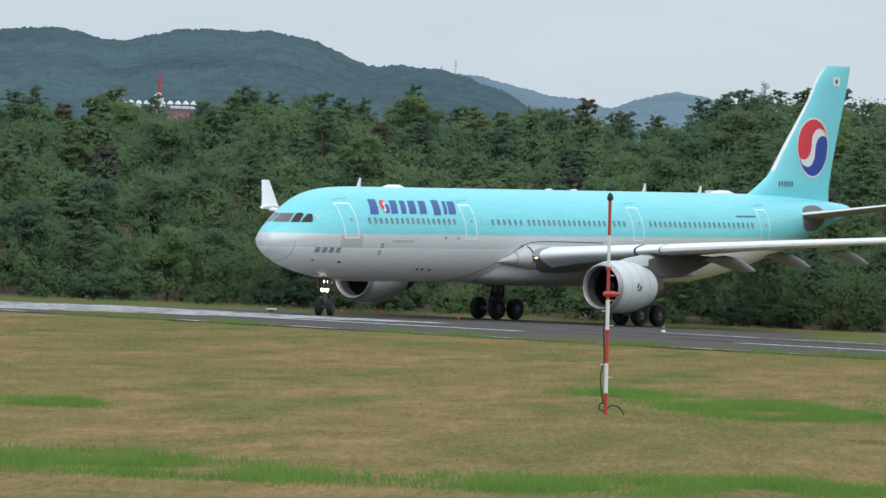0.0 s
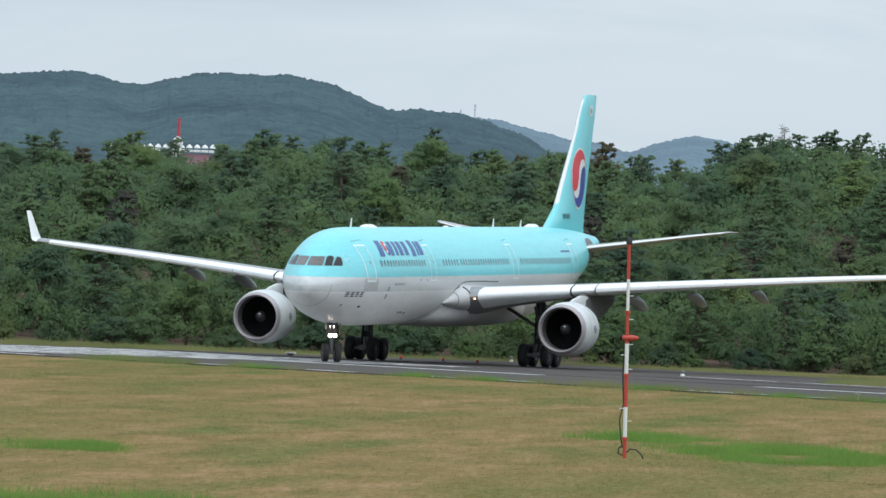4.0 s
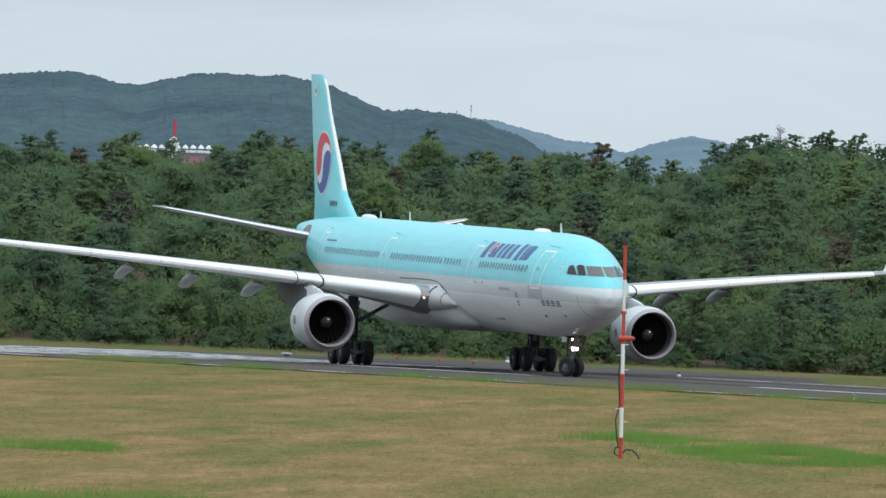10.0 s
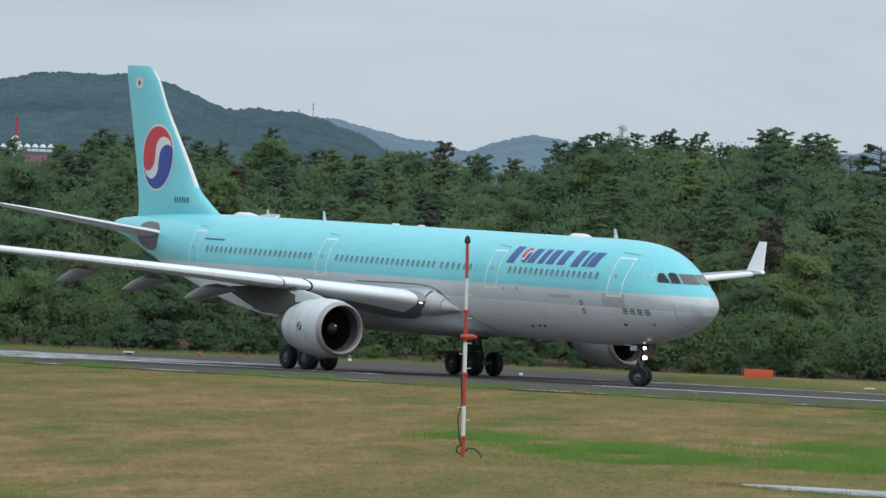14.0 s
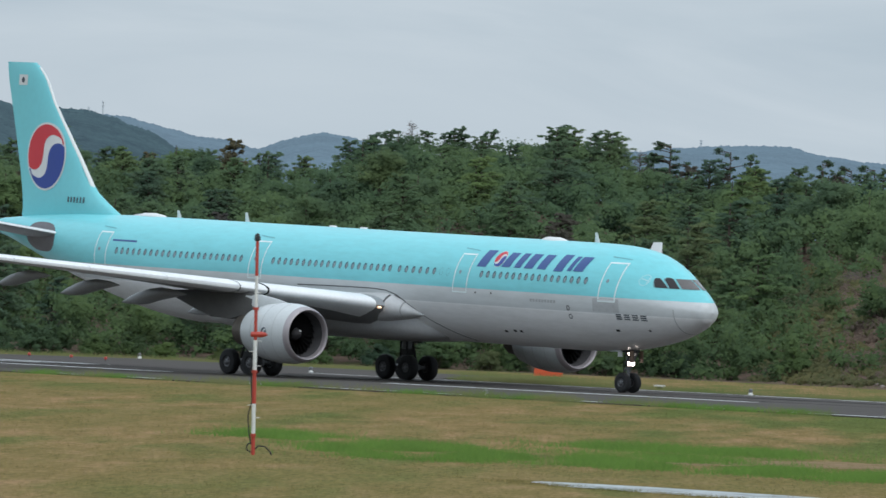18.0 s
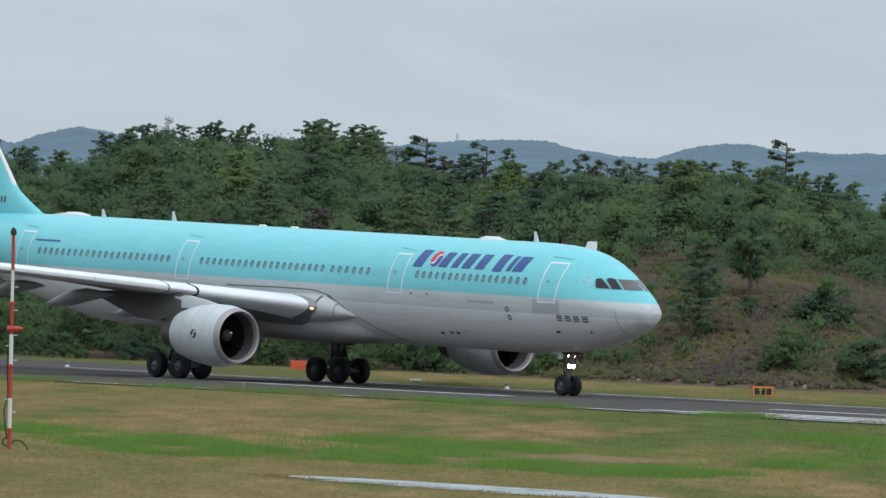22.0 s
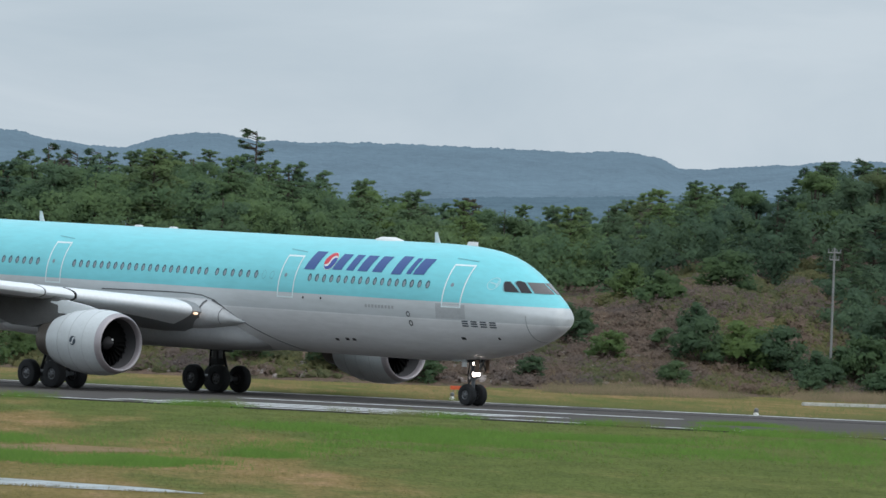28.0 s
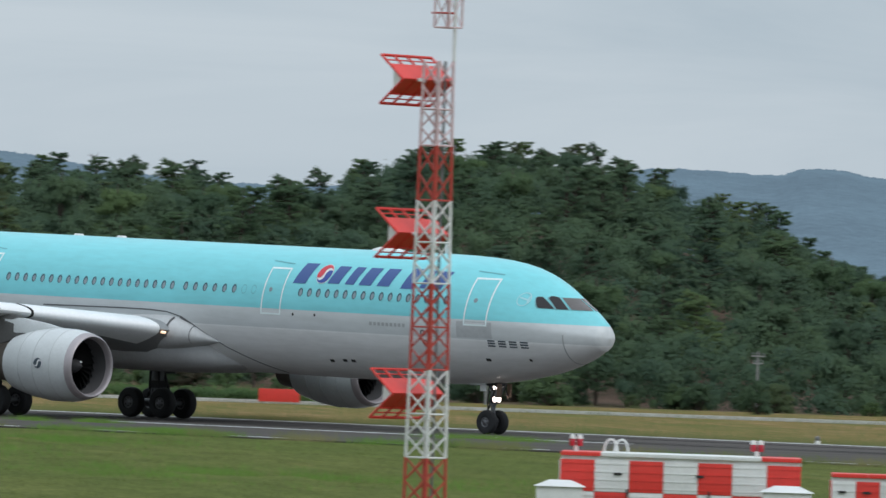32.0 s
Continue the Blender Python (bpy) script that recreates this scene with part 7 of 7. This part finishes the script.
for az, dz in ((3.62, 0), (3.85, -1), (4.95, 0), (2.1, 0), (11.05, 0.4), (7.0, -0.5), (14.9, -1)):
    top = float(SKYLINE(az)[0])
    p = polar(az, 640.0, top - 6.2)
    dead_tree(p.x, p.y, p.z, 6.3 + dz, int(az * 100))

# tall dry grass at the foot of the hill
k = Mat("dry_grass", 0.95, 0.0, 0.02)
gc = k.node("ShaderNodeNewGeometry")
k.base(k.mix(1.0, k.ramp(k.noise(gc.outputs["Position"], 0.3, 4), (0.35, (0.118, 0.108, 0.056)), (0.65, (0.215, 0.150, 0.098))), k.ramp(gc.outputs["Random Per Island"], (0, (0.8, 0.8, 0.8)), (1, (1.15, 1.15, 1.15))), "MULTIPLY"))
M["dry_grass"] = k.m


def hill_foot(rnd):
    az = rnd.uniform(8.2, 12.6)
    d = float(FOOT(az)[0]) + rnd.uniform(-24.0, 10.0)
    p = polar(az, d, -0.06 if d < float(FOOT(az)[0]) else hill_z(az, (d - float(FOOT(az)[0])) / 84))
    if (p - RUN_O).dot(RUN_N) < far_edge((p - RUN_O).dot(RUN_U)) + 8 or noise.noise(Vector((p.x * 0.12, p.y * 0.08, 2.0))) < -0.2:
        return None
    return tuple(p)


tufts("grass", 12000, hill_foot, 0.3, 0.75, 6, 51, "tall dry brown grass at the foot of the hill").data.materials[0] = M["dry_grass"]

# low green shrubs behind the kerb of the service road
rw = np.random.RandomState(61)
cs = []
for az0, az1, d0, n in ((11.15, 12.25, 508.0, 90), (12.4, 13.1, 500.0, 50)):
    for _ in range(n):
        p = polar(rw.uniform(az0, az1), d0 + rw.uniform(-1.5, 5.0), rw.uniform(0.1, 0.45))
        cs.append((np.array(p), rw.uniform(0.3, 0.6)))
M["shrub"] = leaf_material("low_shrub_leaves", (0.066, 0.110, 0.046), (0.092, 0.146, 0.058))
tagged(new("shrubs", mesh_from("shrubs", clump_cloud(rw, cs, 60, 0.11, 0.7, 1.0, 10, (0, -1, 0)), "shrub")), "low green shrubs behind the service road kerb", "shrubs", kind="stuff")

# loose stones and bare earth on the cut bank
stones = bmesh.new()
rs = random.Random(8)
M["stone"] = plain("bank_stone", (0.27, 0.225, 0.20), 0.95, dirt=0.3, scale=2)
for _ in range(420):
    az = rs.uniform(5.2, 6.6) if rs.random() < 0.4 else rs.gauss(rs.choice((7.6, 7.9, 8.5)), 0.14)
    f = rs.uniform(0.01, 0.07) if az < 6.7 else rs.uniform(0.02, 0.16)
    p = hill_p(az, f)
    s = rs.uniform(0.08, 0.30)
    g = bmesh.ops.create_icosphere(stones, subdivisions=1, radius=s)
    for vv in g["verts"]:
        vv.co = Vector((vv.co.x * rs.uniform(0.7, 1.3), vv.co.y, vv.co.z * 0.7)) + p
tagged(part("stones", stones, "stone", smooth=False), "scattered pale stones on the bare cut bank", "stones", kind="stuff")

# scrub and young trees on the cut bank
for az, f, sc, kind in ((8.35, 0.20, 1.5, 0), (8.62, 0.12, 1.1, 1), (8.95, 0.30, 1.3, 0), (9.22, 0.10, 1.6, 1), (9.49, 0.10, 1.7, 0), (9.75, 0.08, 1.7, 1), (7.9, 0.22, 1.2, 0), (7.5, 0.10, 1.0, 1), (7.1, 0.18, 1.4, 0), (6.8, 0.05, 1.5, 1),
                        (6.5, 0.22, 1.5, 0), (6.25, 0.06, 1.3, 1), (8.1, 0.05, 0.8, 1), (8.75, 0.42, 1.4, 0), (9.4, 0.40, 1.5, 1), (7.3, 0.40, 1.5, 0), (9.05, 0.03, 0.9, 1), (10.0, 0.05, 1.0, 0), (10.3, 0.08, 1.5, 1), (9.95, 0.02, 0.7, 0)):
    plant(bushes[kind], hill_p(az, f) - Vector((0, 0, 0.1)), sc * (0.78 if az < 9.9 else 1.0), "bushes on the cut bank")



# ---- what moves ----
def motions():
    rows = [
        (0, -6.95, 517.15, -126.18),
        (1, -7.92, 512.05, -121.43),
        (2, -8.40, 506.97, -116.62),
        (3, -8.18, 501.79, -111.39),
        (3.5, -7.87, 499.30, -108.78),
        (5.5, -5.25, 487.69, -97.61),
        (6, -4.32, 484.94, -94.83),
        (7, -2.14, 479.84, -89.37),
        (8, 0.49, 475.99, -83.83),
        (9, 3.41, 472.90, -78.33),
        (10, 6.33, 469.78, -73.62),
        (11, 9.35, 466.90, -69.22),
        (12, 12.42, 464.16, -65.18),
        (13, 15.43, 461.56, -61.73),
        (13.5, 16.89, 460.38, -60.15),
        (15.5, 22.34, 457.98, -55.73),
        (16, 23.60, 456.76, -54.96),
        (17, 26.07, 454.32, -53.66),
        (18, 28.38, 451.65, -53.08),
        (19, 30.65, 448.71, -52.98),
        (20, 32.80, 445.74, -53.14),
        (21, 34.89, 442.72, -53.46),
        (22, 37.06, 439.49, -53.84),
        (23, 39.35, 436.15, -54.11),
        (24, 41.77, 432.69, -54.23),
        (24.5, 43.07, 430.82, -54.31),
        (26.5, 49.35, 422.88, -54.62),
        (27, 51.33, 419.93, -54.81),
        (28, 55.94, 413.19, -55.03),
        (29, 61.94, 404.57, -55.06),
        (30, 69.59, 393.83, -54.86),
        (30.5, 74.03, 387.64, -54.73),
        (31, 78.87, 380.88, -54.63),
        (31.5, 84.09, 373.53, -54.62),
        (32, 89.63, 365.71, -54.65),
    ]
    walk(plane, [(t, pose(x, y, 0, 0, 0, yaw)) for t, x, y, yaw in rows])
    act = plane.animation_data
    curves = {(c.data_path, c.array_index): c for c in act.action.layers[0].strips[0].channelbag(act.action_slot).fcurves}

    def at(t):
        fr = 1 + t * FPS
        x, y = (curves[("location", i)].evaluate(fr) for i in (0, 1))
        w, z = (curves[("rotation_quaternion", i)].evaluate(fr) for i in (0, 3))
        return x, y, 2 * math.atan2(z, w)

    step = 1 / 15
    n = int(32 / step)
    ts = [i * step for i in range(n + 1)]
    ps = [at(t) for t in ts]
    turned = {id(w[0]): 0.0 for w in rolling}
    tracks = {id(w[0]): [] for w in rolling}
    steer_rows = []
    for i, t in enumerate(ts):
        j = min(i, n - 1)
        (x0, y0, a0), (x1, y1, a1) = ps[j], ps[j + 1]
        da = math.atan2(math.sin(a1 - a0), math.cos(a1 - a0))
        heading = math.atan2(y1 - y0, x1 - x0)
        steer = max(-1.1, min(1.1, math.atan2(math.sin(heading - a0), math.cos(heading - a0))))
        if i % 5 == 0 or i == n:
            steer_rows.append((t, pose(0, 0, 0, 0, 0, math.degrees(steer))))
        ahead = (x1 - x0) * math.cos(a0) + (y1 - y0) * math.sin(a0)
        for w, dx, dy, r in rolling:
            run_on = math.hypot(x1 - x0, y1 - y0) if r == NOSE_R else ahead - da * (w.parent.location.y + dy)
            tracks[id(w)].append((t, pose(dx, dy, r, 0, math.degrees(turned[id(w)]), 0)))
            if i < n:
                turned[id(w)] += run_on / r
    walk(nose_leg, steer_rows)
    for w, dx, dy, r in rolling:
        walk(w, tracks[id(w)])


motions()
